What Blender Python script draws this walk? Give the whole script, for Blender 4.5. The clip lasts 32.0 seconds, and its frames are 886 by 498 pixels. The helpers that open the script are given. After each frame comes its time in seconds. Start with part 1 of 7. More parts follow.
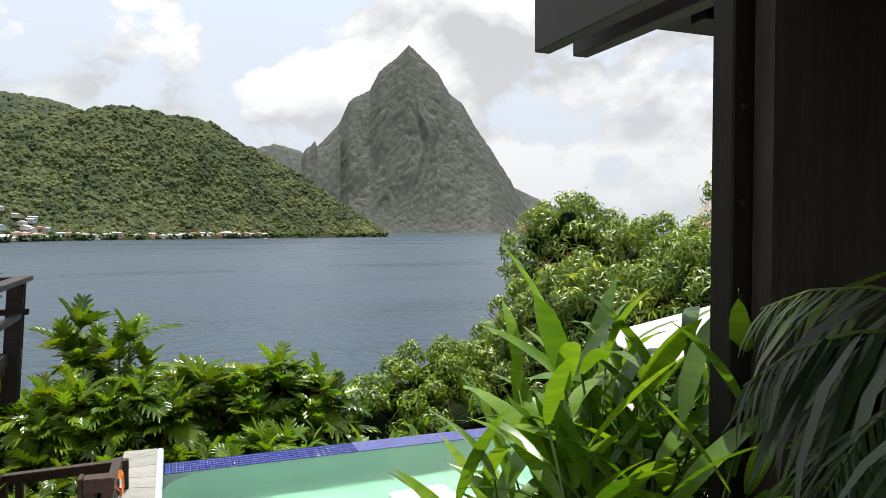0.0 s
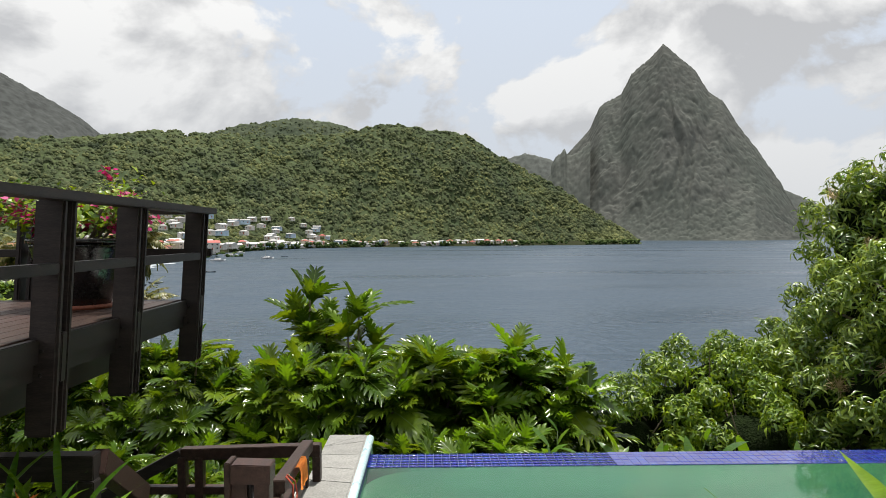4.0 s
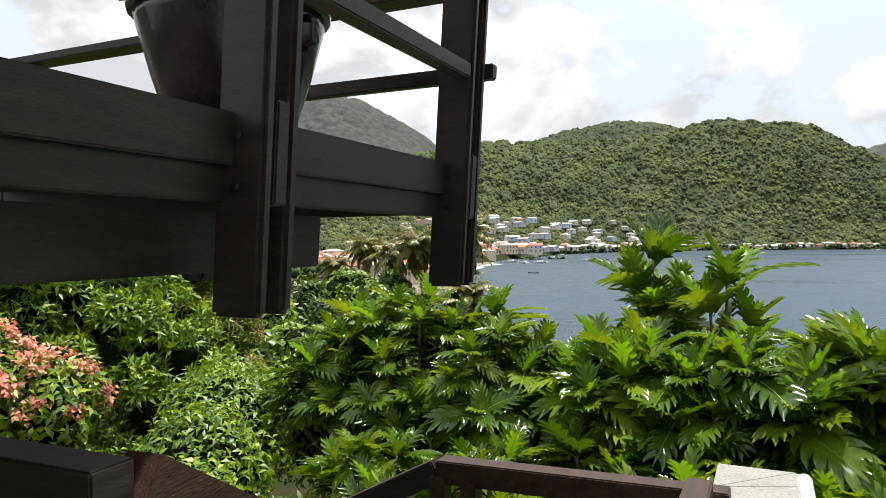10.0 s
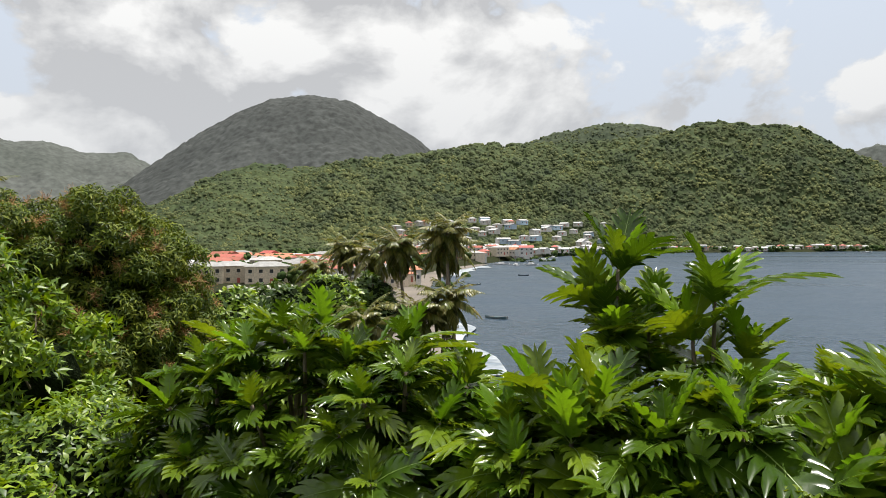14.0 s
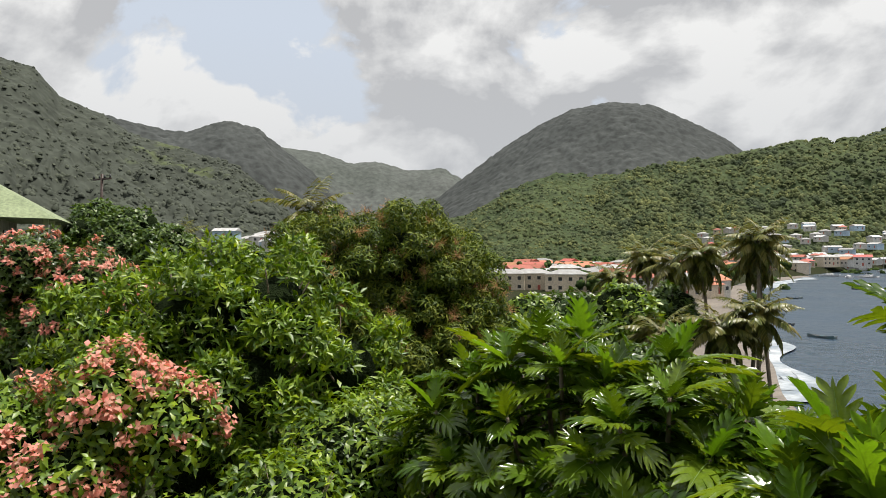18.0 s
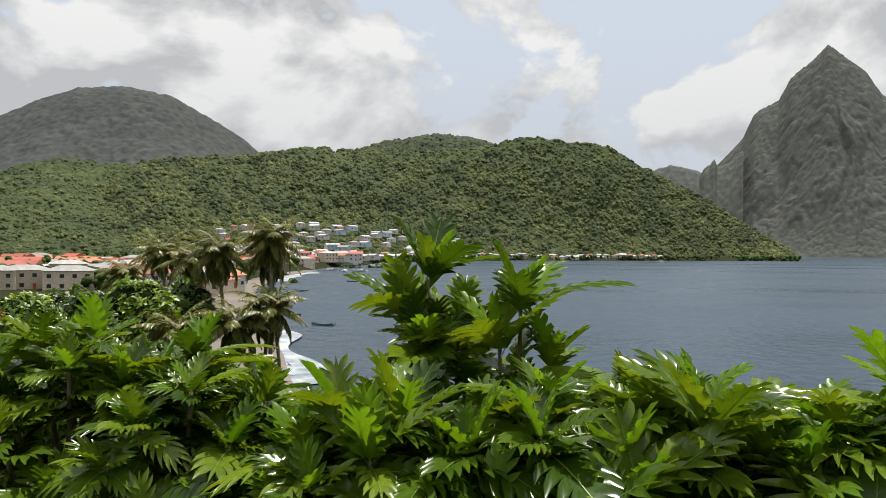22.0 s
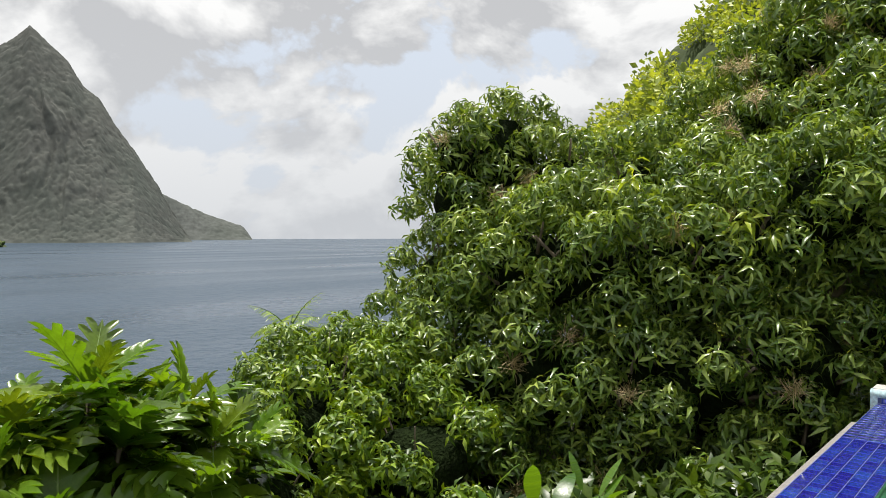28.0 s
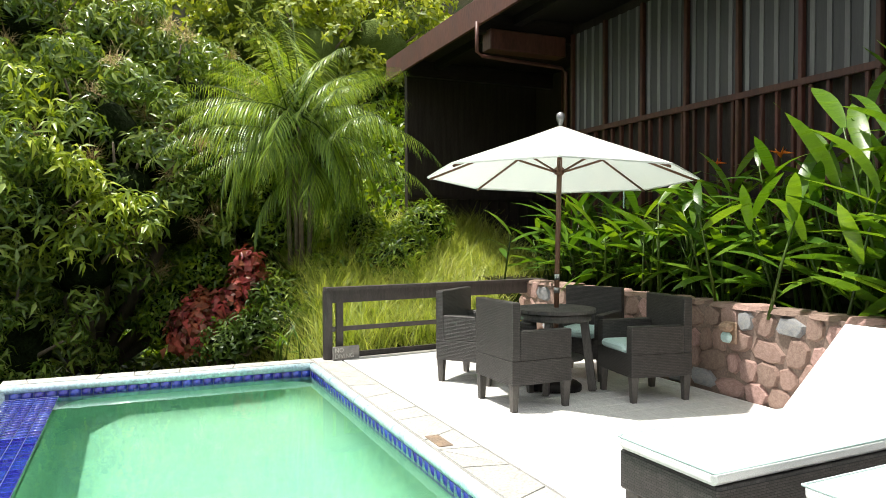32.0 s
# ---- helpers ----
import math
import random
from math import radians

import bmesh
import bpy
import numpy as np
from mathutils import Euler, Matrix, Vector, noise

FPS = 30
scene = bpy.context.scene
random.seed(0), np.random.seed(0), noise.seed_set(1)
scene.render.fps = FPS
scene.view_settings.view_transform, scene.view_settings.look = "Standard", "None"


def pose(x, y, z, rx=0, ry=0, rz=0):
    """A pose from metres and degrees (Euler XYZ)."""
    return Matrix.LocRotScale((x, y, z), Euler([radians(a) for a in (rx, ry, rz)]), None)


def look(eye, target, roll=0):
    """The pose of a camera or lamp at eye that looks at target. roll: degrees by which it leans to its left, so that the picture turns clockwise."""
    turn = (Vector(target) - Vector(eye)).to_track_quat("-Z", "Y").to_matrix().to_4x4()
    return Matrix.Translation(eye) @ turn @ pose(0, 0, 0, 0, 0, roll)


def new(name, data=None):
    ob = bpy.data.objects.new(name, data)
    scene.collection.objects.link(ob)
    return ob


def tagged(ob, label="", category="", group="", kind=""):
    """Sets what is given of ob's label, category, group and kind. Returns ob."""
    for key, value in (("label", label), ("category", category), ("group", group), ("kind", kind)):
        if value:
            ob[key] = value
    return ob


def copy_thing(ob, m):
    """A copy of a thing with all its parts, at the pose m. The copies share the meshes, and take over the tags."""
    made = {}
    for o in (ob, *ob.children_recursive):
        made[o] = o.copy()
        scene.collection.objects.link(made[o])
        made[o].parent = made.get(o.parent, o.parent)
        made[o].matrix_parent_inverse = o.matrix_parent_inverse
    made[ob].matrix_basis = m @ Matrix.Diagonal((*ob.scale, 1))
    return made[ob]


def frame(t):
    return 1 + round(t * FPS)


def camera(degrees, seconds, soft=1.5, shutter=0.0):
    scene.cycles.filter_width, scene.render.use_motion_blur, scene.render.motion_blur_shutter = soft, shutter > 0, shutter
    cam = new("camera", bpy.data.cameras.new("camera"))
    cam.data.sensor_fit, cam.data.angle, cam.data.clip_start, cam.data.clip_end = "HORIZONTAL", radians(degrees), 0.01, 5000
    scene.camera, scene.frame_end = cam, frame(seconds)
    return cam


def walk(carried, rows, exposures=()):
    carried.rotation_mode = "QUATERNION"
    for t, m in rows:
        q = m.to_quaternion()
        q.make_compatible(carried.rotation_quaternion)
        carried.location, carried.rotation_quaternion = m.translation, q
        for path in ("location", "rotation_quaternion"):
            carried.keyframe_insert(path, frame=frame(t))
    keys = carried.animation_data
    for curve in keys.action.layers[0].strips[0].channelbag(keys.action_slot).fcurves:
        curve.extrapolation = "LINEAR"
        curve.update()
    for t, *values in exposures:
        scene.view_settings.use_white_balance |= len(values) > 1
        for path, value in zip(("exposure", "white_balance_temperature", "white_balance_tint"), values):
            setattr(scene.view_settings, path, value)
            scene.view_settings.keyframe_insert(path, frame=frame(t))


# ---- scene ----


def view(x, y, z, heading, tilt, roll):
    """Eye pose: heading clockwise from +Y, tilt up, roll, in degrees."""
    return pose(x, y, z, 0, 0, -heading) @ pose(0, 0, 0, 90 + tilt) @ pose(0, 0, 0, 0, 0, -roll)


cam = camera(64.50, 32.0, 0.8)
walk(cam, [
    (0.0, view(0.152, -10.279, 3.124, 21.11, -1.76, -0.03)),
    (0.5, view(0.317, -9.828, 3.080, 16.26, -1.64, -0.05)),
    (1.0, view(0.423, -9.382, 3.037, 9.75, -1.57, -0.15)),
    (1.5, view(0.522, -8.970, 2.977, 6.64, -1.44, -0.15)),
    (2.0, view(0.627, -8.652, 2.862, 5.35, -1.40, 0.06)),
    (2.5, view(0.649, -8.405, 2.745, 3.31, -1.31, 0.07)),
    (3.0, view(0.657, -8.181, 2.628, 2.73, -1.21, 0.00)),
    (3.5, view(0.689, -7.986, 2.468, 1.77, -1.16, 0.14)),
    (5.5, view(0.683, -7.012, 1.875, -0.64, -0.86, 0.22)),
    (6.0, view(0.684, -6.768, 1.734, -1.34, -0.81, 0.25)),
    (6.5, view(0.657, -6.522, 1.603, -1.54, -0.76, 0.15)),
    (7.0, view(0.516, -6.241, 1.445, -4.72, -0.76, 0.11)),
    (7.5, view(0.377, -5.904, 1.333, -9.69, -0.60, 0.12)),
    (8.0, view(0.223, -5.575, 1.332, -14.25, -0.64, 0.18)),
    (8.5, view(0.112, -5.241, 1.334, -14.09, -0.66, 0.27)),
    (9.0, view(0.020, -4.893, 1.358, -16.61, -0.56, 0.20)),
    (9.5, view(-0.128, -4.563, 1.368, -23.27, -0.61, 0.25)),
    (10.0, view(-0.224, -4.214, 1.367, -24.77, -0.63, 0.43)),
    (10.5, view(-0.246, -3.804, 1.361, -25.21, -0.57, 0.47)),
    (11.0, view(-0.239, -3.487, 1.349, -27.84, -0.61, 0.50)),
    (11.5, view(-0.237, -3.185, 1.345, -26.58, -0.61, 0.55)),
    (12.0, view(-0.231, -2.803, 1.342, -22.14, -0.51, 0.48)),
    (12.5, view(-0.261, -2.471, 1.338, -21.79, -0.53, 0.43)),
    (13.0, view(-0.287, -2.160, 1.376, -21.82, -0.51, 0.39)),
    (13.5, view(-0.302, -1.930, 1.366, -21.76, -0.49, 0.45)),
    (14.0, view(-0.316, -1.720, 1.364, -24.09, -0.45, 0.46)),
    (14.5, view(-0.339, -1.500, 1.377, -26.15, -0.45, 0.52)),
    (15.0, view(-0.340, -1.330, 1.389, -38.54, -0.35, 0.50)),
    (15.5, view(-0.360, -1.230, 1.380, -53.98, -0.27, 0.31)),
    (17.5, view(-0.177, -1.170, 1.370, -52.83, 0.34, 0.40)),
    (18.0, view(-0.210, -1.200, 1.373, -48.21, 0.38, 0.28)),
    (18.5, view(-0.254, -1.230, 1.383, -44.75, 0.40, 0.12)),
    (19.0, view(-0.281, -1.190, 1.384, -41.30, 0.40, 0.01)),
    (19.5, view(-0.289, -1.152, 1.377, -37.21, 0.38, -0.06)),
    (20.0, view(-0.281, -1.160, 1.380, -32.59, 0.34, -0.06)),
    (20.5, view(-0.243, -1.177, 1.370, -27.97, 0.22, -0.18)),
    (21.0, view(-0.224, -1.188, 1.374, -22.96, 0.16, -0.28)),
    (21.5, view(-0.217, -1.220, 1.361, -16.56, 0.04, -0.41)),
    (22.0, view(-0.226, -1.270, 1.361, -10.25, 0.03, -0.34)),
    (22.5, view(-0.219, -1.302, 1.370, -5.23, -0.09, -0.32)),
    (23.0, view(-0.204, -1.309, 1.367, -0.35, -0.18, -0.30)),
    (23.5, view(-0.180, -1.280, 1.367, 2.88, -0.29, -0.42)),
    (24.0, view(-0.164, -1.242, 1.372, 6.42, -0.40, -0.23)),
    (24.5, view(-0.149, -1.219, 1.373, 11.10, -0.50, -0.13)),
    (26.5, view(-0.095, -1.213, 1.385, 32.20, -0.86, -0.09)),
    (27.0, view(-0.081, -1.234, 1.388, 39.61, -0.95, -0.15)),
    (27.5, view(-0.061, -1.247, 1.398, 45.04, -1.04, -0.05)),
    (28.0, view(-0.048, -1.242, 1.422, 48.74, -1.02, 0.06)),
    (28.5, view(-0.049, -1.211, 1.443, 55.64, -1.01, 0.05)),
    (29.0, view(-0.052, -1.163, 1.456, 64.51, -1.09, -0.01)),
    (29.5, view(-0.043, -1.108, 1.456, 73.53, -1.27, -0.05)),
    (30.0, view(-0.001, -1.054, 1.449, 83.54, -1.30, 0.07)),
    (30.5, view(0.029, -0.993, 1.427, 92.32, -1.18, 0.08)),
    (31.0, view(0.036, -1.059, 1.418, 101.03, -1.20, 0.09)),
    (31.5, view(0.014, -1.107, 1.413, 107.80, -1.22, 0.11)),
    (32.0, view(-0.036, -1.129, 1.403, 113.55, -1.30, 0.14)),
], [(0, 0.35), (1, 0.25), (2, 0.12), (6, 0.1), (7, 0.15), (8, 0.32), (10, 0.5), (11.5, 0.48), (13, 0.27), (15, 0.05), (18, 0.0), (24, 0.0), (26.5, 0.02), (27, 0.03), (28, 0.17), (29, 0.26), (30, 0.58), (32, 0.5)])

# ---- sky and sun ----
SUN_AZ, SUN_EL = 22.0, 73.0      # clockwise from +Y, above the horizon
world = bpy.data.worlds.new("sky")
scene.world = world
world.use_nodes = True
wn, wl = world.node_tree.nodes, world.node_tree.links
wn.clear()
w_out = wn.new("ShaderNodeOutputWorld")
w_bg = wn.new("ShaderNodeBackground")
w_sky = wn.new("ShaderNodeTexSky")
w_sky.sky_type, w_sky.sun_disc = "NISHITA", False
w_sky.sun_elevation, w_sky.sun_rotation = radians(SUN_EL), radians(SUN_AZ)
w_sky.dust_density, w_sky.air_density = 3.0, 1.0
w_co = wn.new("ShaderNodeTexCoord")


def wnode(kind, **sets):
    n = wn.new(kind)
    for k, v in sets.items():
        n.inputs[k].default_value = v
    return n


# cloud cover: direction flattened towards the horizon, two scales of noise
w_sep = wn.new("ShaderNodeSeparateXYZ")
wl.new(w_co.outputs["Generated"], w_sep.inputs[0])
w_map = wn.new("ShaderNodeMapping")
w_map.inputs["Scale"].default_value = (1, 1, 1.35)
w_map.inputs["Location"].default_value = (3.1, 1.7, 0.4)
wl.new(w_co.outputs["Generated"], w_map.inputs[0])
w_n1 = wnode("ShaderNodeTexNoise", Scale=3.9, Detail=12.0, Roughness=0.56, Distortion=0.25)
w_n2 = wnode("ShaderNodeTexNoise", Scale=3.4, Detail=6.0, Roughness=0.5)
wl.new(w_map.outputs[0], w_n1.inputs["Vector"])
w_map2 = wn.new("ShaderNodeMapping")
w_map2.inputs["Scale"].default_value = (1, 1, 2.2)
w_map2.inputs["Location"].default_value = (8.2, 4.4, 0.2)
wl.new(w_co.outputs["Generated"], w_map2.inputs[0])
wl.new(w_map2.outputs[0], w_n2.inputs["Vector"])
w_cov = wn.new("ShaderNodeValToRGB")
w_cov.color_ramp.elements[0].position, w_cov.color_ramp.elements[1].position = 0.405, 0.445
# rounded puffs along the cloud edges
w_puff = wnode("ShaderNodeTexVoronoi", Scale=11.0, Randomness=1.0)
w_puff.feature = "SMOOTH_F1"
wl.new(w_map.outputs[0], w_puff.inputs["Vector"])
w_edge = wn.new("ShaderNodeMath")
w_edge.operation = "MULTIPLY_ADD"
w_edge.inputs[1].default_value = -0.11
wl.new(w_puff.outputs["Distance"], w_edge.inputs[0])
w_lift = wn.new("ShaderNodeMath")
w_lift.inputs[1].default_value = 0.035
wl.new(w_n1.outputs["Fac"], w_lift.inputs[0])
wl.new(w_lift.outputs[0], w_edge.inputs[2])
wl.new(w_edge.outputs[0], w_cov.inputs[0])
w_grey = wn.new("ShaderNodeValToRGB")
w_grey.color_ramp.elements[0].position, w_grey.color_ramp.elements[1].position = 0.40, 0.62
w_grey.color_ramp.elements[0].color = (11.6, 11.6, 11.5, 1)
w_grey.color_ramp.elements[1].color = (6.8, 6.9, 7.1, 1)
# bright tops and grey bases: compare the cover here with the cover a little higher up
w_map3 = wn.new("ShaderNodeMapping")
w_map3.inputs["Scale"].default_value = (1, 1, 1.35)
w_map3.inputs["Location"].default_value = (3.1, 1.7, 0.47)
wl.new(w_co.outputs["Generated"], w_map3.inputs[0])
w_n3 = wnode("ShaderNodeTexNoise", Scale=3.9, Detail=12.0, Roughness=0.56, Distortion=0.25)
wl.new(w_map3.outputs[0], w_n3.inputs["Vector"])
w_dif = wn.new("ShaderNodeMath")
w_dif.operation = "SUBTRACT"
wl.new(w_n3.outputs["Fac"], w_dif.inputs[0])
wl.new(w_n1.outputs["Fac"], w_dif.inputs[1])
w_thick = wn.new("ShaderNodeMath")
w_thick.operation = "MULTIPLY_ADD"
w_thick.inputs[1].default_value = 1.5
wl.new(w_dif.outputs[0], w_thick.inputs[0])
wl.new(w_n2.outputs["Fac"], w_thick.inputs[2])
wl.new(w_thick.outputs[0], w_grey.inputs[0])
w_mix = wn.new("ShaderNodeMixRGB")
wl.new(w_cov.outputs[0], w_mix.inputs["Fac"])
w_pale = wn.new("ShaderNodeMixRGB")
w_pale.inputs["Fac"].default_value, w_pale.inputs["Color2"].default_value = 0.85, (9.2, 10.1, 11.4, 1)
wl.new(w_sky.outputs[0], w_pale.inputs["Color1"])
wl.new(w_pale.outputs[0], w_mix.inputs["Color1"])
wl.new(w_grey.outputs[0], w_mix.inputs["Color2"])
# thin white veil near the horizon
w_veil = wn.new("ShaderNodeMapRange")
w_veil.inputs["From Min"].default_value, w_veil.inputs["From Max"].default_value = 0.0, 0.30
w_veil.inputs["To Min"].default_value, w_veil.inputs["To Max"].default_value = 0.75, 0.0
wl.new(w_sep.outputs["Z"], w_veil.inputs["Value"])
w_mix2 = wn.new("ShaderNodeMixRGB")
w_mix2.inputs["Color2"].default_value = (7.2, 7.5, 7.9, 1)
wl.new(w_veil.outputs[0], w_mix2.inputs["Fac"])
wl.new(w_mix.outputs[0], w_mix2.inputs["Color1"])
wl.new(w_mix2.outputs[0], w_bg.inputs["Color"])
w_bg.inputs["Strength"].default_value = 0.076
wl.new(w_bg.outputs[0], w_out.inputs["Surface"])

sun = new("sun", bpy.data.lights.new("sun", "SUN"))
sun.data.energy, sun.data.angle, sun.data.color = 5.0, radians(0.6), (1.0, 0.95, 0.87)
_sa, _se = radians(SUN_AZ), radians(SUN_EL)
sun.matrix_world = look((math.sin(_sa) * math.cos(_se) * 50, math.cos(_sa) * math.cos(_se) * 50, math.sin(_se) * 50), (0, 0, 0))

# ---- materials ----


def material(name, base, rough=0.6, other=None, scale=6.0, fine=60.0, bump=0.15, metal=0.0, vary=0.25, stretch=(1, 1, 1), spec=0.5,
             island=0.0, through_light=None, coat=0.0, dist=0.01):
    """Two-scale procedural surface: base blends to other by coarse noise, fine noise gives grain and relief."""
    m = bpy.data.materials.new(name)
    m.use_nodes = True
    n, l = m.node_tree.nodes, m.node_tree.links
    b = n["Principled BSDF"]
    co = n.new("ShaderNodeTexCoord")
    mp = n.new("ShaderNodeMapping")
    mp.inputs["Scale"].default_value = stretch
    l.new(co.outputs["Object"], mp.inputs[0])
    n1 = n.new("ShaderNodeTexNoise")
    n1.inputs["Scale"].default_value, n1.inputs["Detail"].default_value = scale, 5
    n2 = n.new("ShaderNodeTexNoise")
    n2.inputs["Scale"].default_value, n2.inputs["Detail"].default_value = fine, 3
    l.new(mp.outputs[0], n1.inputs["Vector"])
    l.new(mp.outputs[0], n2.inputs["Vector"])
    ramp = n.new("ShaderNodeValToRGB")
    ramp.color_ramp.elements[0].position, ramp.color_ramp.elements[1].position = 0.36, 0.66
    other = other or tuple(c * 0.7 for c in base)
    ramp.color_ramp.elements[0].color, ramp.color_ramp.elements[1].color = (*base, 1), (*other, 1)
    l.new(n1.outputs["Fac"], ramp.inputs[0])
    mul = n.new("ShaderNodeMixRGB")
    mul.blend_type = "MULTIPLY"
    mul.inputs["Fac"].default_value = 1
    mr = n.new("ShaderNodeMapRange")
    mr.inputs["From Min"].default_value, mr.inputs["From Max"].default_value = 0.3, 0.7
    mr.inputs["To Min"].default_value, mr.inputs["To Max"].default_value = 1 - vary, 1 + vary
    l.new(n2.outputs["Fac"], mr.inputs["Value"])
    l.new(ramp.outputs[0], mul.inputs["Color1"])
    l.new(mr.outputs[0], mul.inputs["Color2"])
    colour = mul.outputs[0]
    if island:
        geo, info, add = n.new("ShaderNodeNewGeometry"), n.new("ShaderNodeObjectInfo"), n.new("ShaderNodeMath")
        l.new(geo.outputs["Random Per Island"], add.inputs[0])
        l.new(info.outputs["Random"], add.inputs[1])
        fr = n.new("ShaderNodeMath")
        fr.operation = "FRACT"
        l.new(add.outputs[0], fr.inputs[0])
        hs = n.new("ShaderNodeHueSaturation")
        mv = n.new("ShaderNodeMapRange")
        mv.inputs["To Min"].default_value, mv.inputs["To Max"].default_value = 1 - island, 1 + island
        mh = n.new("ShaderNodeMapRange")
        mh.inputs["To Min"].default_value, mh.inputs["To Max"].default_value = 0.5 + 0.035 * island, 0.5 - 0.05 * island
        l.new(fr.outputs[0], mv.inputs["Value"])
        l.new(fr.outputs[0], mh.inputs["Value"])
        l.new(mv.outputs[0], hs.inputs["Value"])
        l.new(mh.outputs[0], hs.inputs["Hue"])
        l.new(colour, hs.inputs["Color"])
        colour = hs.outputs[0]
    l.new(colour, b.inputs["Base Color"])
    rr = n.new("ShaderNodeMapRange")
    rr.inputs["To Min"].default_value, rr.inputs["To Max"].default_value = max(0.02, rough - 0.12), min(1, rough + 0.12)
    l.new(n1.outputs["Fac"], rr.inputs["Value"])
    l.new(rr.outputs[0], b.inputs["Roughness"])
    b.inputs["Metallic"].default_value = metal
    b.inputs["Specular IOR Level"].default_value = spec
    b.inputs["Coat Weight"].default_value = coat
    if bump:
        bp = n.new("ShaderNodeBump")
        bp.inputs["Strength"].default_value, bp.inputs["Distance"].default_value = bump, dist
        l.new(n2.outputs["Fac"], bp.inputs["Height"])
        l.new(bp.outputs[0], b.inputs["Normal"])
    if through_light:
        tr, mx = n.new("ShaderNodeBsdfTranslucent"), n.new("ShaderNodeMixShader")
        ml = n.new("ShaderNodeMixRGB")
        ml.blend_type = "MULTIPLY"
        ml.inputs["Fac"].default_value = 1
        ml.inputs["Color2"].default_value = (*through_light[1:], 1)
        l.new(colour, ml.inputs["Color1"])
        l.new(ml.outputs[0], tr.inputs["Color"])
        mx.inputs[0].default_value = through_light[0]
        l.new(b.outputs[0], mx.inputs[1])
        l.new(tr.outputs[0], mx.inputs[2])
        l.new(mx.outputs[0], n["Material Output"].inputs["Surface"])
    return m


M = {}
M["dark_wood"] = material("dark_stained_wood", (0.018, 0.0148, 0.0145), 0.45, (0.032, 0.025, 0.023), 5, 40, 0.08, stretch=(1, 1, 6), island=0.15, spec=0.3)
M["rail_wood"] = material("brown_stained_wood", (0.036, 0.020, 0.016), 0.45, (0.062, 0.035, 0.027), 5, 30, 0.3, stretch=(5, 1, 5), island=0.15, spec=0.3)
M["red_wood"] = material("red_brown_wood", (0.07, 0.028, 0.02), 0.5, (0.11, 0.045, 0.03), 4, 30, 0.25, stretch=(1, 1, 0.3), island=0.2)
M["panel"] = material("grey_slatted_panel", (0.062, 0.063, 0.064), 0.5, (0.078, 0.079, 0.078), 3, 30, 0.05, vary=0.08, stretch=(4, 4, 0.3))
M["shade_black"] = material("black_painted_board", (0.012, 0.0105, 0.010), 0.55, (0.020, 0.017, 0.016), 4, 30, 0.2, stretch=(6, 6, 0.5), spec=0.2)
M["leaf_bread"] = material("breadfruit_leaf", (0.106, 0.182, 0.014), 0.22, (0.056, 0.110, 0.010), 2.0, 30, 0.06, island=0.5, through_light=(0.26, 2.4, 2.1, 0.5), vary=0.12, spec=0.5)
M["leaf_rib"] = material("pale_leaf_rib", (0.20, 0.30, 0.05), 0.35, (0.15, 0.25, 0.04), 2.0, 30, 0.0, vary=0.1)
M["leaf_mango"] = material("mango_leaf", (0.108, 0.185, 0.034), 0.28, (0.195, 0.285, 0.058), 1.2, 30, 0.1, island=0.6, through_light=(0.23, 2.0, 1.9, 0.5), vary=0.12)
# mango leaf again, darkened for the deep shading of the tree above town
M["leaf_mango_shaded"] = material("shaded_mango_leaf", (0.072, 0.122, 0.010), 0.5, (0.115, 0.155, 0.018), 0.5, 20, 0.1, island=0.65, through_light=(0.18, 1.7, 1.6, 0.5), vary=0.12, spec=0.2)
M["leaf_bush"] = material("bush_leaf", (0.165, 0.275, 0.014), 0.42, (0.075, 0.145, 0.010), 1.5, 30, 0.1, island=0.6, through_light=(0.22, 1.9, 1.8, 0.4), vary=0.12)
# leaf of the slope trees, brightened so that sunlight sits in the colour
M["leaf_hill_sunlit"] = material("sunlit_hillside_leaf", (0.36, 0.44, 0.07), 0.5, (0.23, 0.30, 0.045), 0.6, 20, 0.1, island=0.5, through_light=(0.34, 1.6, 1.5, 0.5), vary=0.12)
# dark bush leaf; on the undergrowth its darkness stands for shade
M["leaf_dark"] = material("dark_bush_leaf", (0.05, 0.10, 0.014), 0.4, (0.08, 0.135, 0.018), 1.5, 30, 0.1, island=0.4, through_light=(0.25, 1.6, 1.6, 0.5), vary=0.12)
M["leaf_heli"] = material("heliconia_leaf", (0.105, 0.215, 0.020), 0.3, (0.070, 0.160, 0.016), 2.5, 25, 0.15, stretch=(1, 6, 1), island=0.4, through_light=(0.32, 2.2, 2.0, 0.45), vary=0.1)
M["leaf_palm"] = material("palm_leaf", (0.22, 0.34, 0.06), 0.34, (0.15, 0.25, 0.04), 2.5, 25, 0.1, island=0.5, through_light=(0.34, 2.0, 1.8, 0.5), vary=0.1)
M["leaf_coco"] = material("coconut_palm_leaf", (0.12, 0.15, 0.03), 0.4, (0.20, 0.18, 0.05), 0.8, 10, 0.1, island=0.4, through_light=(0.25, 1.5, 1.4, 0.5), vary=0.1)
M["leaf_red"] = material("copperleaf_red", (0.52, 0.17, 0.09), 0.36, (0.16, 0.035, 0.03), 3, 25, 0.1, island=0.6, through_light=(0.25, 1.6, 1.3, 0.8), vary=0.15)
M["leaf_yellow"] = material("croton_yellow", (0.50, 0.32, 0.03), 0.4, (0.45, 0.16, 0.02), 6, 25, 0.1, island=0.4, through_light=(0.25, 1.4, 1.2, 0.6), vary=0.15)
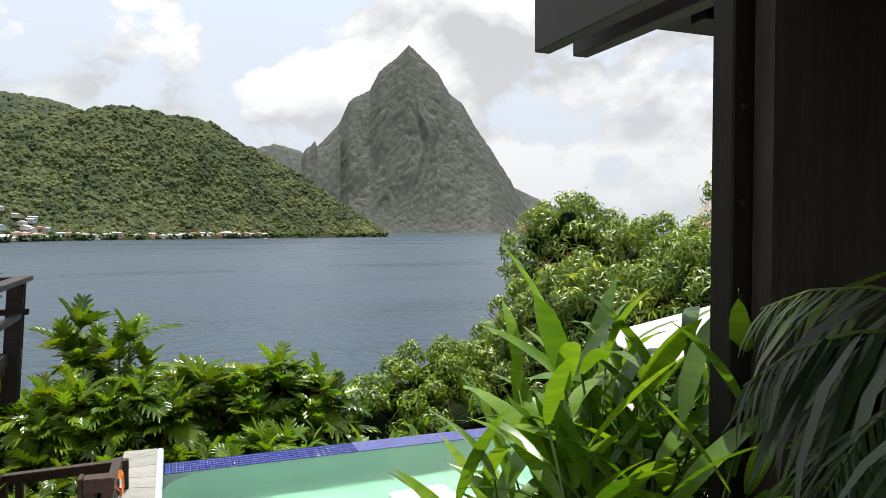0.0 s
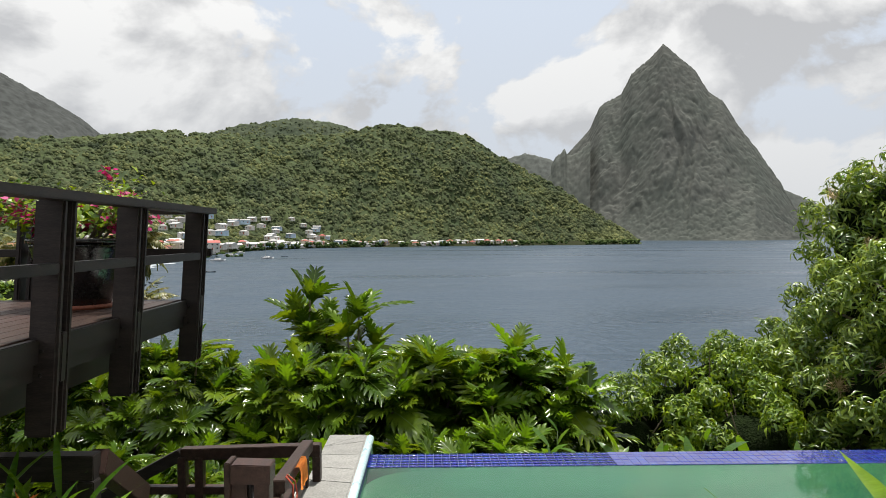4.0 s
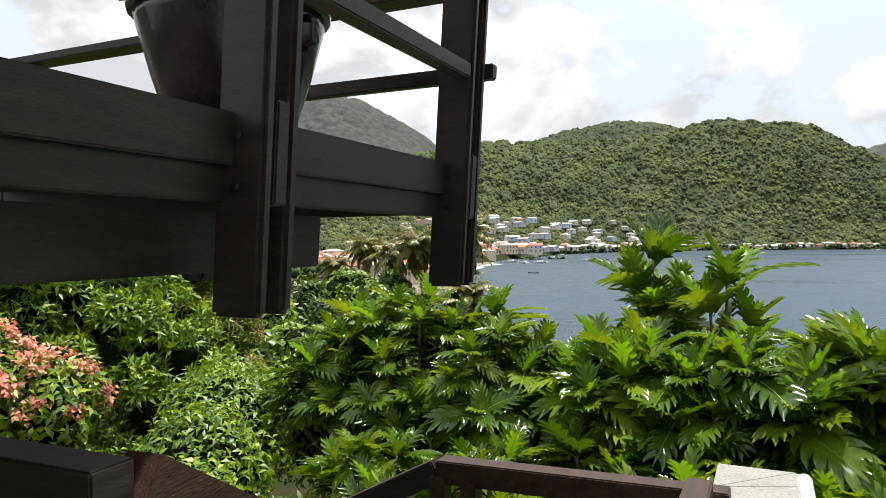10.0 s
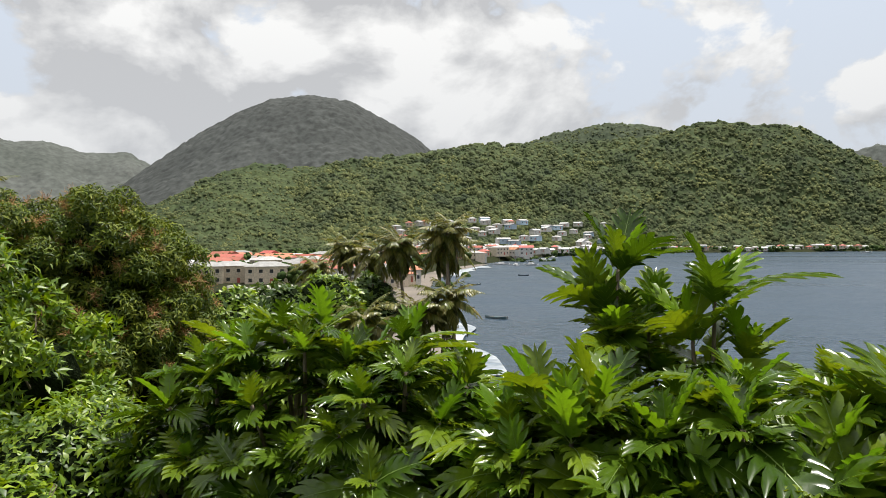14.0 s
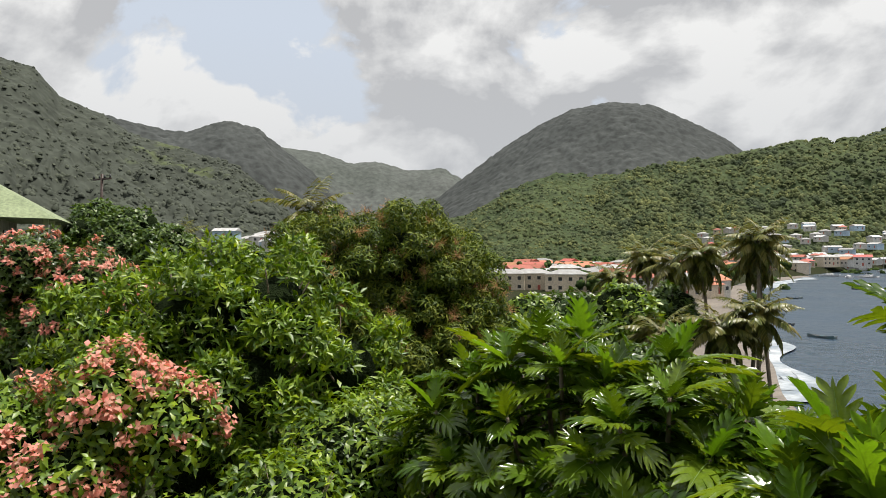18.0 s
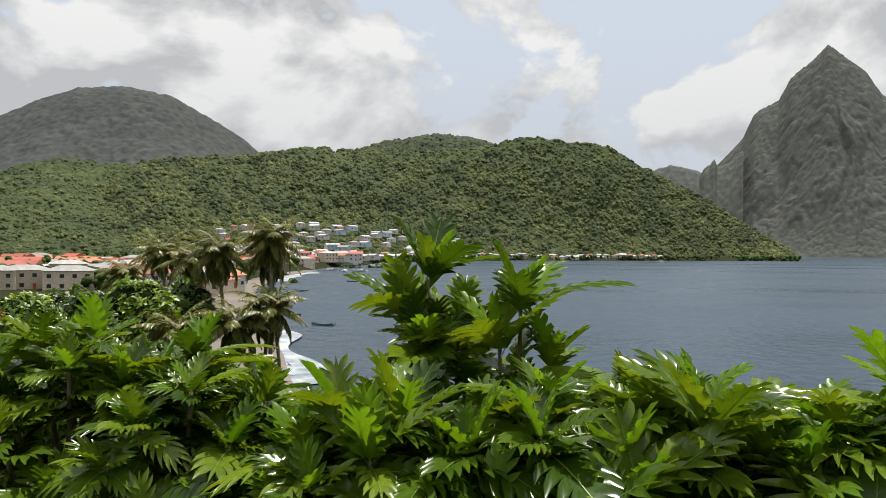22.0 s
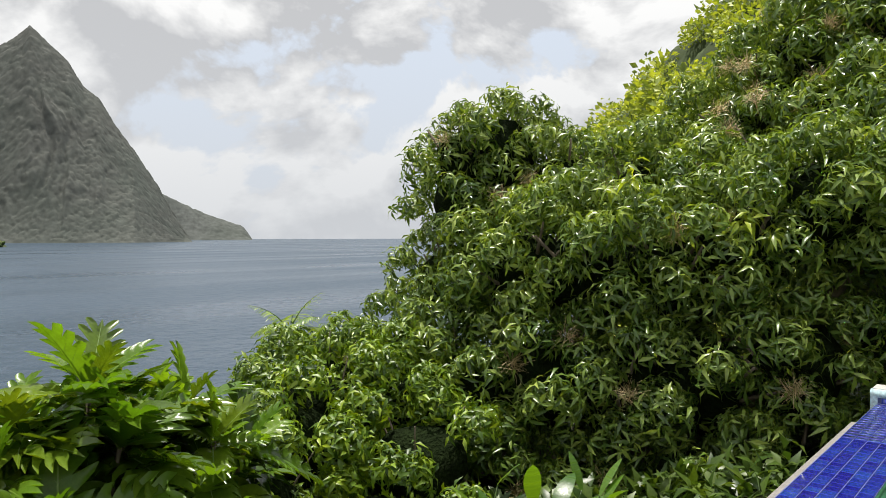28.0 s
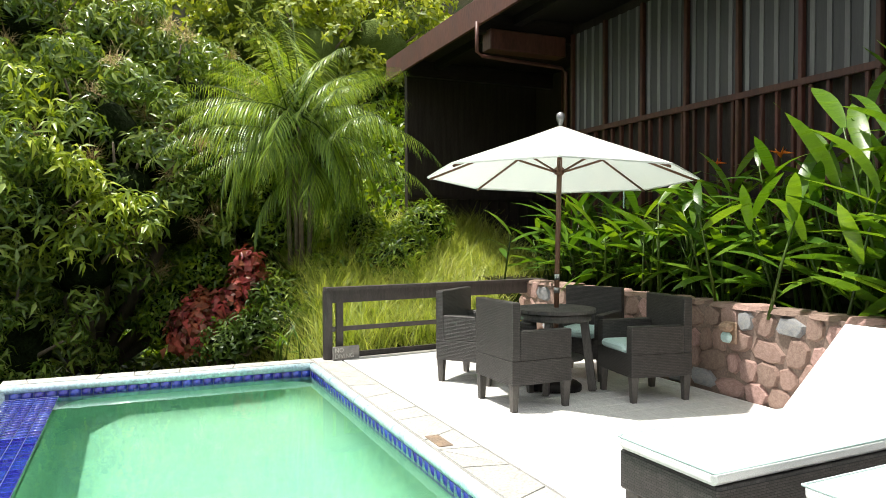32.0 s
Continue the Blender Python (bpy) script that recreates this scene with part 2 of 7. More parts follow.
M["petal_pink"] = material("salmon_bracts", (0.74, 0.28, 0.20), 0.6, (0.80, 0.42, 0.31), 6, 40, 0.1, island=0.3, through_light=(0.3, 1.2, 1.1, 1.0), vary=0.1)
M["petal_magenta"] = material("magenta_bracts", (0.5, 0.02, 0.16), 0.6, (0.6, 0.05, 0.22), 6, 40, 0.1, island=0.3, through_light=(0.3, 1.2, 1.0, 1.0), vary=0.1)
M["petal_orange"] = material("orange_bracts", (0.75, 0.16, 0.015), 0.45, (0.8, 0.3, 0.02), 6, 40, 0.1, island=0.2, through_light=(0.3, 1.1, 1.0, 0.8), vary=0.1)
M["panicle"] = material("mango_blossom", (0.50, 0.37, 0.17), 0.7, (0.58, 0.46, 0.24), 6, 40, 0.1, island=0.3, vary=0.1)
M["bark"] = material("grey_brown_bark", (0.13, 0.10, 0.07), 0.85, (0.2, 0.16, 0.12), 5, 30, 0.6, stretch=(1, 1, 0.4))
M["grass"] = material("tall_grass", (0.40, 0.48, 0.10), 0.5, (0.50, 0.54, 0.18), 1.5, 20, 0.1, island=0.4, through_light=(0.3, 1.3, 1.3, 0.6), vary=0.1)
# soil base kept dark for the black shade below the plants
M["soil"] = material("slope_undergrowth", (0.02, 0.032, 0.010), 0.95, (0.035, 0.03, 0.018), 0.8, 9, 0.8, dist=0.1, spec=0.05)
M["stone"] = material("pink_grey_stone", (0.44, 0.30, 0.25), 0.8, (0.34, 0.22, 0.18), 9, 45, 0.7, island=0.3)
M["mortar"] = material("mortar", (0.30, 0.22, 0.18), 0.9, (0.22, 0.16, 0.13), 9, 60, 0.5)
M["flag"] = material("grey_flagstone", (0.44, 0.435, 0.405), 0.7, (0.38, 0.375, 0.35), 5, 50, 0.25, island=0.08)
M["flag_grey"] = material("weathered_grey_flagstone", (0.27, 0.268, 0.25), 0.7, (0.22, 0.218, 0.205), 5, 50, 0.25, island=0.12)
M["joint"] = material("dark_joint", (0.32, 0.31, 0.29), 0.9, (0.26, 0.255, 0.235), 9, 60, 0.4)
M["bullnose"] = material("pale_blue_tile_edge", (0.50, 0.70, 0.78), 0.3, (0.62, 0.76, 0.80), 6, 40, 0.1)
M["tile"] = material("cobalt_mosaic_tile", (0.012, 0.02, 0.24), 0.14, (0.02, 0.03, 0.30), 9, 50, 0.02, island=0.22, coat=1.0)
M["grout"] = material("blue_grey_grout", (0.07, 0.09, 0.22), 0.7, (0.10, 0.12, 0.24), 9, 60, 0.2)
M["basin"] = material("pool_plaster", (0.15, 0.355, 0.245), 0.7, (0.185, 0.37, 0.24), 0.6, 12, 0.1, vary=0.05)
M["deck"] = material("white_painted_boards", (0.70, 0.69, 0.66), 0.55, (0.78, 0.77, 0.74), 3, 40, 0.15, stretch=(0.3, 4, 1), island=0.06)
M["wicker"] = material("dark_wicker", (0.042, 0.038, 0.035), 0.5, (0.060, 0.054, 0.050), 12, 150, 0.0)
# woven strands: level courses that cross upright canes
_n, _l = M["wicker"].node_tree.nodes, M["wicker"].node_tree.links
_co, _sep, _sum, _com, _br, _mx, _bp = (_n.new("ShaderNode" + k) for k in ("TexCoord", "SeparateXYZ", "Math", "CombineXYZ", "TexBrick", "MixRGB", "Bump"))
_l.new(_co.outputs["Object"], _sep.inputs[0])
_l.new(_sep.outputs["X"], _sum.inputs[0])
_l.new(_sep.outputs["Y"], _sum.inputs[1])
_l.new(_sum.outputs[0], _com.inputs["X"])
_l.new(_sep.outputs["Z"], _com.inputs["Y"])
_l.new(_com.outputs[0], _br.inputs["Vector"])
for _k, _v in (("Scale", 1.0), ("Brick Width", 0.034), ("Row Height", 0.013), ("Mortar Size", 0.0022), ("Mortar Smooth", 0.6), ("Color1", (1.25, 1.25, 1.25, 1)), ("Color2", (0.8, 0.8, 0.8, 1)), ("Mortar", (0.25, 0.25, 0.25, 1))):
    _br.inputs[_k].default_value = _v
_b = _n["Principled BSDF"]
_mx.blend_type = "MULTIPLY"
_mx.inputs["Fac"].default_value = 1
_l.new(_b.inputs["Base Color"].links[0].from_socket, _mx.inputs["Color1"])
_l.new(_br.outputs["Color"], _mx.inputs["Color2"])
_l.new(_mx.outputs[0], _b.inputs["Base Color"])
_bp.inputs["Strength"].default_value, _bp.inputs["Distance"].default_value = 0.7, 0.004
_bp.invert = True
_l.new(_br.outputs["Fac"], _bp.inputs["Height"])
_l.new(_bp.outputs[0], _b.inputs["Normal"])
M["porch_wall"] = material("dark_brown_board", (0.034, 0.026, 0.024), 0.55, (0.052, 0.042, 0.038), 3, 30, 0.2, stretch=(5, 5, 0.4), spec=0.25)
M["cushion"] = material("pale_aqua_cushion", (0.50, 0.68, 0.66), 0.85, (0.56, 0.72, 0.70), 6, 200, 0.2)
M["lounge_pad"] = material("white_lounger_pad", (0.80, 0.81, 0.80), 0.85, (0.76, 0.78, 0.77), 5, 200, 0.2)
M["canvas"] = material("white_umbrella_canvas", (0.80, 0.81, 0.78), 0.85, (0.76, 0.78, 0.76), 4, 250, 0.15, through_light=(0.35, 0.9, 1.0, 0.95))
M["table_wood"] = material("weathered_grey_wood", (0.07, 0.065, 0.06), 0.6, (0.11, 0.10, 0.09), 4, 40, 0.4, stretch=(1, 6, 1), island=0.2)
M["pole_wood"] = material("brown_pole_wood", (0.12, 0.055, 0.03), 0.45, (0.16, 0.08, 0.045), 4, 40, 0.2, stretch=(6, 6, 0.5))
M["metal"] = material("dull_steel", (0.4, 0.4, 0.4), 0.35, (0.3, 0.3, 0.3), 9, 60, 0.1, metal=0.9)
M["pot"] = material("black_glazed_pot", (0.010, 0.010, 0.011), 0.2, (0.02, 0.018, 0.017), 6, 40, 0.1)
M["terracotta"] = material("terracotta_rim", (0.30, 0.09, 0.05), 0.6, (0.22, 0.07, 0.04), 8, 50, 0.2)
M["sand"] = material("grey_brown_sand", (0.20, 0.17, 0.14), 0.9, (0.15, 0.13, 0.11), 0.05, 1.5, 0.3)
M["foam"] = material("sea_foam", (0.46, 0.49, 0.51), 0.8, (0.16, 0.2, 0.24), 0.25, 2, 0.6)
M["lamp_body"] = material("beige_lamp_housing", (0.42, 0.28, 0.19), 0.5, (0.36, 0.24, 0.17), 9, 60, 0.1)
M["white_wall"] = material("white_house_wall", (0.62, 0.60, 0.56), 0.8, (0.52, 0.50, 0.46), 0.3, 2, 0.1, island=0.15)
M["cream_wall"] = material("cream_house_wall", (0.58, 0.50, 0.38), 0.8, (0.5, 0.43, 0.33), 0.3, 2, 0.1, island=0.2)
M["blue_wall"] = material("pale_blue_house_wall", (0.40, 0.50, 0.60), 0.8, (0.34, 0.44, 0.54), 0.3, 2, 0.1, island=0.2)
M["roof_red"] = material("red_tin_roof", (0.42, 0.10, 0.06), 0.6, (0.34, 0.09, 0.06), 0.5, 3, 0.1, island=0.25)
M["roof_orange"] = material("orange_tile_roof", (0.50, 0.20, 0.10), 0.7, (0.42, 0.17, 0.09), 0.5, 3, 0.1, island=0.25)
M["roof_grey"] = material("grey_tin_roof", (0.42, 0.42, 0.41), 0.5, (0.30, 0.29, 0.28), 0.5, 3, 0.1, island=0.3)
M["roof_green"] = material("pale_green_roof", (0.25, 0.30, 0.16), 0.6, (0.22, 0.27, 0.14), 0.8, 6, 0.1)
M["glass_dark"] = material("dark_window", (0.03, 0.035, 0.04), 0.15, (0.05, 0.05, 0.05), 1, 5, 0.0)
M["boat_hull"] = material("painted_hull", (0.08, 0.13, 0.15), 0.5, (0.12, 0.12, 0.12), 0.8, 6, 0.1, island=0.5)
M["boat_white"] = material("white_hull", (0.7, 0.7, 0.7), 0.4, (0.6, 0.6, 0.6), 0.8, 6, 0.1)
# distance haze is greyed into the hill colours, most in the far mountains
M["forest"] = material("hill_forest", (0.066, 0.086, 0.034), 0.85, (0.042, 0.06, 0.027), 0.012, 0.10, 0.0, vary=0.4, spec=0.1)
M["forest_mid"] = material("ridge_forest", (0.06, 0.075, 0.042), 0.85, (0.045, 0.06, 0.036), 0.006, 0.07, 0.0, vary=0.4, spec=0.1)
M["rock_forest"] = material("haze_grey_scrub_and_rock", (0.088, 0.098, 0.086), 0.9, (0.106, 0.110, 0.100), 0.006, 0.06, 0.0, vary=0.2, spec=0.1)
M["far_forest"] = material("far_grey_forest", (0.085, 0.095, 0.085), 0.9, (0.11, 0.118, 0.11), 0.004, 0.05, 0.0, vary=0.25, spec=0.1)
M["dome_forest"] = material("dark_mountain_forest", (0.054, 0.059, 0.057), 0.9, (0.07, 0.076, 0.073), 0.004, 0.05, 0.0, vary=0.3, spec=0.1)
M["clearing_forest"] = material("flank_forest_with_clearings", (0.054, 0.061, 0.048), 0.85, (0.082, 0.098, 0.05), 0.007, 0.06, 0.0, vary=0.35, spec=0.1)
M["flank_crowns"] = material("flank_tree_crowns", (0.080, 0.090, 0.066), 0.85, (0.060, 0.068, 0.054), 0.012, 0.4, 0.4, vary=0.2, spec=0.1, island=0.2, dist=1.0)
for _n in M["clearing_forest"].node_tree.nodes:
    if _n.type == "VALTORGB":
        _n.color_ramp.elements[0].position, _n.color_ramp.elements[1].position = 0.62, 0.66
M["tree_crowns"] = material("forest_crowns", (0.108, 0.124, 0.046), 0.85, (0.046, 0.062, 0.034), 0.020, 0.5, 0.5, vary=0.3, spec=0.1, island=0.4, dist=1.0)
# fan palm leaf, base darkened for the shade it stands in
M["leaf_fan_shaded"] = material("shaded_palm_leaf", (0.014, 0.026, 0.010), 0.38, (0.03, 0.06, 0.015), 3, 25, 0.1, island=0.35, through_light=(0.15, 1.5, 1.6, 0.5), vary=0.1)
M["roof_white"] = material("white_tin_roof", (0.6, 0.6, 0.6), 0.5, (0.5, 0.5, 0.5), 0.5, 3, 0.1, island=0.2)
M["panicle_orange"] = material("orange_mango_blossom", (0.42, 0.19, 0.07), 0.7, (0.46, 0.27, 0.1), 6, 40, 0.1, island=0.3, vary=0.1)
M["forest_near"] = material("town_tree_foliage", (0.055, 0.09, 0.022), 0.8, (0.035, 0.06, 0.016), 0.2, 1.2, 0.5, vary=0.4, spec=0.1, island=0.4)
M["white_slat"] = material("pale_grey_slat", (0.16, 0.16, 0.158), 0.5, (0.21, 0.21, 0.205), 3, 30, 0.05, vary=0.1, stretch=(4, 4, 0.3), island=0.3)
M["stone_grey"] = material("grey_stone", (0.30, 0.31, 0.33), 0.8, (0.38, 0.37, 0.36), 7, 45, 0.7, island=0.3)
M["patch"] = material("brown_slab", (0.26, 0.19, 0.13), 0.8, (0.2, 0.15, 0.11), 9, 60, 0.3)
M["fence_wood"] = material("grey_brown_stained_wood", (0.05, 0.042, 0.04), 0.5, (0.075, 0.062, 0.058), 5, 30, 0.3, stretch=(1, 5, 1), island=0.15)
M["sign_stone"] = material("grey_sign_stone", (0.27, 0.25, 0.23), 0.8, (0.2, 0.19, 0.18), 20, 90, 0.4)
M["towel_orange"] = material("orange_cloth", (0.75, 0.25, 0.03), 0.9, (0.65, 0.2, 0.03), 20, 300, 0.4)
M["cloth_white"] = material("white_cloth", (0.7, 0.68, 0.64), 0.9, (0.62, 0.6, 0.57), 20, 300, 0.3)
M["cloth_grey"] = material("blue_grey_cloth", (0.12, 0.15, 0.17), 0.9, (0.1, 0.12, 0.14), 20, 300, 0.3)
M["cloth_red"] = material("red_cloth_trim", (0.5, 0.09, 0.05), 0.9, (0.42, 0.08, 0.05), 20, 300, 0.3)


def water(name, base, rough, s1, s2, strength, dist, streak=None):
    m = bpy.data.materials.new(name)
    m.use_nodes = True
    n, l = m.node_tree.nodes, m.node_tree.links
    b = n["Principled BSDF"]
    co = n.new("ShaderNodeTexCoord")
    a, c = n.new("ShaderNodeTexNoise"), n.new("ShaderNodeTexNoise")
    a.inputs["Scale"].default_value, a.inputs["Detail"].default_value = s1, 6
    c.inputs["Scale"].default_value, c.inputs["Detail"].default_value = s2, 3
    l.new(co.outputs["Object"], a.inputs["Vector"])
    l.new(co.outputs["Object"], c.inputs["Vector"])
    ad = n.new("ShaderNodeMath")
    l.new(a.outputs["Fac"], ad.inputs[0])
    l.new(c.outputs["Fac"], ad.inputs[1])
    bp = n.new("ShaderNodeBump")
    bp.inputs["Strength"].default_value, bp.inputs["Distance"].default_value = strength, dist
    l.new(ad.outputs[0], bp.inputs["Height"])
    l.new(bp.outputs[0], b.inputs["Normal"])
    b.inputs["Base Color"].default_value = (*base, 1)
    b.inputs["Roughness"].default_value = rough
    b.inputs["IOR"].default_value = 1.33
    if streak:
        mp = n.new("ShaderNodeMapping")
        mp.inputs["Scale"].default_value = streak
        mp.inputs["Rotation"].default_value = (0, 0, radians(-12))
        st = n.new("ShaderNodeTexNoise")
        st.inputs["Scale"].default_value, st.inputs["Detail"].default_value = 1.0, 5
        l.new(co.outputs["Object"], mp.inputs[0])
        l.new(mp.outputs[0], st.inputs["Vector"])
        mr = n.new("ShaderNodeMapRange")
        mr.inputs["From Min"].default_value, mr.inputs["From Max"].default_value = 0.35, 0.65
        mr.inputs["To Min"].default_value, mr.inputs["To Max"].default_value = rough - 0.1, rough + 0.14
        l.new(st.outputs["Fac"], mr.inputs["Value"])
        l.new(mr.outputs[0], b.inputs["Roughness"])
    return m


M["sea"] = water("sea_water", (0.035, 0.06, 0.09), 0.35, 0.35, 0.05, 0.6, 1.2, (0.0035, 0.02, 1))
M["pool_water"] = water("pool_water", (0.80, 1.0, 0.93), 0.02, 1.6, 6.0, 0.05, 0.02)
M["pool_water"].node_tree.nodes["Principled BSDF"].inputs["Transmission Weight"].default_value = 1.0


# ---- building helpers ----


def part(name, bm, mat, parent=None, label="", smooth=False):
    """Links a bmesh (or a ready mesh) as one mesh object under a thing or part."""
    if isinstance(bm, bmesh.types.BMesh):
        me = bpy.data.meshes.new(name)
        if smooth:
            for fc in bm.faces:
                fc.smooth = True
        bm.to_mesh(me)
        bm.free()
    else:
        me = bm
    if mat and not me.materials:
        me.materials.append(M[mat])
    ob = new(name, me)
    if parent:
        ob.parent = parent
    if label:
        ob["label"] = label
    return ob


def thing(name, at, label, category, group="", kind=""):
    ob = new(name)
    ob.matrix_basis = at if isinstance(at, Matrix) else pose(*at)
    ob.empty_display_size = 0.1
    return tagged(ob, label, category, group, kind)


def structure(name, bm, mat, label, category, smooth=False):
    return tagged(part(name, bm, mat, None, "", smooth), label, category, "", "structure")


def boxes(*specs, bevel=0.0):
    """A bmesh of boxes (x0, x1, y0, y1, z0, z1)."""
    bm = bmesh.new()
    for x0, x1, y0, y1, z0, z1 in specs:
        bmesh.ops.create_cube(bm, size=1, matrix=Matrix.LocRotScale(((x0 + x1) / 2, (y0 + y1) / 2, (z0 + z1) / 2), None, (x1 - x0, y1 - y0, z1 - z0)))
    if bevel:
        bmesh.ops.bevel(bm, geom=bm.edges[:], offset=bevel, segments=1, affect="EDGES", clamp_overlap=True)
    return bm


def beam(a, b, w, h, bevel=0.006):
    """A squared timber from a to b, w wide (level), h high."""
    a, b = Vector(a), Vector(b)
    d = b - a
    y = d.normalized()
    x = y.cross(Vector((0, 0, 1)))
    x = x.normalized() if x.length > 1e-4 else Vector((1, 0, 0))
    z = x.cross(y)
    m = Matrix((x, y, z)).transposed().to_4x4()
    m.translation = (a + b) / 2
    bm = bmesh.new()
    bmesh.ops.create_cube(bm, size=1, matrix=m @ Matrix.Diagonal((w, d.length, h, 1)))
    if bevel:
        bmesh.ops.bevel(bm, geom=bm.edges[:], offset=bevel, segments=2, affect="EDGES", clamp_overlap=True)
    return bm


def tube(points, radii, sides=8, bm=None, cap=True):
    """A tapered round bar along points."""
    bm = bm or bmesh.new()
    rings = []
    pts = [Vector(p) for p in points]
    for i, p in enumerate(pts):
        d = (pts[min(i + 1, len(pts) - 1)] - pts[max(i - 1, 0)]).normalized()
        x = d.cross(Vector((0.3, 0.91, 0.28))).normalized()
        y = d.cross(x)
        r = radii[i] if isinstance(radii, (list, tuple)) else radii
        rings.append([bm.verts.new(p + (x * math.cos(k * 2 * math.pi / sides) + y * math.sin(k * 2 * math.pi / sides)) * r) for k in range(sides)])
    for q, r in zip(rings, rings[1:]):
        for k in range(sides):
            f = bm.faces.new((q[k], q[(k + 1) % sides], r[(k + 1) % sides], r[k]))
            f.smooth = True
    if cap:
        bm.faces.new(rings[0][::-1])
        bm.faces.new(rings[-1])
    return bm


def lathe(profile, sides=20, bm=None):
    """Turns (radius, z) pairs round the z axis."""
    bm = bm or bmesh.new()
    rings = [[bm.verts.new((r * math.cos(k * 2 * math.pi / sides), r * math.sin(k * 2 * math.pi / sides), z)) for k in range(sides)] for r, z in profile]
    for q, r in zip(rings, rings[1:]):
        for k in range(sides):
            f = bm.faces.new((q[k], q[(k + 1) % sides], r[(k + 1) % sides], r[k]))
            f.smooth = True
    bm.faces.new(rings[0][::-1])
    bm.faces.new(rings[-1])
    return bm


def mesh_from(name, verts, faces, smooth=False):
    me = bpy.data.meshes.new(name)
    me.from_pydata(verts, [], faces)
    if smooth:
        me.polygons.foreach_set("use_smooth", [True] * len(me.polygons))
    me.update()
    return me


def scatter(name, template, mats, mat, smooth=True, second=None, second_from=0):
    """One mesh out of many placings of a template (verts, faces); mats is an array n x 4 x 4."""
    tv, tf = np.array(template[0], float), template[1]
    mats = np.asarray(mats, float)
    n, k = len(mats), len(tv)
    v = np.einsum("nij,kj->nki", mats[:, :3, :3], tv) + mats[:, None, :3, 3]
    sizes = np.array([len(f) for f in tf])
    loops = np.concatenate([np.array(f) for f in tf])
    allloops = (loops[None, :] + (np.arange(n) * k)[:, None]).ravel()
    allsizes = np.tile(sizes, n)
    me = bpy.data.meshes.new(name)
    me.vertices.add(n * k)
    me.vertices.foreach_set("co", v.ravel())
    me.loops.add(len(allloops))
    me.loops.foreach_set("vertex_index", allloops.astype(np.int32))
    me.polygons.add(len(allsizes))
    starts = np.concatenate([[0], np.cumsum(allsizes)[:-1]])
    me.polygons.foreach_set("loop_start", starts.astype(np.int32))
    if smooth:
        me.polygons.foreach_set("use_smooth", np.ones(len(allsizes), bool))
    me.update(calc_edges=True)
    me.materials.append(M[mat])
    if second:
        me.materials.append(M[second])
        which = np.zeros(len(tf), np.int32)
        which[second_from:] = 1
        me.polygons.foreach_set("material_index", np.tile(which, n))
    return me


def frame_to(direction, up=(0, 0, 1), at=(0, 0, 0), size=1.0, roll=0.0):
    """A placing whose y axis runs along direction, its z axis towards up."""
    y = Vector(direction).normalized()
    x = y.cross(Vector(up))
    x = x.normalized() if x.length > 1e-3 else Vector((1, 0, 0))
    z = x.cross(y)
    m = Matrix((x, y, z)).transposed()
    if roll:
        m = m @ Matrix.Rotation(roll, 3, "Y")
    m = (m * size).to_4x4()
    m.translation = at
    return m


# ---- numeric noise ----
_rng = np.random.default_rng(5)
_LAT = _rng.random((256, 256))


def vnoise(x, y):
    xi, yi = np.floor(x).astype(int), np.floor(y).astype(int)
    fx, fy = x - xi, y - yi
    fx, fy = fx * fx * (3 - 2 * fx), fy * fy * (3 - 2 * fy)
    g = lambda a, b: _LAT[a % 256, b % 256]
    return (g(xi, yi) * (1 - fx) + g(xi + 1, yi) * fx) * (1 - fy) + (g(xi, yi + 1) * (1 - fx) + g(xi + 1, yi + 1) * fx) * fy


def fbm(x, y, octaves=5):
    s, a, t = 0, 1, 0
    for k in range(octaves):
        s = s + a * vnoise(x * 2 ** k + 17.3 * k, y * 2 ** k + 5.1 * k)
        t += a
        a *= 0.5
    return s / t


def crowns(x, y, cell):
    """Rounded tree crowns on a jittered grid: height 0..1."""
    gx, gy = np.floor(x / cell).astype(int), np.floor(y / cell).astype(int)
    best = np.zeros(np.shape(x))
    for i in (-1, 0, 1):
        for j in (-1, 0, 1):
            a, b = gx + i, gy + j
            px = (a + _LAT[a % 256, b % 256]) * cell
            py = (b + _LAT[(b + 91) % 256, a % 256]) * cell
            r = cell * (0.55 + 0.45 * _LAT[(a + 31) % 256, (b + 57) % 256])
            d2 = ((x - px) ** 2 + (y - py) ** 2) / r ** 2
            best = np.maximum(best, np.sqrt(np.clip(1 - d2, 0, 1)) * (0.6 + 0.4 * _LAT[(a + 7) % 256, (b + 3) % 256]))
    return best


def grid_mesh(name, X, Y, Z, smooth=True):
    ny, nx = X.shape
    idx = np.arange(nx * ny).reshape(ny, nx)
    q = np.stack([idx[:-1, :-1], idx[:-1, 1:], idx[1:, 1:], idx[1:, :-1]], -1).reshape(-1, 4)
    me = bpy.data.meshes.new(name)
    me.vertices.add(nx * ny)
    me.vertices.foreach_set("co", np.stack([X, Y, Z], -1).ravel())
    me.loops.add(q.size)
    me.loops.foreach_set("vertex_index", q.ravel().astype(np.int32))
    me.polygons.add(len(q))
    me.polygons.foreach_set("loop_start", (np.arange(len(q)) * 4).astype(np.int32))
    me.polygons.foreach_set("use_smooth", np.full(len(q), smooth))
    me.update(calc_edges=True)
    return me


SEA = -14.0
CX, CY = -0.2, -1.5          # the lookout round which distances are given


def polar(az, r):
    a = np.radians(az)
    return CX + np.sin(a) * r, CY + np.cos(a) * r


# ---- ground, sea, hills ----


def smooth01(v):
    v = np.clip(v, 0, 1)
    return v * v * (3 - 2 * v)


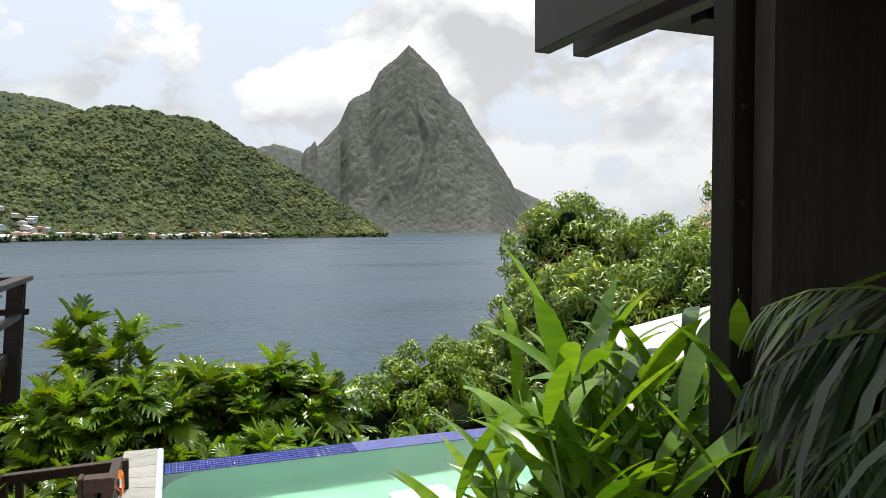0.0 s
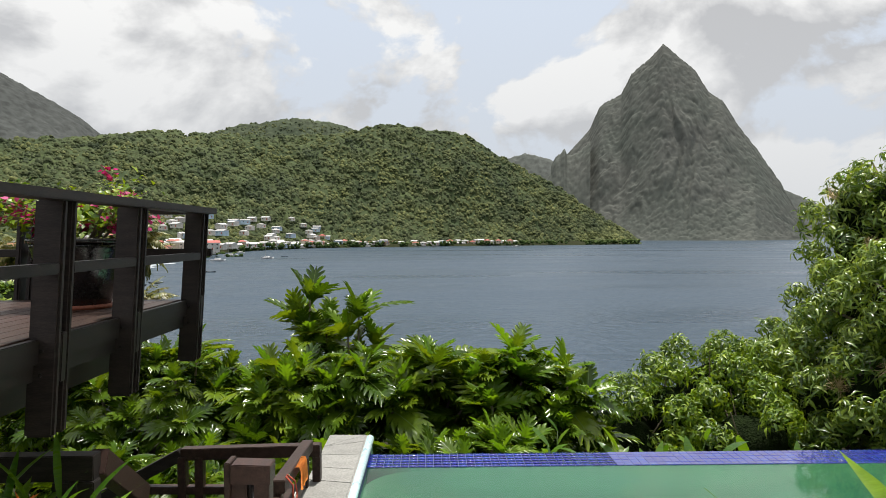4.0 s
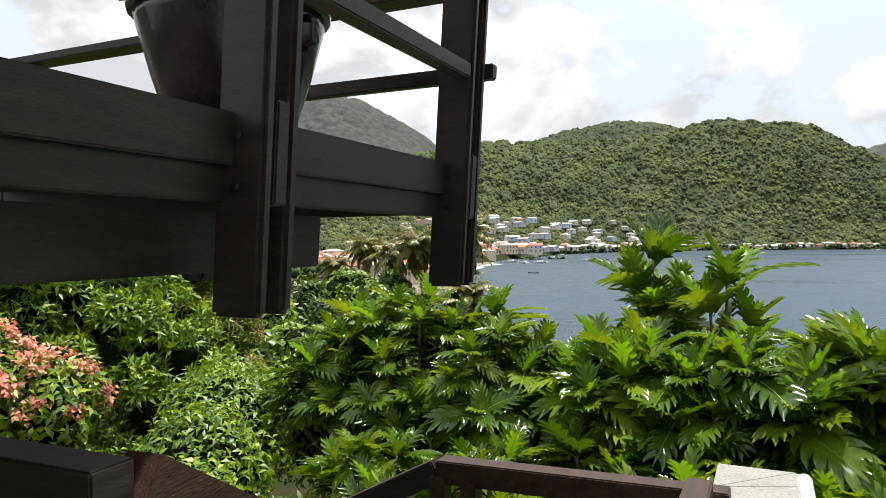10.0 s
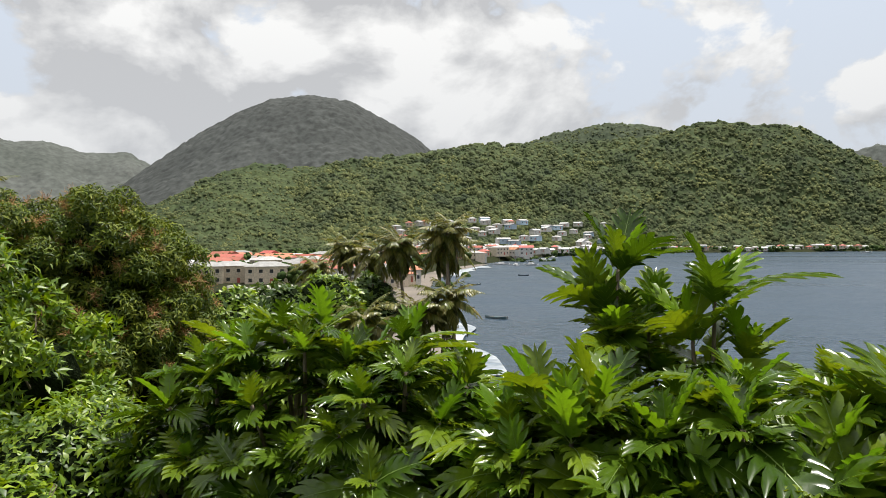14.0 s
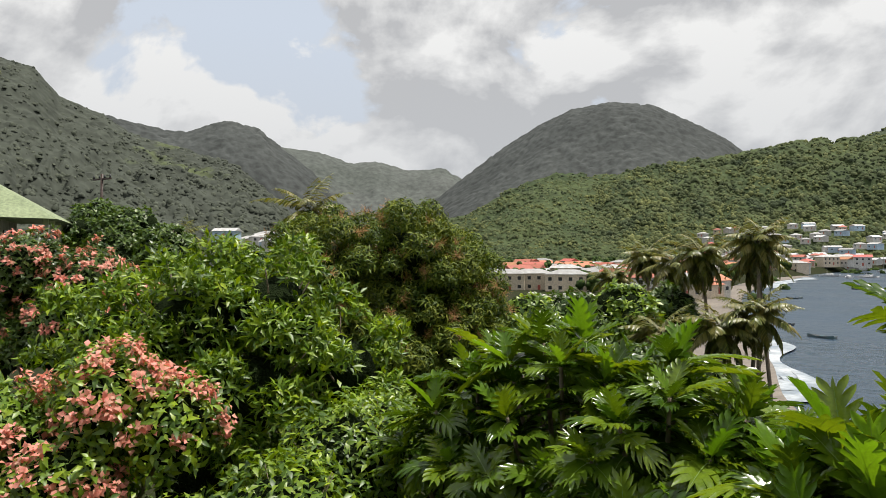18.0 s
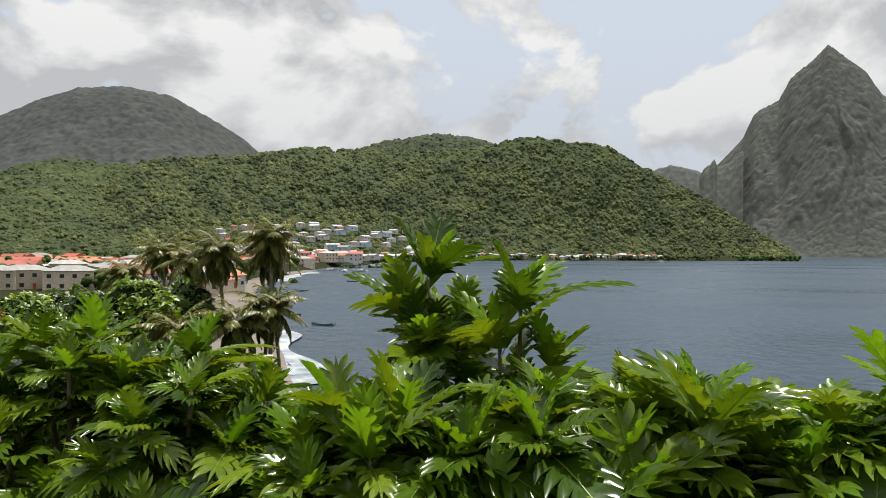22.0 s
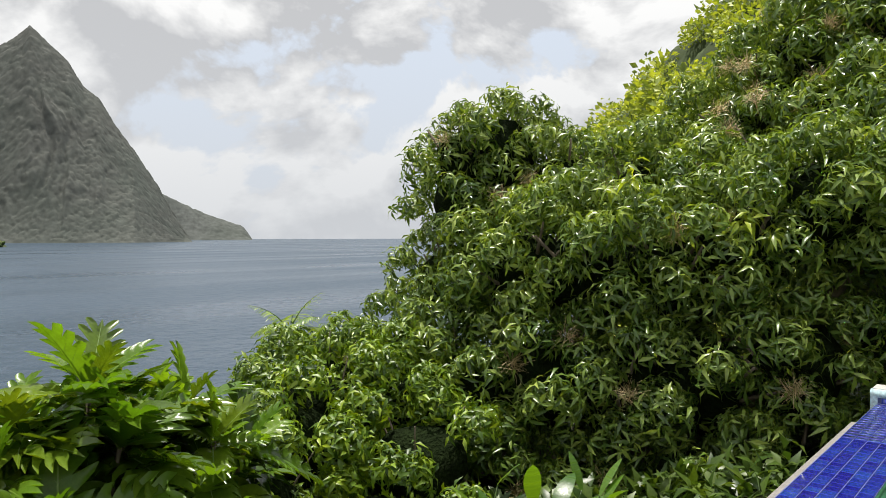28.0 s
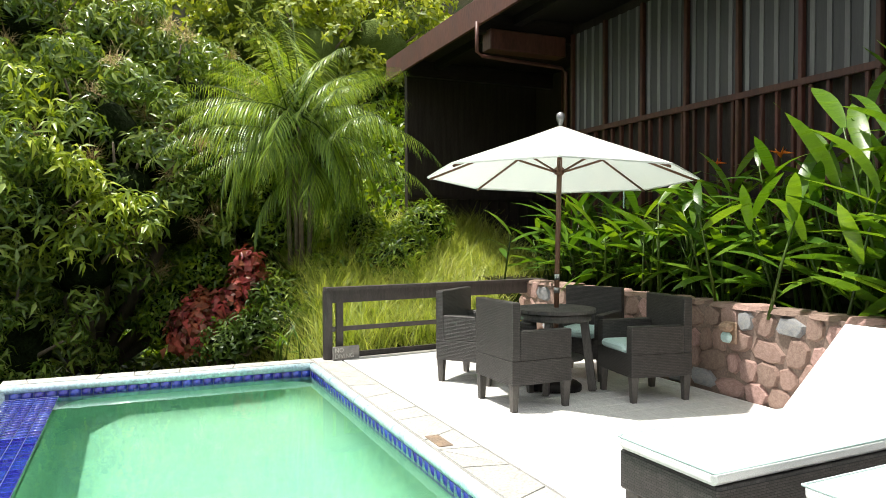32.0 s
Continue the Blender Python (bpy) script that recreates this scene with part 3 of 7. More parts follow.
COAST_AZ = [-40, -27.5, -25, -21, -14.5, -9, 2, 9, 16.2, 16.6]
COAST_R = [330, 250, 360, 493, 800, 960, 1060, 1130, 1230, 4700]


def near_ground(x, y):
    """Height of the garden slope round the terrace."""
    d = np.maximum(y - 0.9, 0)                       # seaward of the pool
    left = np.maximum(-2.2 - x, 0)
    z = -1.4 - 0.30 * np.minimum(d, 12) - 0.17 * np.clip(d - 12, 0, 60)
    z = z - 0.16 * np.minimum(left, 10) - 0.08 * np.clip(left - 10, 0, 60)
    right = np.maximum(x - 8.3, 0)
    rise = smooth01((x - 7.7) / 0.7) * smooth01((-2.7 - y) / 0.9)
    z = z + rise * (1.32 + np.minimum(right, 60) * 0.33)
    z = z + smooth01((x - 12) / 25) * smooth01((10 - y) / 20) * 0.28 * np.maximum(x - 12, 0)
    return z + 0.18 * (fbm(x * 0.5, y * 0.5, 3) - 0.5)


def ground_height(x, y):
    r = np.hypot(x - CX, y - CY)
    az = np.degrees(np.arctan2(x - CX, y - CY))
    far_land = smooth01((r - np.interp(az, COAST_AZ, COAST_R)) / 30.0)
    town = np.where(az < -27.5, smooth01((-27.5 - az) / 2.0), 0.0)
    land = np.maximum(far_land * (az < 16.4), town)
    land = np.where(az < -100, 1, land)
    flat = SEA - 4 + land * (5.2 + np.clip(r - 80, 0, 900) * 0.006)
    near = near_ground(x, y)
    near = np.maximum(near, SEA - 4)
    k = smooth01((r - 45) / 35.0)
    z = near * (1 - k) + flat * k
    hillside = smooth01((az - 62) / 16.0) * smooth01((r - 30) / 90)
    return z + hillside * np.clip(r - 30, 0, 400) * 0.3


def build_ground():
    rr = np.concatenate([np.linspace(0.01, 14, 57), np.geomspace(14.4, 4850, 130)])
    aa = np.linspace(-180, 180, 361)
    R, A = np.meshgrid(rr, aa)
    X, Y = polar(A, R)
    Z = ground_height(X, Y)
    # keep it under the terraces, stair and pool
    inside = smooth01((X + 5.5) / 1.0) * smooth01((8.2 - X) / 0.4) * smooth01((1.0 - Y) / 0.5) * smooth01((Y + 30) / 4)
    Z = Z * (1 - inside) + np.minimum(Z, -2.2) * inside
    structure("ground", grid_mesh("ground", X, Y, Z), "soil", "sloping garden soil with green undergrowth, darkened for shade", "ground")


build_ground()
bm = bmesh.new()
bmesh.ops.create_circle(bm, cap_ends=True, segments=96, radius=4900, matrix=Matrix.Translation((0, 0, SEA)))
structure("water", bm, "sea", "calm grey-blue bay water with wind streaks", "sea")


def ridge(name, mat, profile, dist, front, back, label, cell=11.0, crown=6.0, rough=0.10, step=0.12, nr=200, base=SEA, power=0.9, relief=0.0, category="hill", trees=None, leafy=False, cut_depth=0.12, crown_mat="tree_crowns"):
    """A wooded ridge: profile gives (azimuth, elevation) of its crest, dist its distance (number or pairs), front and back the run of its slopes."""
    pa, pe = [p[0] + 0.55 for p in profile], [p[1] for p in profile]
    az = np.arange(pa[0], pa[-1] + step, step)
    D = np.interp(az, [p[0] for p in dist], [p[1] for p in dist]) if isinstance(dist, (list, tuple)) else np.full(az.shape, float(dist))
    F = np.interp(az, [p[0] for p in front], [p[1] for p in front]) if isinstance(front, (list, tuple)) else np.full(az.shape, float(front))
    H = 1.3 + D * np.tan(np.radians(np.interp(az, pa, pe)))
    s = np.concatenate([np.linspace(-1, 0, nr), np.linspace(0, 1, nr // 6)[1:]])
    S, A = np.meshgrid(s, az)
    Dm, Fm, Hm = D[:, None], F[:, None], H[:, None]
    R = np.where(S < 0, Dm + S * Fm, Dm + S * back)
    X, Y = polar(A, R)
    t = 1 - np.abs(S)
    wide = fbm(X / (back * 0.5), Y / (back * 0.5), 5) - 0.5
    shape = smooth01(t) * 0.35 + 0.65 * t ** power
    bell = np.sin(np.clip(t, 0, 1) * math.pi)
    Z = base - 2 + (Hm - base + 2) * np.clip(shape + wide * rough * 4 * bell * 0.5, 0, 1.02)
    if relief:
        warp = fbm(A * 0.22, R / 260.0, 4)
        gully = np.abs(fbm(A * relief + 6 * warp, R / 170.0 + 1.7, 5) - 0.5) * 2
        Z = Z - (Hm - base) * cut_depth * bell * (0.35 - gully)
    wood = smooth01((Z - base - 1) / 6.0)
    Z = Z + wood * (crown * crowns(X, Y, cell) + crown * 0.5 * crowns(X + 400, Y - 90, cell * 0.55)) - wood * crown * 0.7
    hill = structure(name, grid_mesh(name, X, Y, Z), mat, label, category)
    if trees:
        # single crowns over the slope that faces the bay, evenly over its height
        count, small, large = trees
        r = np.random.default_rng(count)
        front_n = nr
        El = (Z[:, :front_n] - 1.3) / R[:, :front_n]
        cols = r.integers(0, int(len(az) * (0.36 if leafy else 1)), count)
        want = r.uniform(0, 1, count)
        mats = np.zeros((count, 4, 4))
        top = np.maximum.accumulate(El, axis=1)
        lo, hi = top[:, 0], top[:, -1]
        for k in range(count):
            c = cols[k]
            i = int(np.searchsorted(top[c], lo[c] + (hi[c] - lo[c]) * want[k]))
            i = min(i, front_n - 1)
            q = small + (large - small) * r.random() ** 2.6
            a = r.uniform(0, 6.28)
            m = Matrix.LocRotScale((X[c, i] + r.normal(0, small * 0.5), Y[c, i] + r.normal(0, small * 0.5), Z[c, i] - q * 0.2), Euler((r.uniform(-.3, .3), r.uniform(-.3, .3), a)), (q * r.uniform(0.8, 1.2), q, q * r.uniform(0.7, 1.1)))
            mats[k] = np.array(m)
        keep = mats[:, 2, 3] > base + 4
        tagged(part(name.replace("hill_", "forest_").replace("mountain_", "forest_"), scatter("forest_crowns", LEAFY if leafy else CROWN, mats[keep], "leaf_hill_sunlit" if leafy else crown_mat), None), "dense tree crowns covering the " + label.split(" ")[0] + " hillside", "forest", "", "stuff")
    return hill


def lumpy_crown():
    bm = bmesh.new()
    bmesh.ops.create_icosphere(bm, subdivisions=1, radius=1.0)
    for v in bm.verts:
        v.co *= 0.9 + 0.5 * noise.noise(v.co * 2.1 + Vector((3.3, 1.2, 0.7)))
        v.co.z = max(v.co.z, -0.35)
    bmesh.ops.delete(bm, geom=[f for f in bm.faces if all(v.co.z < -0.1 for v in f.verts)], context="FACES")
    bm.verts.index_update()
    out = [tuple(v.co) for v in bm.verts], [tuple(w.index for w in f.verts) for f in bm.faces]
    bm.free()
    return out


def leafy_crown():
    """A crown of loose leaf sprays, for trees some way up the slope."""
    r = random.Random(44)
    v, f = [], []
    for k in range(130):
        u, a = 1 - (k + 0.5) / 130 * 1.6, k * 2.39996
        s = math.sqrt(max(0, 1 - u * u))
        d = Vector((s * math.cos(a), s * math.sin(a), u))
        p = d * r.uniform(0.55, 1.05)
        m = frame_to((d + Vector((r.gauss(0, .6), r.gauss(0, .6), r.gauss(0, .4)))), d, p, r.uniform(0.2, 0.36), r.uniform(-1, 1))
        i = len(v)
        v += [tuple(m @ Vector(q)) for q in ((0, -0.4, 0), (0.32, 0.1, 0.1), (0, 0.6, -0.15), (-0.32, 0.1, 0.1))]
        f += [(i, i + 1, i + 2), (i, i + 2, i + 3)]
    return v, f


CROWN = lumpy_crown()
LEAFY = leafy_crown()
ridge("hill_headland", "forest", [(-46, -0.4), (-40, 3.5), (-34, 6.3), (-30, 7.0), (-26, 7.25), (-22, 8.0), (-18.3, 7.85), (-12, 7.9), (-6.5, 8.35), (-5.1, 8.9), (-3.1, 9.05), (-1, 8.55), (2.2, 8.3),
      (4.5, 6.8), (7.2, 5.3), (9.9, 3.8), (12.5, 2.0), (14.6, 0.5), (16.4, -0.7)],
      [(-46, 1100), (-34, 1150), (-10, 1250), (5, 1330), (16.4, 1330)], [(-46, 300), (-34, 300), (-20, 330), (-14, 300), (-5, 260), (5, 210), (16.4, 60)], 500,
      "steep headland covered in green forest above the bay", cell=21, crown=9, nr=120, trees=(25000, 1.7, 5.6), relief=0.07, cut_depth=0.16)
ridge("hill_second", "forest_mid", [(-19, 7.5), (-17.9, 7.9), (-15.8, 8.65), (-11.4, 9.35), (-8.3, 9.0), (-5, 8.0)], 1900, 350, 300,
      "rounded wooded hill behind the headland", cell=14, crown=7, nr=60, trees=(3200, 2.4, 5.0))
ridge("hill_near_ridge", "forest", [(-60, 0.8), (-53.4, 2.3), (-46.9, 2.9), (-43.3, 5.1), (-39.5, 6.3), (-33.5, 6.0), (-29.4, 6.9), (-25.3, 7.4), (-21.2, 7.8), (-18, 6.5), (-12, 2.0), (-8, -0.6)],
      [(-60, 1000), (-16, 1450)], [(-60, 250), (-40, 420), (-16, 500)], 400, "long green ridge of palms and forest behind the town", cell=19, crown=8, nr=80, trees=(13500, 1.5, 4.4))
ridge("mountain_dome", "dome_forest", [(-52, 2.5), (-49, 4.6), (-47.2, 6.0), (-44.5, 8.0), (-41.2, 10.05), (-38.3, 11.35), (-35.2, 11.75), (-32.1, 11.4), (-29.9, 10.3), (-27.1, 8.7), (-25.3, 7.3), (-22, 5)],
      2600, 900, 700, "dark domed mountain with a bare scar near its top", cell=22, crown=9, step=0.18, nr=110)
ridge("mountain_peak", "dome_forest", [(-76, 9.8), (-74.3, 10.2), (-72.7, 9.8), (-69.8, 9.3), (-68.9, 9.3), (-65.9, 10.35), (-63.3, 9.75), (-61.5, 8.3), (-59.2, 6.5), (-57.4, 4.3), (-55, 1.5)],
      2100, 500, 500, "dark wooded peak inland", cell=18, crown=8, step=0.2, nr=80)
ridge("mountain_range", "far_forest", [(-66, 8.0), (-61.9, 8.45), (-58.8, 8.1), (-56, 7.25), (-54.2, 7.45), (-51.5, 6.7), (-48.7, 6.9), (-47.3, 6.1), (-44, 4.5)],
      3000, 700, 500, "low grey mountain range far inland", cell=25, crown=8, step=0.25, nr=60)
ridge("mountain_left", "clearing_forest", [(-110, 12.0), (-95, 12.5), (-85.2, 12.8), (-81.5, 13.5), (-79, 13.0), (-77.4, 11.2), (-74.3, 10.0), (-72.7, 8.9), (-68.9, 8.0), (-65, 6.8), (-61.5, 3.8), (-59, 1.0)],
      [(-110, 1200), (-75, 1300), (-59, 900)], [(-110, 800), (-75, 800), (-59, 300)], 500, "broad wooded mountain flank with pale clearings", cell=15, crown=7, step=0.2, nr=120, trees=(6500, 2.0, 5.2), crown_mat="flank_crowns", relief=0.08)
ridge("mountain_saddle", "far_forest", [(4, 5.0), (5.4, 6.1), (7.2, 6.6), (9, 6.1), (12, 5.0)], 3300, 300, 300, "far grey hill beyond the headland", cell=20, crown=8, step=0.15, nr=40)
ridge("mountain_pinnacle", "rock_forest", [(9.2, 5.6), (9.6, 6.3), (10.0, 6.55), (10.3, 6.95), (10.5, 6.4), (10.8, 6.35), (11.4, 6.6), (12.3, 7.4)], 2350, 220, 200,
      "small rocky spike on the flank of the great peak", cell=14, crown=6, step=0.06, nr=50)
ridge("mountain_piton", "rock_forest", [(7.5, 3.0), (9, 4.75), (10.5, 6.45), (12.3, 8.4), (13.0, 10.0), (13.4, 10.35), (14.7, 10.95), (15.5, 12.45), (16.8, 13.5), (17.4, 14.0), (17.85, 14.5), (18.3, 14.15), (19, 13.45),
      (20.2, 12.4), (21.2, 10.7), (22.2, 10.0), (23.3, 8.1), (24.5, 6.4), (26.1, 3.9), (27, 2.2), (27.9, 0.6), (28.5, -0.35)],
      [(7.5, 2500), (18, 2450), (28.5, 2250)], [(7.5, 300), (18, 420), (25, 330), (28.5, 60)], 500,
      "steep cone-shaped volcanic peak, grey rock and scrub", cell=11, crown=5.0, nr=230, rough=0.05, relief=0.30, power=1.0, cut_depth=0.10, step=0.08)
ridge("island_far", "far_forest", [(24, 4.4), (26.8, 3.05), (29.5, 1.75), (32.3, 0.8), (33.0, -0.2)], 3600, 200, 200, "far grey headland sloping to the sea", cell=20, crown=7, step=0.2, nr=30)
ridge("hill_behind", "forest", [(58, 6), (63, 10.5), (66, 13.5), (70, 17), (76, 20), (86, 24), (100, 27), (120, 28), (150, 24), (175, 18)],
      [(58, 170), (70, 120), (175, 120)], [(58, 105), (70, 62), (175, 60)], 120, "steep wooded slope rising behind the house", cell=4.0, crown=2.6, step=0.4, nr=90, base=0.0, trees=(1000, 2.0, 4.6), leafy=True)


# ---- pool ----
PX, PY, WATER = 7.45, -2.83, -0.125      # far end, deck side, water level
DEEP = -1.2
pool = structure("pool_basin", boxes((-0.25, 0.0, PY - 0.25, 0.30, DEEP - 0.2, -0.05), (PX, PX + 0.25, PY - 0.25, 0.04, DEEP - 0.2, -0.05),
                 (0.0, PX, PY - 0.25, PY, DEEP - 0.2, -0.05), (0.0, PX, -0.44, 0.0, DEEP - 0.2, WATER - 0.012), (0.0, PX, PY, -0.44, DEEP - 0.2, DEEP)),
                 "basin", "green-blue plastered swimming pool basin", "pool")
# plaster lining, coved where walls meet the floor
bm = boxes((0.008, PX - 0.008, PY + 0.008, -0.448, DEEP + 0.008, WATER - 0.10))
for f in [f for f in bm.faces if f.normal.z > 0.5]:
    bm.faces.remove(f)
low = [e for e in bm.edges if all(v.co.z < DEEP + 0.1 for v in e.verts)]
upr = [e for e in bm.edges if abs(e.verts[0].co.z - e.verts[1].co.z) > 0.5]
bmesh.ops.bevel(bm, geom=low + upr, offset=0.55, segments=8, affect="EDGES", profile=0.5)
bmesh.ops.reverse_faces(bm, faces=bm.faces[:])
structure("pool_lining", bm, "basin", "green-blue plaster lining with coved corners", "pool", True)
bm = boxes((0.0, PX, PY, -0.005, WATER - 0.02, WATER))
for f in [f for f in bm.faces if f.normal.z < 0.5]:
    bm.faces.remove(f)
wtr = structure("pool_water", bm, "pool_water", "still turquoise pool water", "water")
wtr.visible_shadow = False


def coping(name, x0, x1, y0, y1, label):
    return structure(name, boxes((x0, x1, y0, y1, -0.05, -0.008)), "joint", label, "coping")


cop_left = coping("coping_left", -0.50, -0.05, PY - 0.35, 0.36, "pale grey crazy-paved flagstone coping")
cop_deck = coping("coping_deck", -0.05, PX + 0.3, PY - 0.36, PY - 0.05, "pale grey flagstone coping along the deck")
cop_far = coping("coping_far", PX + 0.05, PX + 0.3, PY - 0.05, 0.06, "pale stone coping at the pool's far end")
kerb = structure("pool_ledge", boxes((-0.5, PX + 0.3, 0.004, 0.27, -0.9, -0.40)), "sign_stone", "concrete gutter ledge below the overflow edge", "ledge")
structure("pool_end_pier", boxes((PX - 0.012, PX + 0.3, 0.044, 0.058, -0.9, -0.052), (PX - 0.012, PX - 0.002, 0.0, 0.042, -0.9, -0.052)), "bullnose", "pale rendered end of the pool wall", "pier")
structure("pool_outer_wall", boxes((0.0, PX - 0.02, -0.02, 0.0, -0.9, -0.15)), "mortar", "outer face of the overflow edge", "wall")


def bullnose(name, a, b):
    bm = tube([a, b], 0.045, 10)
    return structure(name, bm, "bullnose", "rounded pale blue tile edging", "edging", True)


bullnose("edging_left", (-0.03, PY - 0.05, -0.04), (-0.03, 0.34, -0.04))
bullnose("edging_deck", (0, PY - 0.03, -0.04), (PX, PY - 0.03, -0.04))
bullnose("edging_far", (PX + 0.03, PY, -0.04), (PX + 0.03, 0.06, -0.04))

# ---- deck and terraces ----
deck = structure("deck_base", boxes((-0.6, 7.98, -5.75, PY - 0.37, -0.16, -0.03)), "joint", "dark gap under the deck boards", "deck")
structure("terrace", boxes((-1.0, 9.0, -12.5, -8.4, 1.0, 1.35), (-1.0, 1.3, -8.4, -7.6, 0.8, 1.2)), "flag", "upper stone terrace of the house", "terrace")
# roof never in view, added to keep light off the palm and post
structure("unseen_shade_roof", boxes((-1.2, 3.44, -13.0, -8.3, 4.75, 4.9)), "shade_black", "unseen roof added over the upper terrace to shade the palm", "roof")
structure("steps", boxes((-1.0, 1.2, -7.6, -7.1, -0.2, 1.0), (-1.0, 1.2, -7.1, -6.6, -0.2, 0.75), (-1.0, 1.2, -6.6, -6.1, -0.2, 0.5), (-1.0, 1.2, -6.1, -5.6, -0.2, 0.25), (-1.2, 0.015, -5.6, PY - 0.345, -0.3, -0.01)),
          "flag", "broad stone steps down to the pool", "stairs")

# retaining wall core
structure("wall_retaining", boxes((1.3, 8.0, -6.05, -5.80, -0.1, 0.76)), "mortar", "mortar core of the low stone wall", "wall")
structure("planter_soil", boxes((1.3, 14, -7.3, -6.05, -0.1, 0.72)), "soil", "dark planting bed behind the stone wall", "soil")

# ---- house ----
FY = -7.3
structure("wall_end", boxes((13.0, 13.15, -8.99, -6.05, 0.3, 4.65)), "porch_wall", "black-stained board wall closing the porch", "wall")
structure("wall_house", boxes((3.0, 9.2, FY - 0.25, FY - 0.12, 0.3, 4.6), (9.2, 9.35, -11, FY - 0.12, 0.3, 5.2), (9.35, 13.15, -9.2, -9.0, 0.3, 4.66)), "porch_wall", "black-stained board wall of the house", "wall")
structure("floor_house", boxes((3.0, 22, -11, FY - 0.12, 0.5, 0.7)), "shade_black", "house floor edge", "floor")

# ---- balcony ----
BX, BY0, BY1, BF = -1.505, -1.22, -12.0, 1.70
W = 3.2
bal = thing("balcony", (BX, -3, BF), "raised balcony of black-stained timber with board floor and rails", "balcony")
inv = Matrix.Translation((-BX, 3, -BF))


def bpart(name, bm, parent=bal, mat="dark_wood", label=""):
    # the balustrade leans outwards a little
    for v in bm.verts:
        v.co.x += 0.07 * max(0.0, v.co.z - 1.25)
    bm.transform(inv)
    return part(name, bm, mat, parent, label)


for y in (BY0, -2.62, -3.66, -5.06, -6.46, -7.86, -9.26, -10.66):
    p = bpart("post", beam((BX - 0.06, y - 0.055, 1.16), (BX - 0.06, y - 0.055, 2.53), 0.17, 0.05, 0.014))
    bpart("post", beam((BX - 0.06, y + 0.055, 1.16), (BX - 0.06, y + 0.055, 2.53), 0.17, 0.05, 0.014))
    bpart("spacer_block", beam((BX - 0.05, y, 1.47), (BX - 0.05, y, 1.76), 0.16, 0.056, 0.006))
    for z in (1.52, 1.66):
        bm = lathe([(0.004, 0), (0.013, 0), (0.012, 0.006), (0.003, 0.008)], 8)
        bm.transform(Matrix.Translation((BX - 0.06, y - 0.08, z)) @ Matrix.Rotation(radians(90), 4, "X"))
        bpart("bolt_head", bm, bal, "shade_black")
for x in (BX - W, BX - W / 2):
    bpart("post", beam((x - 0.055, BY0 + 0.02, 1.16), (x - 0.055, BY0 + 0.02, 2.53), 0.05, 0.17, 0.014))
    bpart("post", beam((x + 0.055, BY0 + 0.02, 1.16), (x + 0.055, BY0 + 0.02, 2.53), 0.05, 0.17, 0.014))
bpart("top_rail", beam((BX, BY0 + 0.13, 2.545), (BX, BY1, 2.545), 0.16, 0.055))
bpart("top_rail", beam((BX - 0.085, BY0 + 0.03, 2.54), (BX - W - 0.1, BY0 + 0.03, 2.54), 0.15, 0.05))
for y0, y1 in ((BY0 - 0.08, -2.54), (-2.70, -3.58), (-3.74, -4.98), (-5.14, -6.38), (-6.54, -7.78), (-7.94, -9.18), (-9.34, -10.58)):
    bpart("mid_rail", beam((BX - 0.02, y0, 2.13), (BX - 0.02, y1, 2.13), 0.08, 0.065))
bpart("mid_rail", beam((BX + 0.06, BY0 + 0.11, 2.16), (BX - W, BY0 + 0.11, 2.16), 0.06, 0.07))
bpart("fascia", beam((BX - 0.10, BY0 - 0.09, 1.653), (BX - 0.10, BY1, 1.653), 0.05, 0.145, 0.005))
bpart("fascia", beam((BX - 0.125, BY0 - 0.09, 1.53), (BX - 0.125, BY1, 1.53), 0.05, 0.10, 0.005))
bpart("fascia", beam((BX - 0.16, BY0 - 0.06, 1.60), (BX - W, BY0 - 0.06, 1.60), 0.05, 0.22, 0.005))
bpart("joist", beam((BX - 0.34, -1.97, 1.37), (BX - 0.34, BY1, 1.37), 0.12, 0.19, 0.006))
bpart("joist", beam((BX - W + 0.3, -1.97, 1.37), (BX - W + 0.3, BY1, 1.37), 0.12, 0.19, 0.006))
for k in range(21):
    x1 = BX - 0.13 - k * 0.145
    bpart("floor_board", boxes((x1 - 0.138, x1, BY1, BY0 - 0.10, 1.70, 1.735), bevel=0.004), bal, "rail_wood")
for x, y in ((BX - 0.34, -4.5), (BX - W + 0.3, -4.5), (BX - 0.34, -8.5), (BX - W + 0.3, -8.5)):
    bpart("support_post", beam((x, y, -2.6), (x, y, 1.275), 0.15, 0.15))

# ---- stair rails ----
near = thing("stair_handrail", (-1.55, -3.15, 0.0), "dark-stained timber stair handrail that bends downhill", "handrail")
inv = Matrix.Translation((1.55, 3.15, 0))


def npart(name, bm, mat="dark_wood", label=""):
    bm.transform(inv)
    return part(name, bm, mat, near, label)


npart("top_rail", beam((-4.6, -3.20, 0.80), (-1.52, -3.13, 0.80), 0.12, 0.17))
npart("slope_rail", beam((-1.54, -3.07, 0.81), (-1.64, -2.13, 0.23), 0.11, 0.17), "rail_wood")
npart("mid_rail", beam((-4.6, -3.22, 0.35), (-1.60, -3.18, 0.35), 0.05, 0.09))
npart("slope_mid_rail", beam((-1.66, -2.98, 0.30), (-1.74, -2.2, -0.20), 0.05, 0.09))
for x, y, z in ((-1.56, -3.16, 0.72), (-1.72, -3.16, 0.72), (-3.1, -3.2, 0.72), (-4.5, -3.2, 0.72), (-1.63, -2.30, 0.24)):
    npart("post", beam((x, y, -1.6), (x, y, z), 0.11, 0.11))

far_rail = thing("landing_railing", (-1.0, -1.15, 0.0), "brown-stained timber railing round the stair landing", "railing")
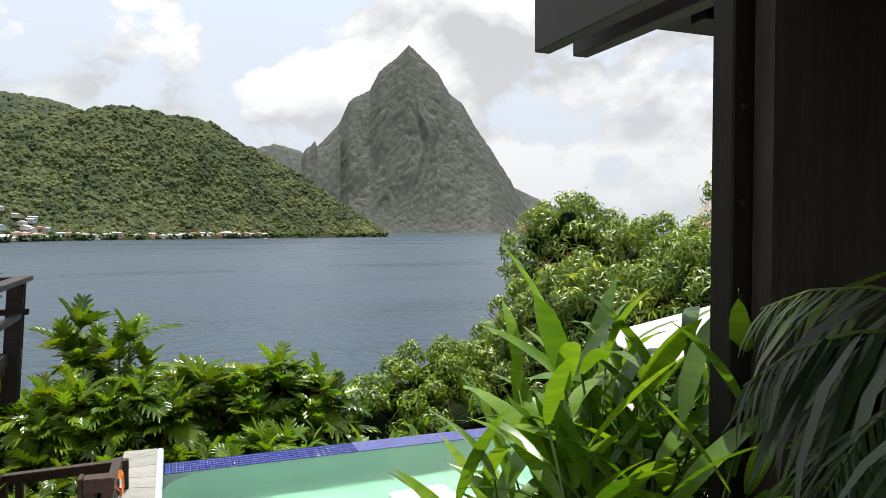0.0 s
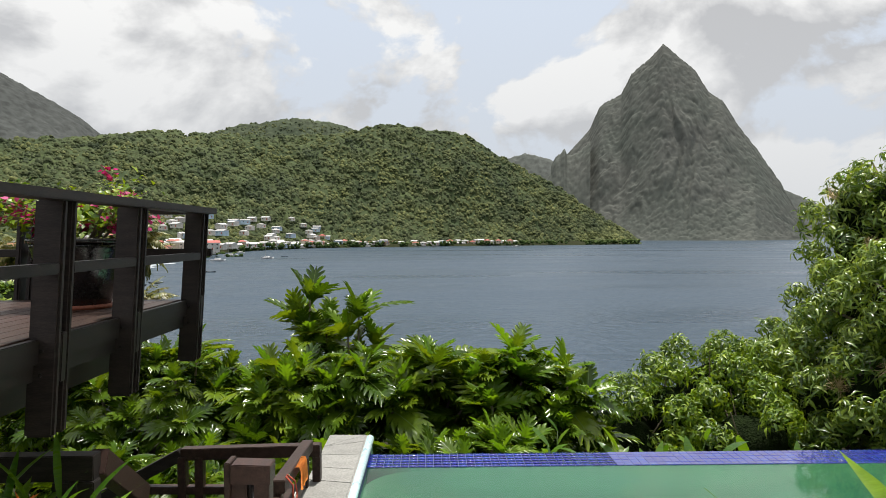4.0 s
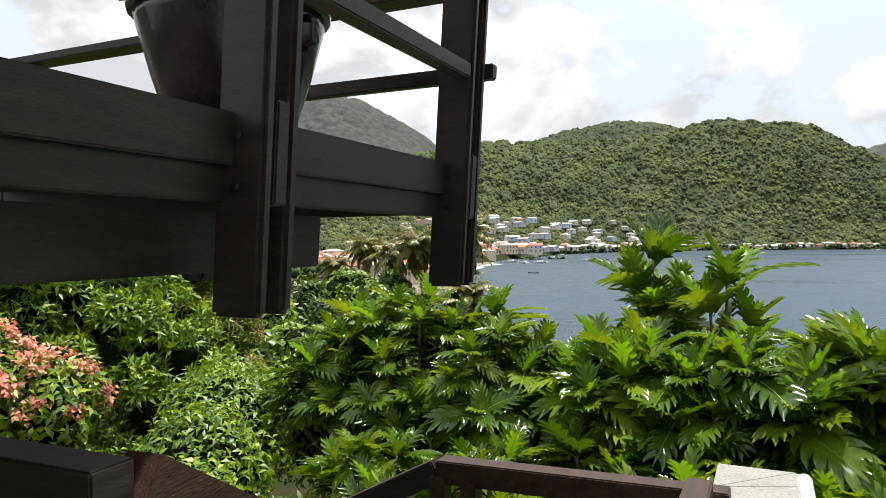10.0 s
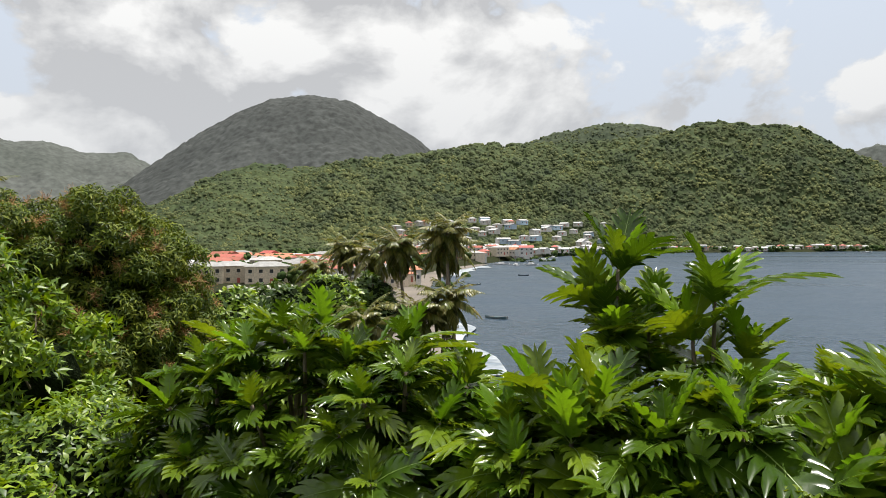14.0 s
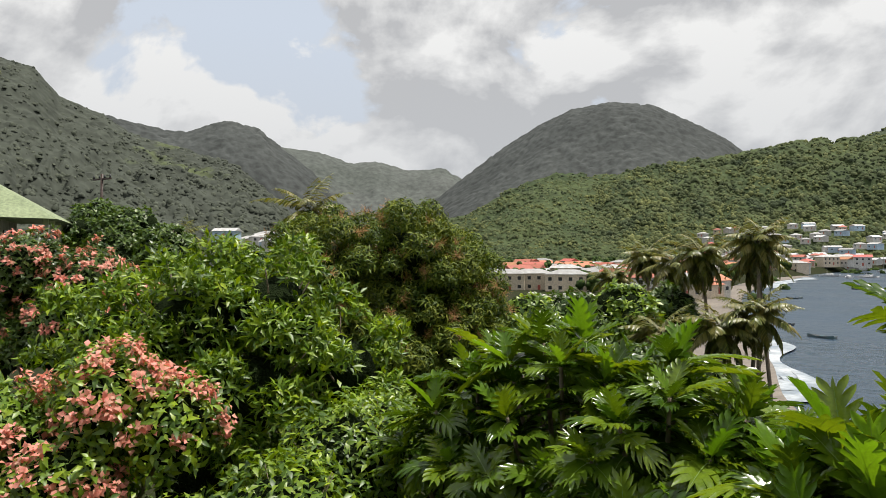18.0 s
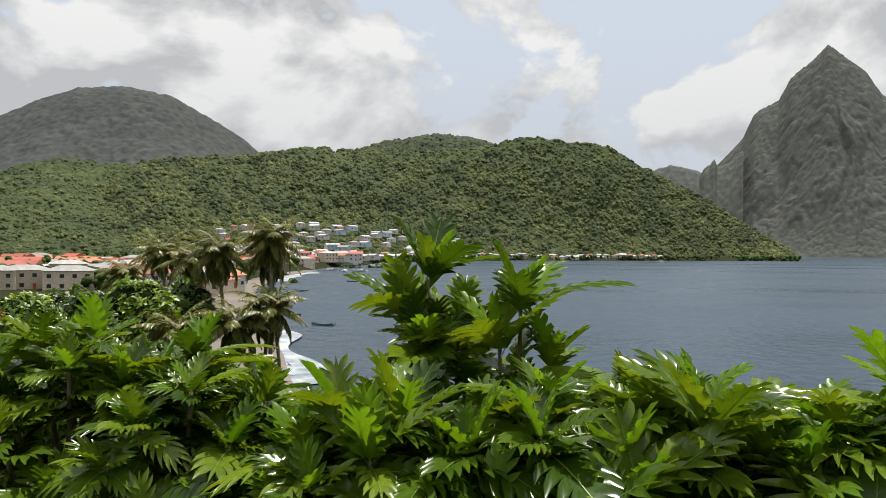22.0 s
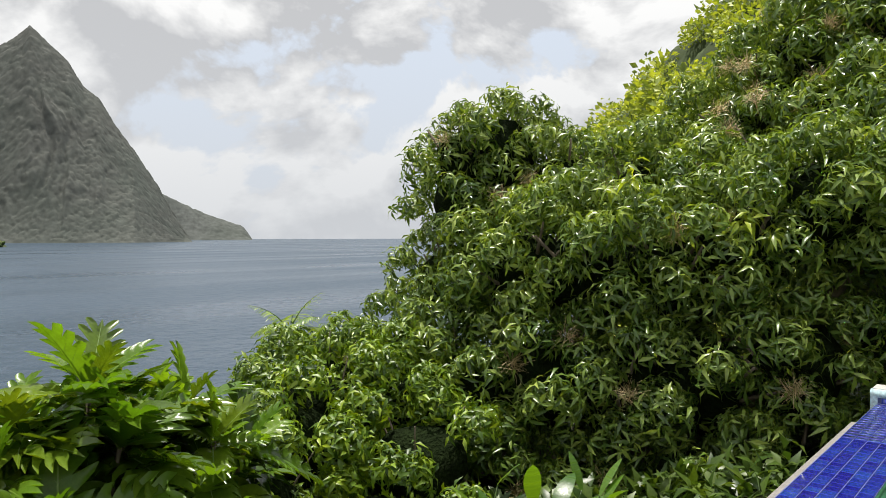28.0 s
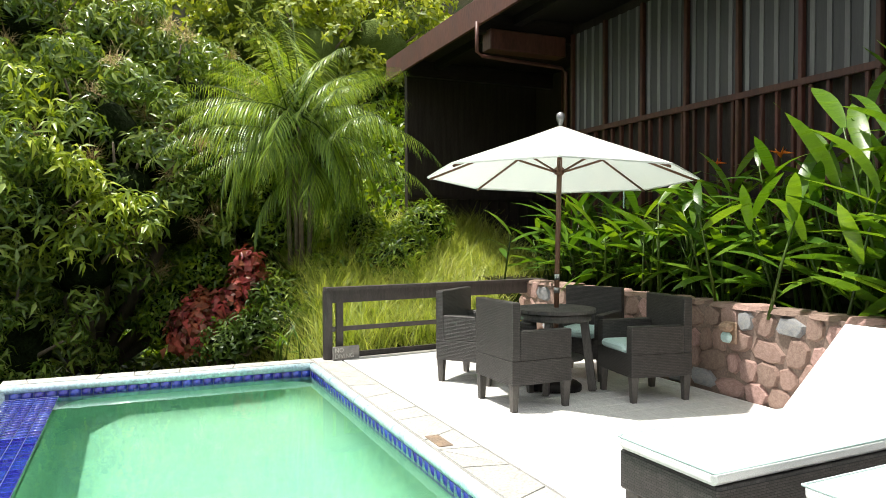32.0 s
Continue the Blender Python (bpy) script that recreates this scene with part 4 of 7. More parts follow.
inv = Matrix.Translation((1.0, 1.15, 0))


def fpart(name, bm, mat="rail_wood", label=""):
    bm.transform(inv)
    return part(name, bm, mat, far_rail, label)


fpart("top_rail", beam((-0.36, -1.17, 0.30), (-1.67, -1.13, 0.26), 0.11, 0.11))
fpart("slope_rail", beam((-1.67, -1.13, 0.26), (-2.75, -1.10, -0.32), 0.11, 0.11), "dark_wood")
for z in (-0.08, -0.40):
    fpart("lower_rail", beam((-0.42, -1.17, z), (-2.2, -1.12, z), 0.09, 0.07))
for x in (-0.40, -0.52, -1.50, -1.66, -2.6):
    fpart("post", beam((x, -1.15, -1.5), (x, -1.15, 0.24 if x > -2 else -0.35), 0.075, 0.10))
fpart("side_rail", beam((-0.47, -1.24, 0.36), (-0.47, -2.50, 0.42), 0.10, 0.10))
for y in (-1.32, -2.44, -2.58):
    fpart("post", beam((-0.49, y, -0.6), (-0.49, y, 0.36), 0.075, 0.09))
fpart("side_lower_rail", beam((-0.50, -1.35, 0.05), (-0.50, -2.4, 0.08), 0.06, 0.08))
for k in range(3):
    fpart("floor_plank", boxes((-0.96 + k * 0.145, -0.825 + k * 0.145, -2.9, -1.22, -0.06, -0.015), bevel=0.004))

gate = thing("gate_post", (-0.5, -3.12, 0.0), "brown-stained double timber gate post with a capping board", "post")
inv = Matrix.Translation((0.5, 3.12, 0))
for nm, bm in (("upright", beam((-0.585, -3.10, -0.3), (-0.585, -3.10, 0.70), 0.10, 0.11)), ("upright", beam((-0.435, -3.10, -0.3), (-0.435, -3.10, 0.68), 0.10, 0.13)),
               ("cap_board", beam((-0.63, -3.12, 0.755), (-0.37, -3.12, 0.745), 0.16, 0.13)), ("side_board", beam((-0.655, -3.10, 0.45), (-0.655, -3.10, 0.825), 0.04, 0.17)),
               ("pipe", tube([(-0.51, -3.07, -0.3), (-0.51, -3.07, 0.68)], 0.022, 10))):
    bm.transform(inv)
    part(nm, bm, "metal" if nm == "pipe" else "rail_wood", gate)


# ---- leaves ----
rnd = random.Random(11)


def bread_leaf(length, droop, fold, lobes=6, slim=1.0, wave=0.02):
    """A feather-lobed leaf along +Y: slender blunt lobes that bulge beside sunken veins, then a pale rib and side veins.

    Returns vertices, faces and the number of blade faces."""
    v, f = [], []

    def add(x, y, lift=0.0):
        v.append((x * length, y * length, (-droop * y * y + fold * abs(x) - 0.7 * x * x + lift) * length))
        return len(v) - 1

    s0, s1 = 0.12, 0.86
    pitch = (s1 - s0) / lobes
    at = [s0 + pitch * k for k in range(lobes + 1)]
    reach = [(0.25 + 0.17 * math.sin((k + 0.7) / (lobes + 0.4) * math.pi) ** 0.8) * slim for k in range(lobes)] + [0.16 * slim]
    angle = [radians(62 - 34 * k / lobes) for k in range(lobes)] + [radians(26)]
    mid = [add(0, q, -0.024) for q in at]
    tip = add(0, 1.03, -0.03)
    veins = []
    for side in (-1, 1):
        sinus = []
        for k in range(lobes + 1):
            q, a = reach[k], angle[k]
            sinus.append(add(side * (math.sin(a) * q * 0.36 + 0.008), at[k] + math.cos(a) * q * 0.36 - 0.25 * pitch, 0.006))
        for k in range(lobes):
            q, a = reach[k], angle[k]
            w = pitch * 0.52
            dx, dy = math.sin(a) * q, math.cos(a) * q
            px, py = -math.cos(a) * w, math.sin(a) * w
            base = at[k] + pitch * 0.28

            def on(t, u, lift):
                return add(side * (dx * t + px * u), base + dy * t + py * u, lift)
            root = on(0.3, 0.0, -0.024)
            vein = on(0.66, 0.0, -0.034)
            low = on(0.62, -0.74, 0.008 + wave)
            low2 = on(0.88, -0.52, -0.006)
            top = on(0.62, 0.70, 0.010 - wave)
            top2 = on(0.88, 0.44, -0.008)
            end = on(1.06, 0.10, -0.055)
            quads = [(mid[k], sinus[k], root), (sinus[k], low, vein, root), (vein, low, low2, end), (vein, end, top2, top), (root, vein, top, sinus[k + 1]), (mid[k], root, sinus[k + 1], mid[k + 1])]
            f += [g if side > 0 else g[::-1] for g in quads]
            veins.append((k, vein, end))
        g = (mid[-1], sinus[-1], tip)
        f.append(g if side > 0 else g[::-1])
    blade_faces = len(f)
    prev = (add(-0.012, 0.0, 0.004), add(0.012, 0.0, 0.004))
    for i in range(1, 6):
        q = i / 5 * 0.97
        w = 0.012 * (1.05 - i / 5)
        row = (add(-w, q, -0.005), add(w, q, -0.005))
        f.append((prev[0], prev[1], row[1], row[0]))
        prev = row
    for k, a, b in veins:
        p, q = Vector(v[a]), Vector(v[mid[k]])
        n = len(v)
        v.extend([tuple(q + Vector((0, -0.003 * length, 0.008 * length))), tuple(q + Vector((0, 0.005 * length, 0.008 * length))), tuple(p.lerp(Vector(v[b]), 0.3) + Vector((0, 0, 0.006 * length)))])
        f.append((n, n + 1, n + 2) if p.x < 0 else (n + 1, n, n + 2))
    return v, f, blade_faces


def lance_leaf(length, width, droop, fold=0.25):
    v, f = [], []
    for s, w in ((0, 0.06), (0.25, 0.8), (0.55, 1.0), (0.82, 0.55), (1.0, 0.02)):
        z = -droop * s * s
        x = w * width / 2
        v += [(-x, s * length, (z + fold * x / length) * length), (0, s * length, z * length), (x, s * length, (z + fold * x / length) * length)]
    for i in range(4):
        a = i * 3
        f += [(a, a + 1, a + 4, a + 3), (a + 1, a + 2, a + 5, a + 4)]
    return v, f


def simple_leaf(length, width, droop=0.2):
    v = [(0, 0, 0), (-width / 2, length * 0.45, length * 0.06), (0, length * 0.5, 0), (width / 2, length * 0.45, length * 0.06), (0, length, -droop * length)]
    return v, [(0, 2, 1), (0, 3, 2), (1, 2, 4), (2, 3, 4)]


M["leaf_young_lit"] = material("young_and_lit_breadfruit_leaf", (0.125, 0.225, 0.016), 0.3, (0.13, 0.25, 0.02), 2.0, 30, 0.2, island=0.25, through_light=(0.4, 1.6, 1.6, 0.4), vary=0.1)
BREAD = []
for i, (dr, fo, sl) in enumerate(((0.10, 0.30, 0.92), (0.26, 0.34, 1.0), (0.40, 0.26, 0.95), (0.58, 0.22, 1.0), (0.18, 0.5, 0.85))):
    lv, lf, nb = bread_leaf(1.0, dr, fo, 6 if i % 2 else 5, sl, 0.02 - 0.008 * i)
    pair = []
    for nm, mt in (("breadfruit_leaf", "leaf_bread"), ("young_leaf", "leaf_young_lit")):
        me = mesh_from(nm, lv, lf, True)
        me.materials.append(M[mt])
        me.materials.append(M["leaf_rib"])
        me.polygons.foreach_set("material_index", [0] * nb + [1] * (len(lf) - nb))
        pair.append(me)
    BREAD.append(pair)


def bread_rosette(tree, at, axis, size, count, joined, pale=2):
    """Leaves round a shoot tip, the inner ones upright and pale, the outer ones drooping."""
    axis = Vector(axis).normalized()
    side = axis.cross(Vector((0.2, 0.9, 0.1))).normalized()
    a0 = rnd.random() * 6.28
    for k in range(count):
        t = k / max(1, count - 1)
        ang = a0 + k * 2.4
        d = side.copy()
        d.rotate(Matrix.Rotation(ang, 3, axis))
        el = radians((84 - 36 * t if count < 8 and joined is None else 76 - 70 * t) + rnd.uniform(-14, 14))
        way = d * math.cos(el) + axis * math.sin(el)
        s = size * (0.75 + 0.35 * t) * rnd.uniform(0.72, 1.3)
        m = frame_to(way, axis * 1.0 + Vector((0, 0, 0.4)), Vector(at) - axis * 0.10 * t * size, s, rnd.uniform(-0.3, 0.3))
        young = k < pale and rnd.random() < 0.75
        shape = BREAD[rnd.choice((0, 4)) if t < 0.35 else rnd.choice((1, 2, 3, 4))]
        if joined is not None:
            joined.append(m)
        else:
            ob = new("leaf", shape[1 if young else 0])
            ob.parent = tree
            ob.matrix_basis = tree.matrix_basis.inverted() @ m


def shoots(x, y, base, top, spread, count, r):
    """Shoot tips of a bushy tree: positions and directions."""
    out = []
    for k in range(count):
        a, q = k * 2.399 + r.random(), math.sqrt((k + 0.5) / count)
        px, py = x + spread * q * math.cos(a), y + spread * q * math.sin(a)
        pz = top - (top - base) * 0.55 * q ** 1.7 * r.uniform(0.6, 1.2) - r.uniform(0, 0.25)
        out.append((Vector((px, py, pz)), Vector((math.cos(a) * q * 0.7, math.sin(a) * q * 0.7, 1.0))))
    return out


def breadfruit(x, y, top, spread, count, size, fine, label, fruit=0, pale=2):
    z0 = float(ground_height(np.array(x), np.array(y))) - 0.2
    tree = thing("breadfruit_tree", (x, y, z0), label, "tree", "breadfruit trees below the pool")
    tips = shoots(x, y, max(z0, top - 2.6), top, spread, count, rnd)
    wood = bmesh.new()
    fork = Vector((x, y, z0 + 0.35 * (top - z0)))
    tube([(x, y, z0), tuple((Vector((x, y, z0)) + fork) / 2 + Vector((0.04, 0.03, 0))), tuple(fork)], [0.09, 0.075, 0.06], 8, wood)
    for p, d in tips:
        mid = fork.lerp(p, 0.55) + Vector((0, 0, -0.15))
        tube([tuple(fork), tuple(mid), tuple(p)], [0.04, 0.028, 0.018], 5, wood)
    wood.transform(Matrix.Translation((-x, -y, -z0)))
    part("trunk", wood, "bark", tree)
    low = []
    for i, (p, d) in enumerate(tips):
        bread_rosette(tree, p, d, size * rnd.uniform(0.85, 1.15), 7 if count < 5 else 9, None if i < fine else low, pale)
        # lower ring of older leaves on the same shoot
        if count >= 5 or i % 2:
            bread_rosette(tree, p - d.normalized() * size * 0.5, d + Vector((rnd.uniform(-.3, .3), rnd.uniform(-.3, .3), 0)), size * 0.95, 6, low)
    if low:
        lv, lf, nb = bread_leaf(1.0, 0.45, 0.24, 5)
        me = scatter("lower_leaves", (lv, lf), [np.array(tree.matrix_basis.inverted() @ m) for m in low], "leaf_bread", True, "leaf_rib", nb)
        part("lower_leaves", me, None, tree)
    for k in range(fruit):
        p, d = tips[k % len(tips)]
        bm = bmesh.new()
        bmesh.ops.create_icosphere(bm, subdivisions=2, radius=0.085, matrix=Matrix.Translation(tree.matrix_basis.inverted() @ (p - d.normalized() * 0.3 + Vector((0.1, -0.14, -0.05)))))
        part("fruit", bm, "leaf_young_lit", tree, "round green breadfruit", True)
    return tree


def az_place(az, r):
    x, y = polar(az, r)
    return float(x), float(y)


GREEN = "lush breadfruit tree with glossy deeply lobed leaves"
# (azimuth, distance, crown top, spread, shoots, leaf length, shoots with single leaves)
for az, r, top, spread, n, size, fine in (
        (-11.9, 7.4, 1.60, 0.20, 3, 0.66, 3), (-9.5, 7.6, 0.95, 0.25, 4, 0.6, 4), (-4.5, 7.0, 1.2, 0.20, 3, 0.68, 3), (-2.4, 7.2, 0.55, 0.25, 4, 0.6, 4),
        (-15, 5.6, 0.30, 0.95, 15, 0.56, 13), (-3.5, 5.6, 0.25, 0.9, 15, 0.56, 13), (7.5, 5.7, 0.40, 0.9, 14, 0.64, 12), (14.5, 6.4, 0.22, 0.95, 14, 0.62, 12),
        (21, 5.9, 0.45, 0.8, 13, 0.66, 12), (28, 6.4, 0.22, 0.8, 12, 0.62, 9), (-22, 6.4, 0.12, 1.0, 15, 0.48, 11), (-30, 6.6, 0.52, 1.0, 17, 0.46, 12), (-37, 7.2, 0.70, 1.05, 17, 0.46, 12), (-43.5, 7.8, 0.34, 0.9, 14, 0.46, 9),
        (-26, 8.6, 0.0, 1.2, 14, 0.5, 4), (-38, 9.4, 0.5, 1.1, 13, 0.5, 3), (-33, 4.8, -0.75, 0.9, 13, 0.46, 10), (-44, 5.6, -0.8, 0.8, 12, 0.46, 9),
        (-20, 4.6, -0.75, 0.85, 12, 0.5, 10), (-5, 4.2, -0.8, 0.85, 12, 0.5, 10), (10, 4.2, -0.75, 0.85, 12, 0.52, 10), (22, 4.4, -0.55, 0.85, 12, 0.52, 10),
        (-70, 4.0, -1.4, 0.7, 7, 0.5, 3), (12, 8.2, -0.2, 1.0, 9, 0.62, 2), (3, 8.4, 0.05, 0.9, 8, 0.62, 2), (20, 8.0, 0.0, 0.9, 8, 0.62, 2)):
    x, y = az_place(az, r)
    # trees to the right get extra pale leaves that stand for sunlit ones
    breadfruit(x, y, top, spread, n, size, fine, GREEN + (", standing above its neighbours" if n < 5 else ""), 1 if n == 15 else 0, 6 if az > 11 else 3 if az > -10 else 2)


# ---- bushes and mango trees ----


def blob_points(blobs, per_m2, r, lo=-0.55):
    """Points and outward ways over the upper skin of overlapping balls (x, y, z, radius), with some depth."""
    out = []
    for i, (x, y, z, q) in enumerate(blobs):
        n = int(per_m2 * 4 * math.pi * q * q)
        for k in range(n):
            u = 1 - (k + 0.5) / n * (1 - lo) 
            a = k * 2.39996 + i
            s = math.sqrt(max(0, 1 - u * u))
            d = Vector((s * math.cos(a), s * math.sin(a), u))
            wob = 0.86 + 0.28 * noise.noise(Vector((x, y, z)) * 3.1 + d * 2.2)
            p = Vector((x, y, z)) + d * q * wob * r.uniform(0.86, 1.06)
            if all((p - Vector(b[:3])).length > b[3] * 0.80 for j, b in enumerate(blobs) if j != i):
                out.append((p, d))
    return out


def leaf_cluster_mats(points, count, size, droop_from, droop_to, r, jitter=0.04, updraft=0.0):
    mats = []
    for p, d in points:
        axis = (d + Vector((0, 0, 0.5 + updraft))).normalized()
        side = axis.cross(Vector((0.31, 0.87, 0.38))).normalized()
        a0 = r.random() * 6.28
        n = count + r.randint(-2, 2)
        for k in range(n):
            q = side.copy()
            q.rotate(Matrix.Rotation(a0 + k * 2.4, 3, axis))
            t = k / n
            el = radians(droop_from + (droop_to - droop_from) * t + r.uniform(-14, 14))
            way = q * math.cos(el) + axis * math.sin(el)
            mats.append(np.array(frame_to(way, axis, p + Vector((r.gauss(0, jitter), r.gauss(0, jitter), r.gauss(0, jitter))), size * r.uniform(0.75, 1.2), r.uniform(-0.5, 0.5))))
    return mats


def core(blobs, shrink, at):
    """Uneven solid mass inside a crown; its colour carries the shade or sun there."""
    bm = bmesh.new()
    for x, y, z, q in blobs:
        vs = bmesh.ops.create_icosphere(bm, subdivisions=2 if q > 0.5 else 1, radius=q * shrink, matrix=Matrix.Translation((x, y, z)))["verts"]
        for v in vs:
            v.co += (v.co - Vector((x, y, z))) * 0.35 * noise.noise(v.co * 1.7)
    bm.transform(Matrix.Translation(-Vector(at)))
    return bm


# crown core colours: light for the sunlit slope, near-black for shade between leaves
M["hill_core"] = material("sunlit_inner_foliage", (0.10, 0.14, 0.03), 0.9, (0.13, 0.18, 0.05), 5, 25, 0.9, dist=0.1, spec=0.05)
M["crown_shade"] = material("inner_foliage", (0.008, 0.014, 0.004), 0.9, (0.016, 0.026, 0.008), 5, 25, 0.9, dist=0.1, spec=0.05)


def bush(name, base, blobs, template, mat, per_m2, count, size, label, category, droop=(50, -35), trunk=0.1, flowers=None, group="", shrink=0.68, lumps=0, inner="crown_shade"):
    r = random.Random(int(abs(base[0] * 31 + base[1] * 17) * 10) + 3)
    tree = thing(name, base, label, category, group)
    off = Matrix.Translation(-Vector(base))
    wood = bmesh.new()
    b = Vector(base)
    for x, y, z, q in blobs:
        c = Vector((x, y, z))
        tube([tuple(b), tuple(b.lerp(c, 0.5) + Vector((r.uniform(-.1, .1), r.uniform(-.1, .1), -0.1 * q))), tuple(c)], [trunk, trunk * 0.7, trunk * 0.4], 7, wood)
        for k in range(6):
            d = Vector((r.uniform(-1, 1), r.uniform(-1, 1), r.uniform(0, 1))).normalized()
            tube([tuple(c - Vector((0, 0, q * 0.3))), tuple(c + d * q * 0.9)], [trunk * 0.35, trunk * 0.1], 5, wood)
    wood.transform(off)
    part("trunk", wood, "bark", tree)
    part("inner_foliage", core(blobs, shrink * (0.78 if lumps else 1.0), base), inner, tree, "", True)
    if lumps:
        small = []
        for x, y, z, q in blobs:
            n = max(8, int(lumps * q * q))
            for k in range(n):
                u, a = 1 - (k + 0.5) / n * 1.8, k * 2.39996 + x
                s = math.sqrt(max(0, 1 - u * u))
                d = Vector((s * math.cos(a), s * math.sin(a), u))
                c = Vector((x, y, z)) + d * q * r.uniform(0.78, 0.98)
                small.append((c.x, c.y, c.z, q * r.uniform(0.24, 0.38)))
        pts = [w for w in blob_points(small, per_m2, r, -0.35) if r.random() < 0.9]
    else:
        pts = blob_points(blobs, per_m2, r)
    mats = np.array(leaf_cluster_mats(pts, count, size, droop[0], droop[1], r))
    mats[:, :3, 3] -= np.array(base)
    part("crown", scatter("crown", template, mats, mat), None, tree)
    if flowers:
        fmat, ftemp, share, fcount, fsize, flabel = flowers
        pick = [q for q in pts if q[1].z > 0.0 and r.random() < share]
        fm = np.array(leaf_cluster_mats([(p + d * 0.08, d) for p, d in pick], fcount, fsize, 70, -40, r, 0.05))
        if len(fm):
            fm[:, :3, 3] -= np.array(base)
            part("blossom", scatter("blossom", ftemp, fm, fmat), None, tree, flabel)
    return tree


MANGO_LEAF = simple_leaf(1.0, 0.235, 0.3)
PANICLE = ([(-0.014, 0, 0), (0.014, 0, 0), (0.012, 0.9, 0.1), (-0.012, 0.9, 0.1), (0, 0.45, 0.06), (0, 1.1, 0.0)], [(0, 1, 4), (1, 2, 4), (2, 3, 4), (3, 0, 4), (3, 2, 5)])


def ring_of(rows):
    """Crown masses given as (azimuth from the lookout, distance, height, radius)."""
    return [(*az_place(a, d), z, q) for a, d, z, q in rows]


bush("mango_tree", (9.8, 5.2, -4.0), ring_of(((49, 12.8, 0.6, 1.1), (50.3, 13, 2.0, 1.15), (52.8, 13.2, 2.9, 1.15), (49.7, 12.9, 2.75, 0.9), (58, 13.2, 2.2, 1.25), (63, 13, 2.05, 1.25), (67.5, 12.8, 2.0, 1.25),
     (55, 11.6, 0.8, 1.35), (60, 11.3, 0.9, 1.35), (66, 11.2, 0.8, 1.35), (71, 11.3, 1.3, 1.35), (76, 11.6, 1.7, 1.35), (81, 11.8, 1.6, 1.1),
     (45, 11.9, -0.9, 1.25), (50, 11.2, -1.0, 1.3), (56, 10.9, -0.8, 1.3), (62, 10.7, -0.8, 1.3), (68, 10.6, -0.6, 1.3), (74, 10.8, -0.4, 1.2), (80, 11.6, -0.2, 1.0),
     (45.5, 10.7, -2.5, 1.2), (53, 10.2, -2.6, 1.2), (60, 10.0, -2.4, 1.2), (67, 10.0, -2.1, 1.1), (74, 10.4, -1.8, 1.1), (81, 11.6, -1.6, 0.9))), MANGO_LEAF, "leaf_mango", 10.5, 11, 0.225,
     "large mango tree with drooping glossy leaves and tan blossom", "tree", (10, -68), 0.16, ("panicle", PANICLE, 0.009, 90, 0.20, "tan flower panicles"), "mango trees", lumps=13)
flushed = bush("mango_tree", (14.0, -0.3, -1.2), ring_of(((72, 15.5, 3.6, 1.6), (76, 15.2, 4.4, 1.7), (81, 15.0, 4.7, 1.7), (86, 14.8, 4.5, 1.7), (91, 14.6, 3.6, 1.6), (74, 13.8, 2.4, 1.5), (80, 13.4, 2.8, 1.6), (86, 13.0, 2.8, 1.5), (92, 13.2, 2.4, 1.3), (95, 13.6, 1.6, 1.1), (83, 12.4, 1.6, 1.1), (87, 12.2, 2.0, 1.1), (91.5, 12.5, 1.8, 1.0), (84.5, 11.9, 0.9, 0.9), (88, 14.6, 0.3, 1.3), (94, 14.6, 0.4, 1.3), (83, 14.0, -0.2, 1.2))), MANGO_LEAF, "leaf_mango", 9, 11, 0.24,
     "mango tree with tan blossom beside the pool", "tree", (10, -68), 0.14, ("panicle", PANICLE, 0.03, 80, 0.22, "tan flower panicles"), "mango trees", lumps=9)
M["leaf_flush"] = material("young_mango_leaf", (0.33, 0.42, 0.045), 0.35, (0.24, 0.34, 0.035), 1.5, 30, 0.1, island=0.4, through_light=(0.35, 1.6, 1.5, 0.5), vary=0.1)
rq = random.Random(61)
tips = []
for a, d, z, n in ((79.5, 11.3, 2.7, 9), (82, 11.0, 2.5, 13), (84.5, 10.9, 2.2, 15), (86.5, 10.9, 1.9, 15), (89, 11.2, 1.6, 10), (81, 11.5, 3.3, 8), (71, 10.0, 1.6, 6), (62, 10.0, 1.9, 5), (84, 10.8, 1.3, 9)):
    for k in range(n):
        x, y = az_place(a + rq.gauss(0, 0.9), d + rq.gauss(0, 0.2))
        tips.append((Vector((x, y, z + rq.gauss(0, 0.2))), Vector((rq.gauss(-0.5, .3), rq.gauss(0, .4), 0.7)).normalized()))
young = np.array(leaf_cluster_mats(tips, 10, 0.24, 15, -70, rq))
young[:, :3, 3] -= np.array(flushed.matrix_basis.translation)
part("young_leaves", scatter("young_leaves", MANGO_LEAF, young, "leaf_flush"), None, flushed, "yellow-green flush of young leaves")
bush("bushy_tree", (5.4, 6.0, -3.2), [(5.3, 6.2, -1.35, 1.25), (6.4, 6.6, -1.1, 1.3), (4.5, 5.6, -1.8, 1.1), (6.5, 5.0, -1.6, 1.2), (7.3, 5.9, -1.2, 1.2), (5.4, 4.6, -2.2, 1.1)], simple_leaf(1.0, 0.30, 0.4), "leaf_bush", 20, 10, 0.16,
     "leafy young tree with dense yellow-green leaves", "tree", (25, -50), 0.08, lumps=9)


# ---- house beside the pool ----
EY, EZ = -5.75, 4.4       # eave line and its underside
house = thing("house", (9.0, -7.3, 0.7), "dark timber house with slatted wall, red-brown battens and a wide eave", "house")
inv = Matrix.Translation((-9.0, 7.3, -0.7))


def hpart(name, bm, mat, parent=None, label=""):
    bm.transform(inv)
    return part(name, bm, mat, parent or house, label)


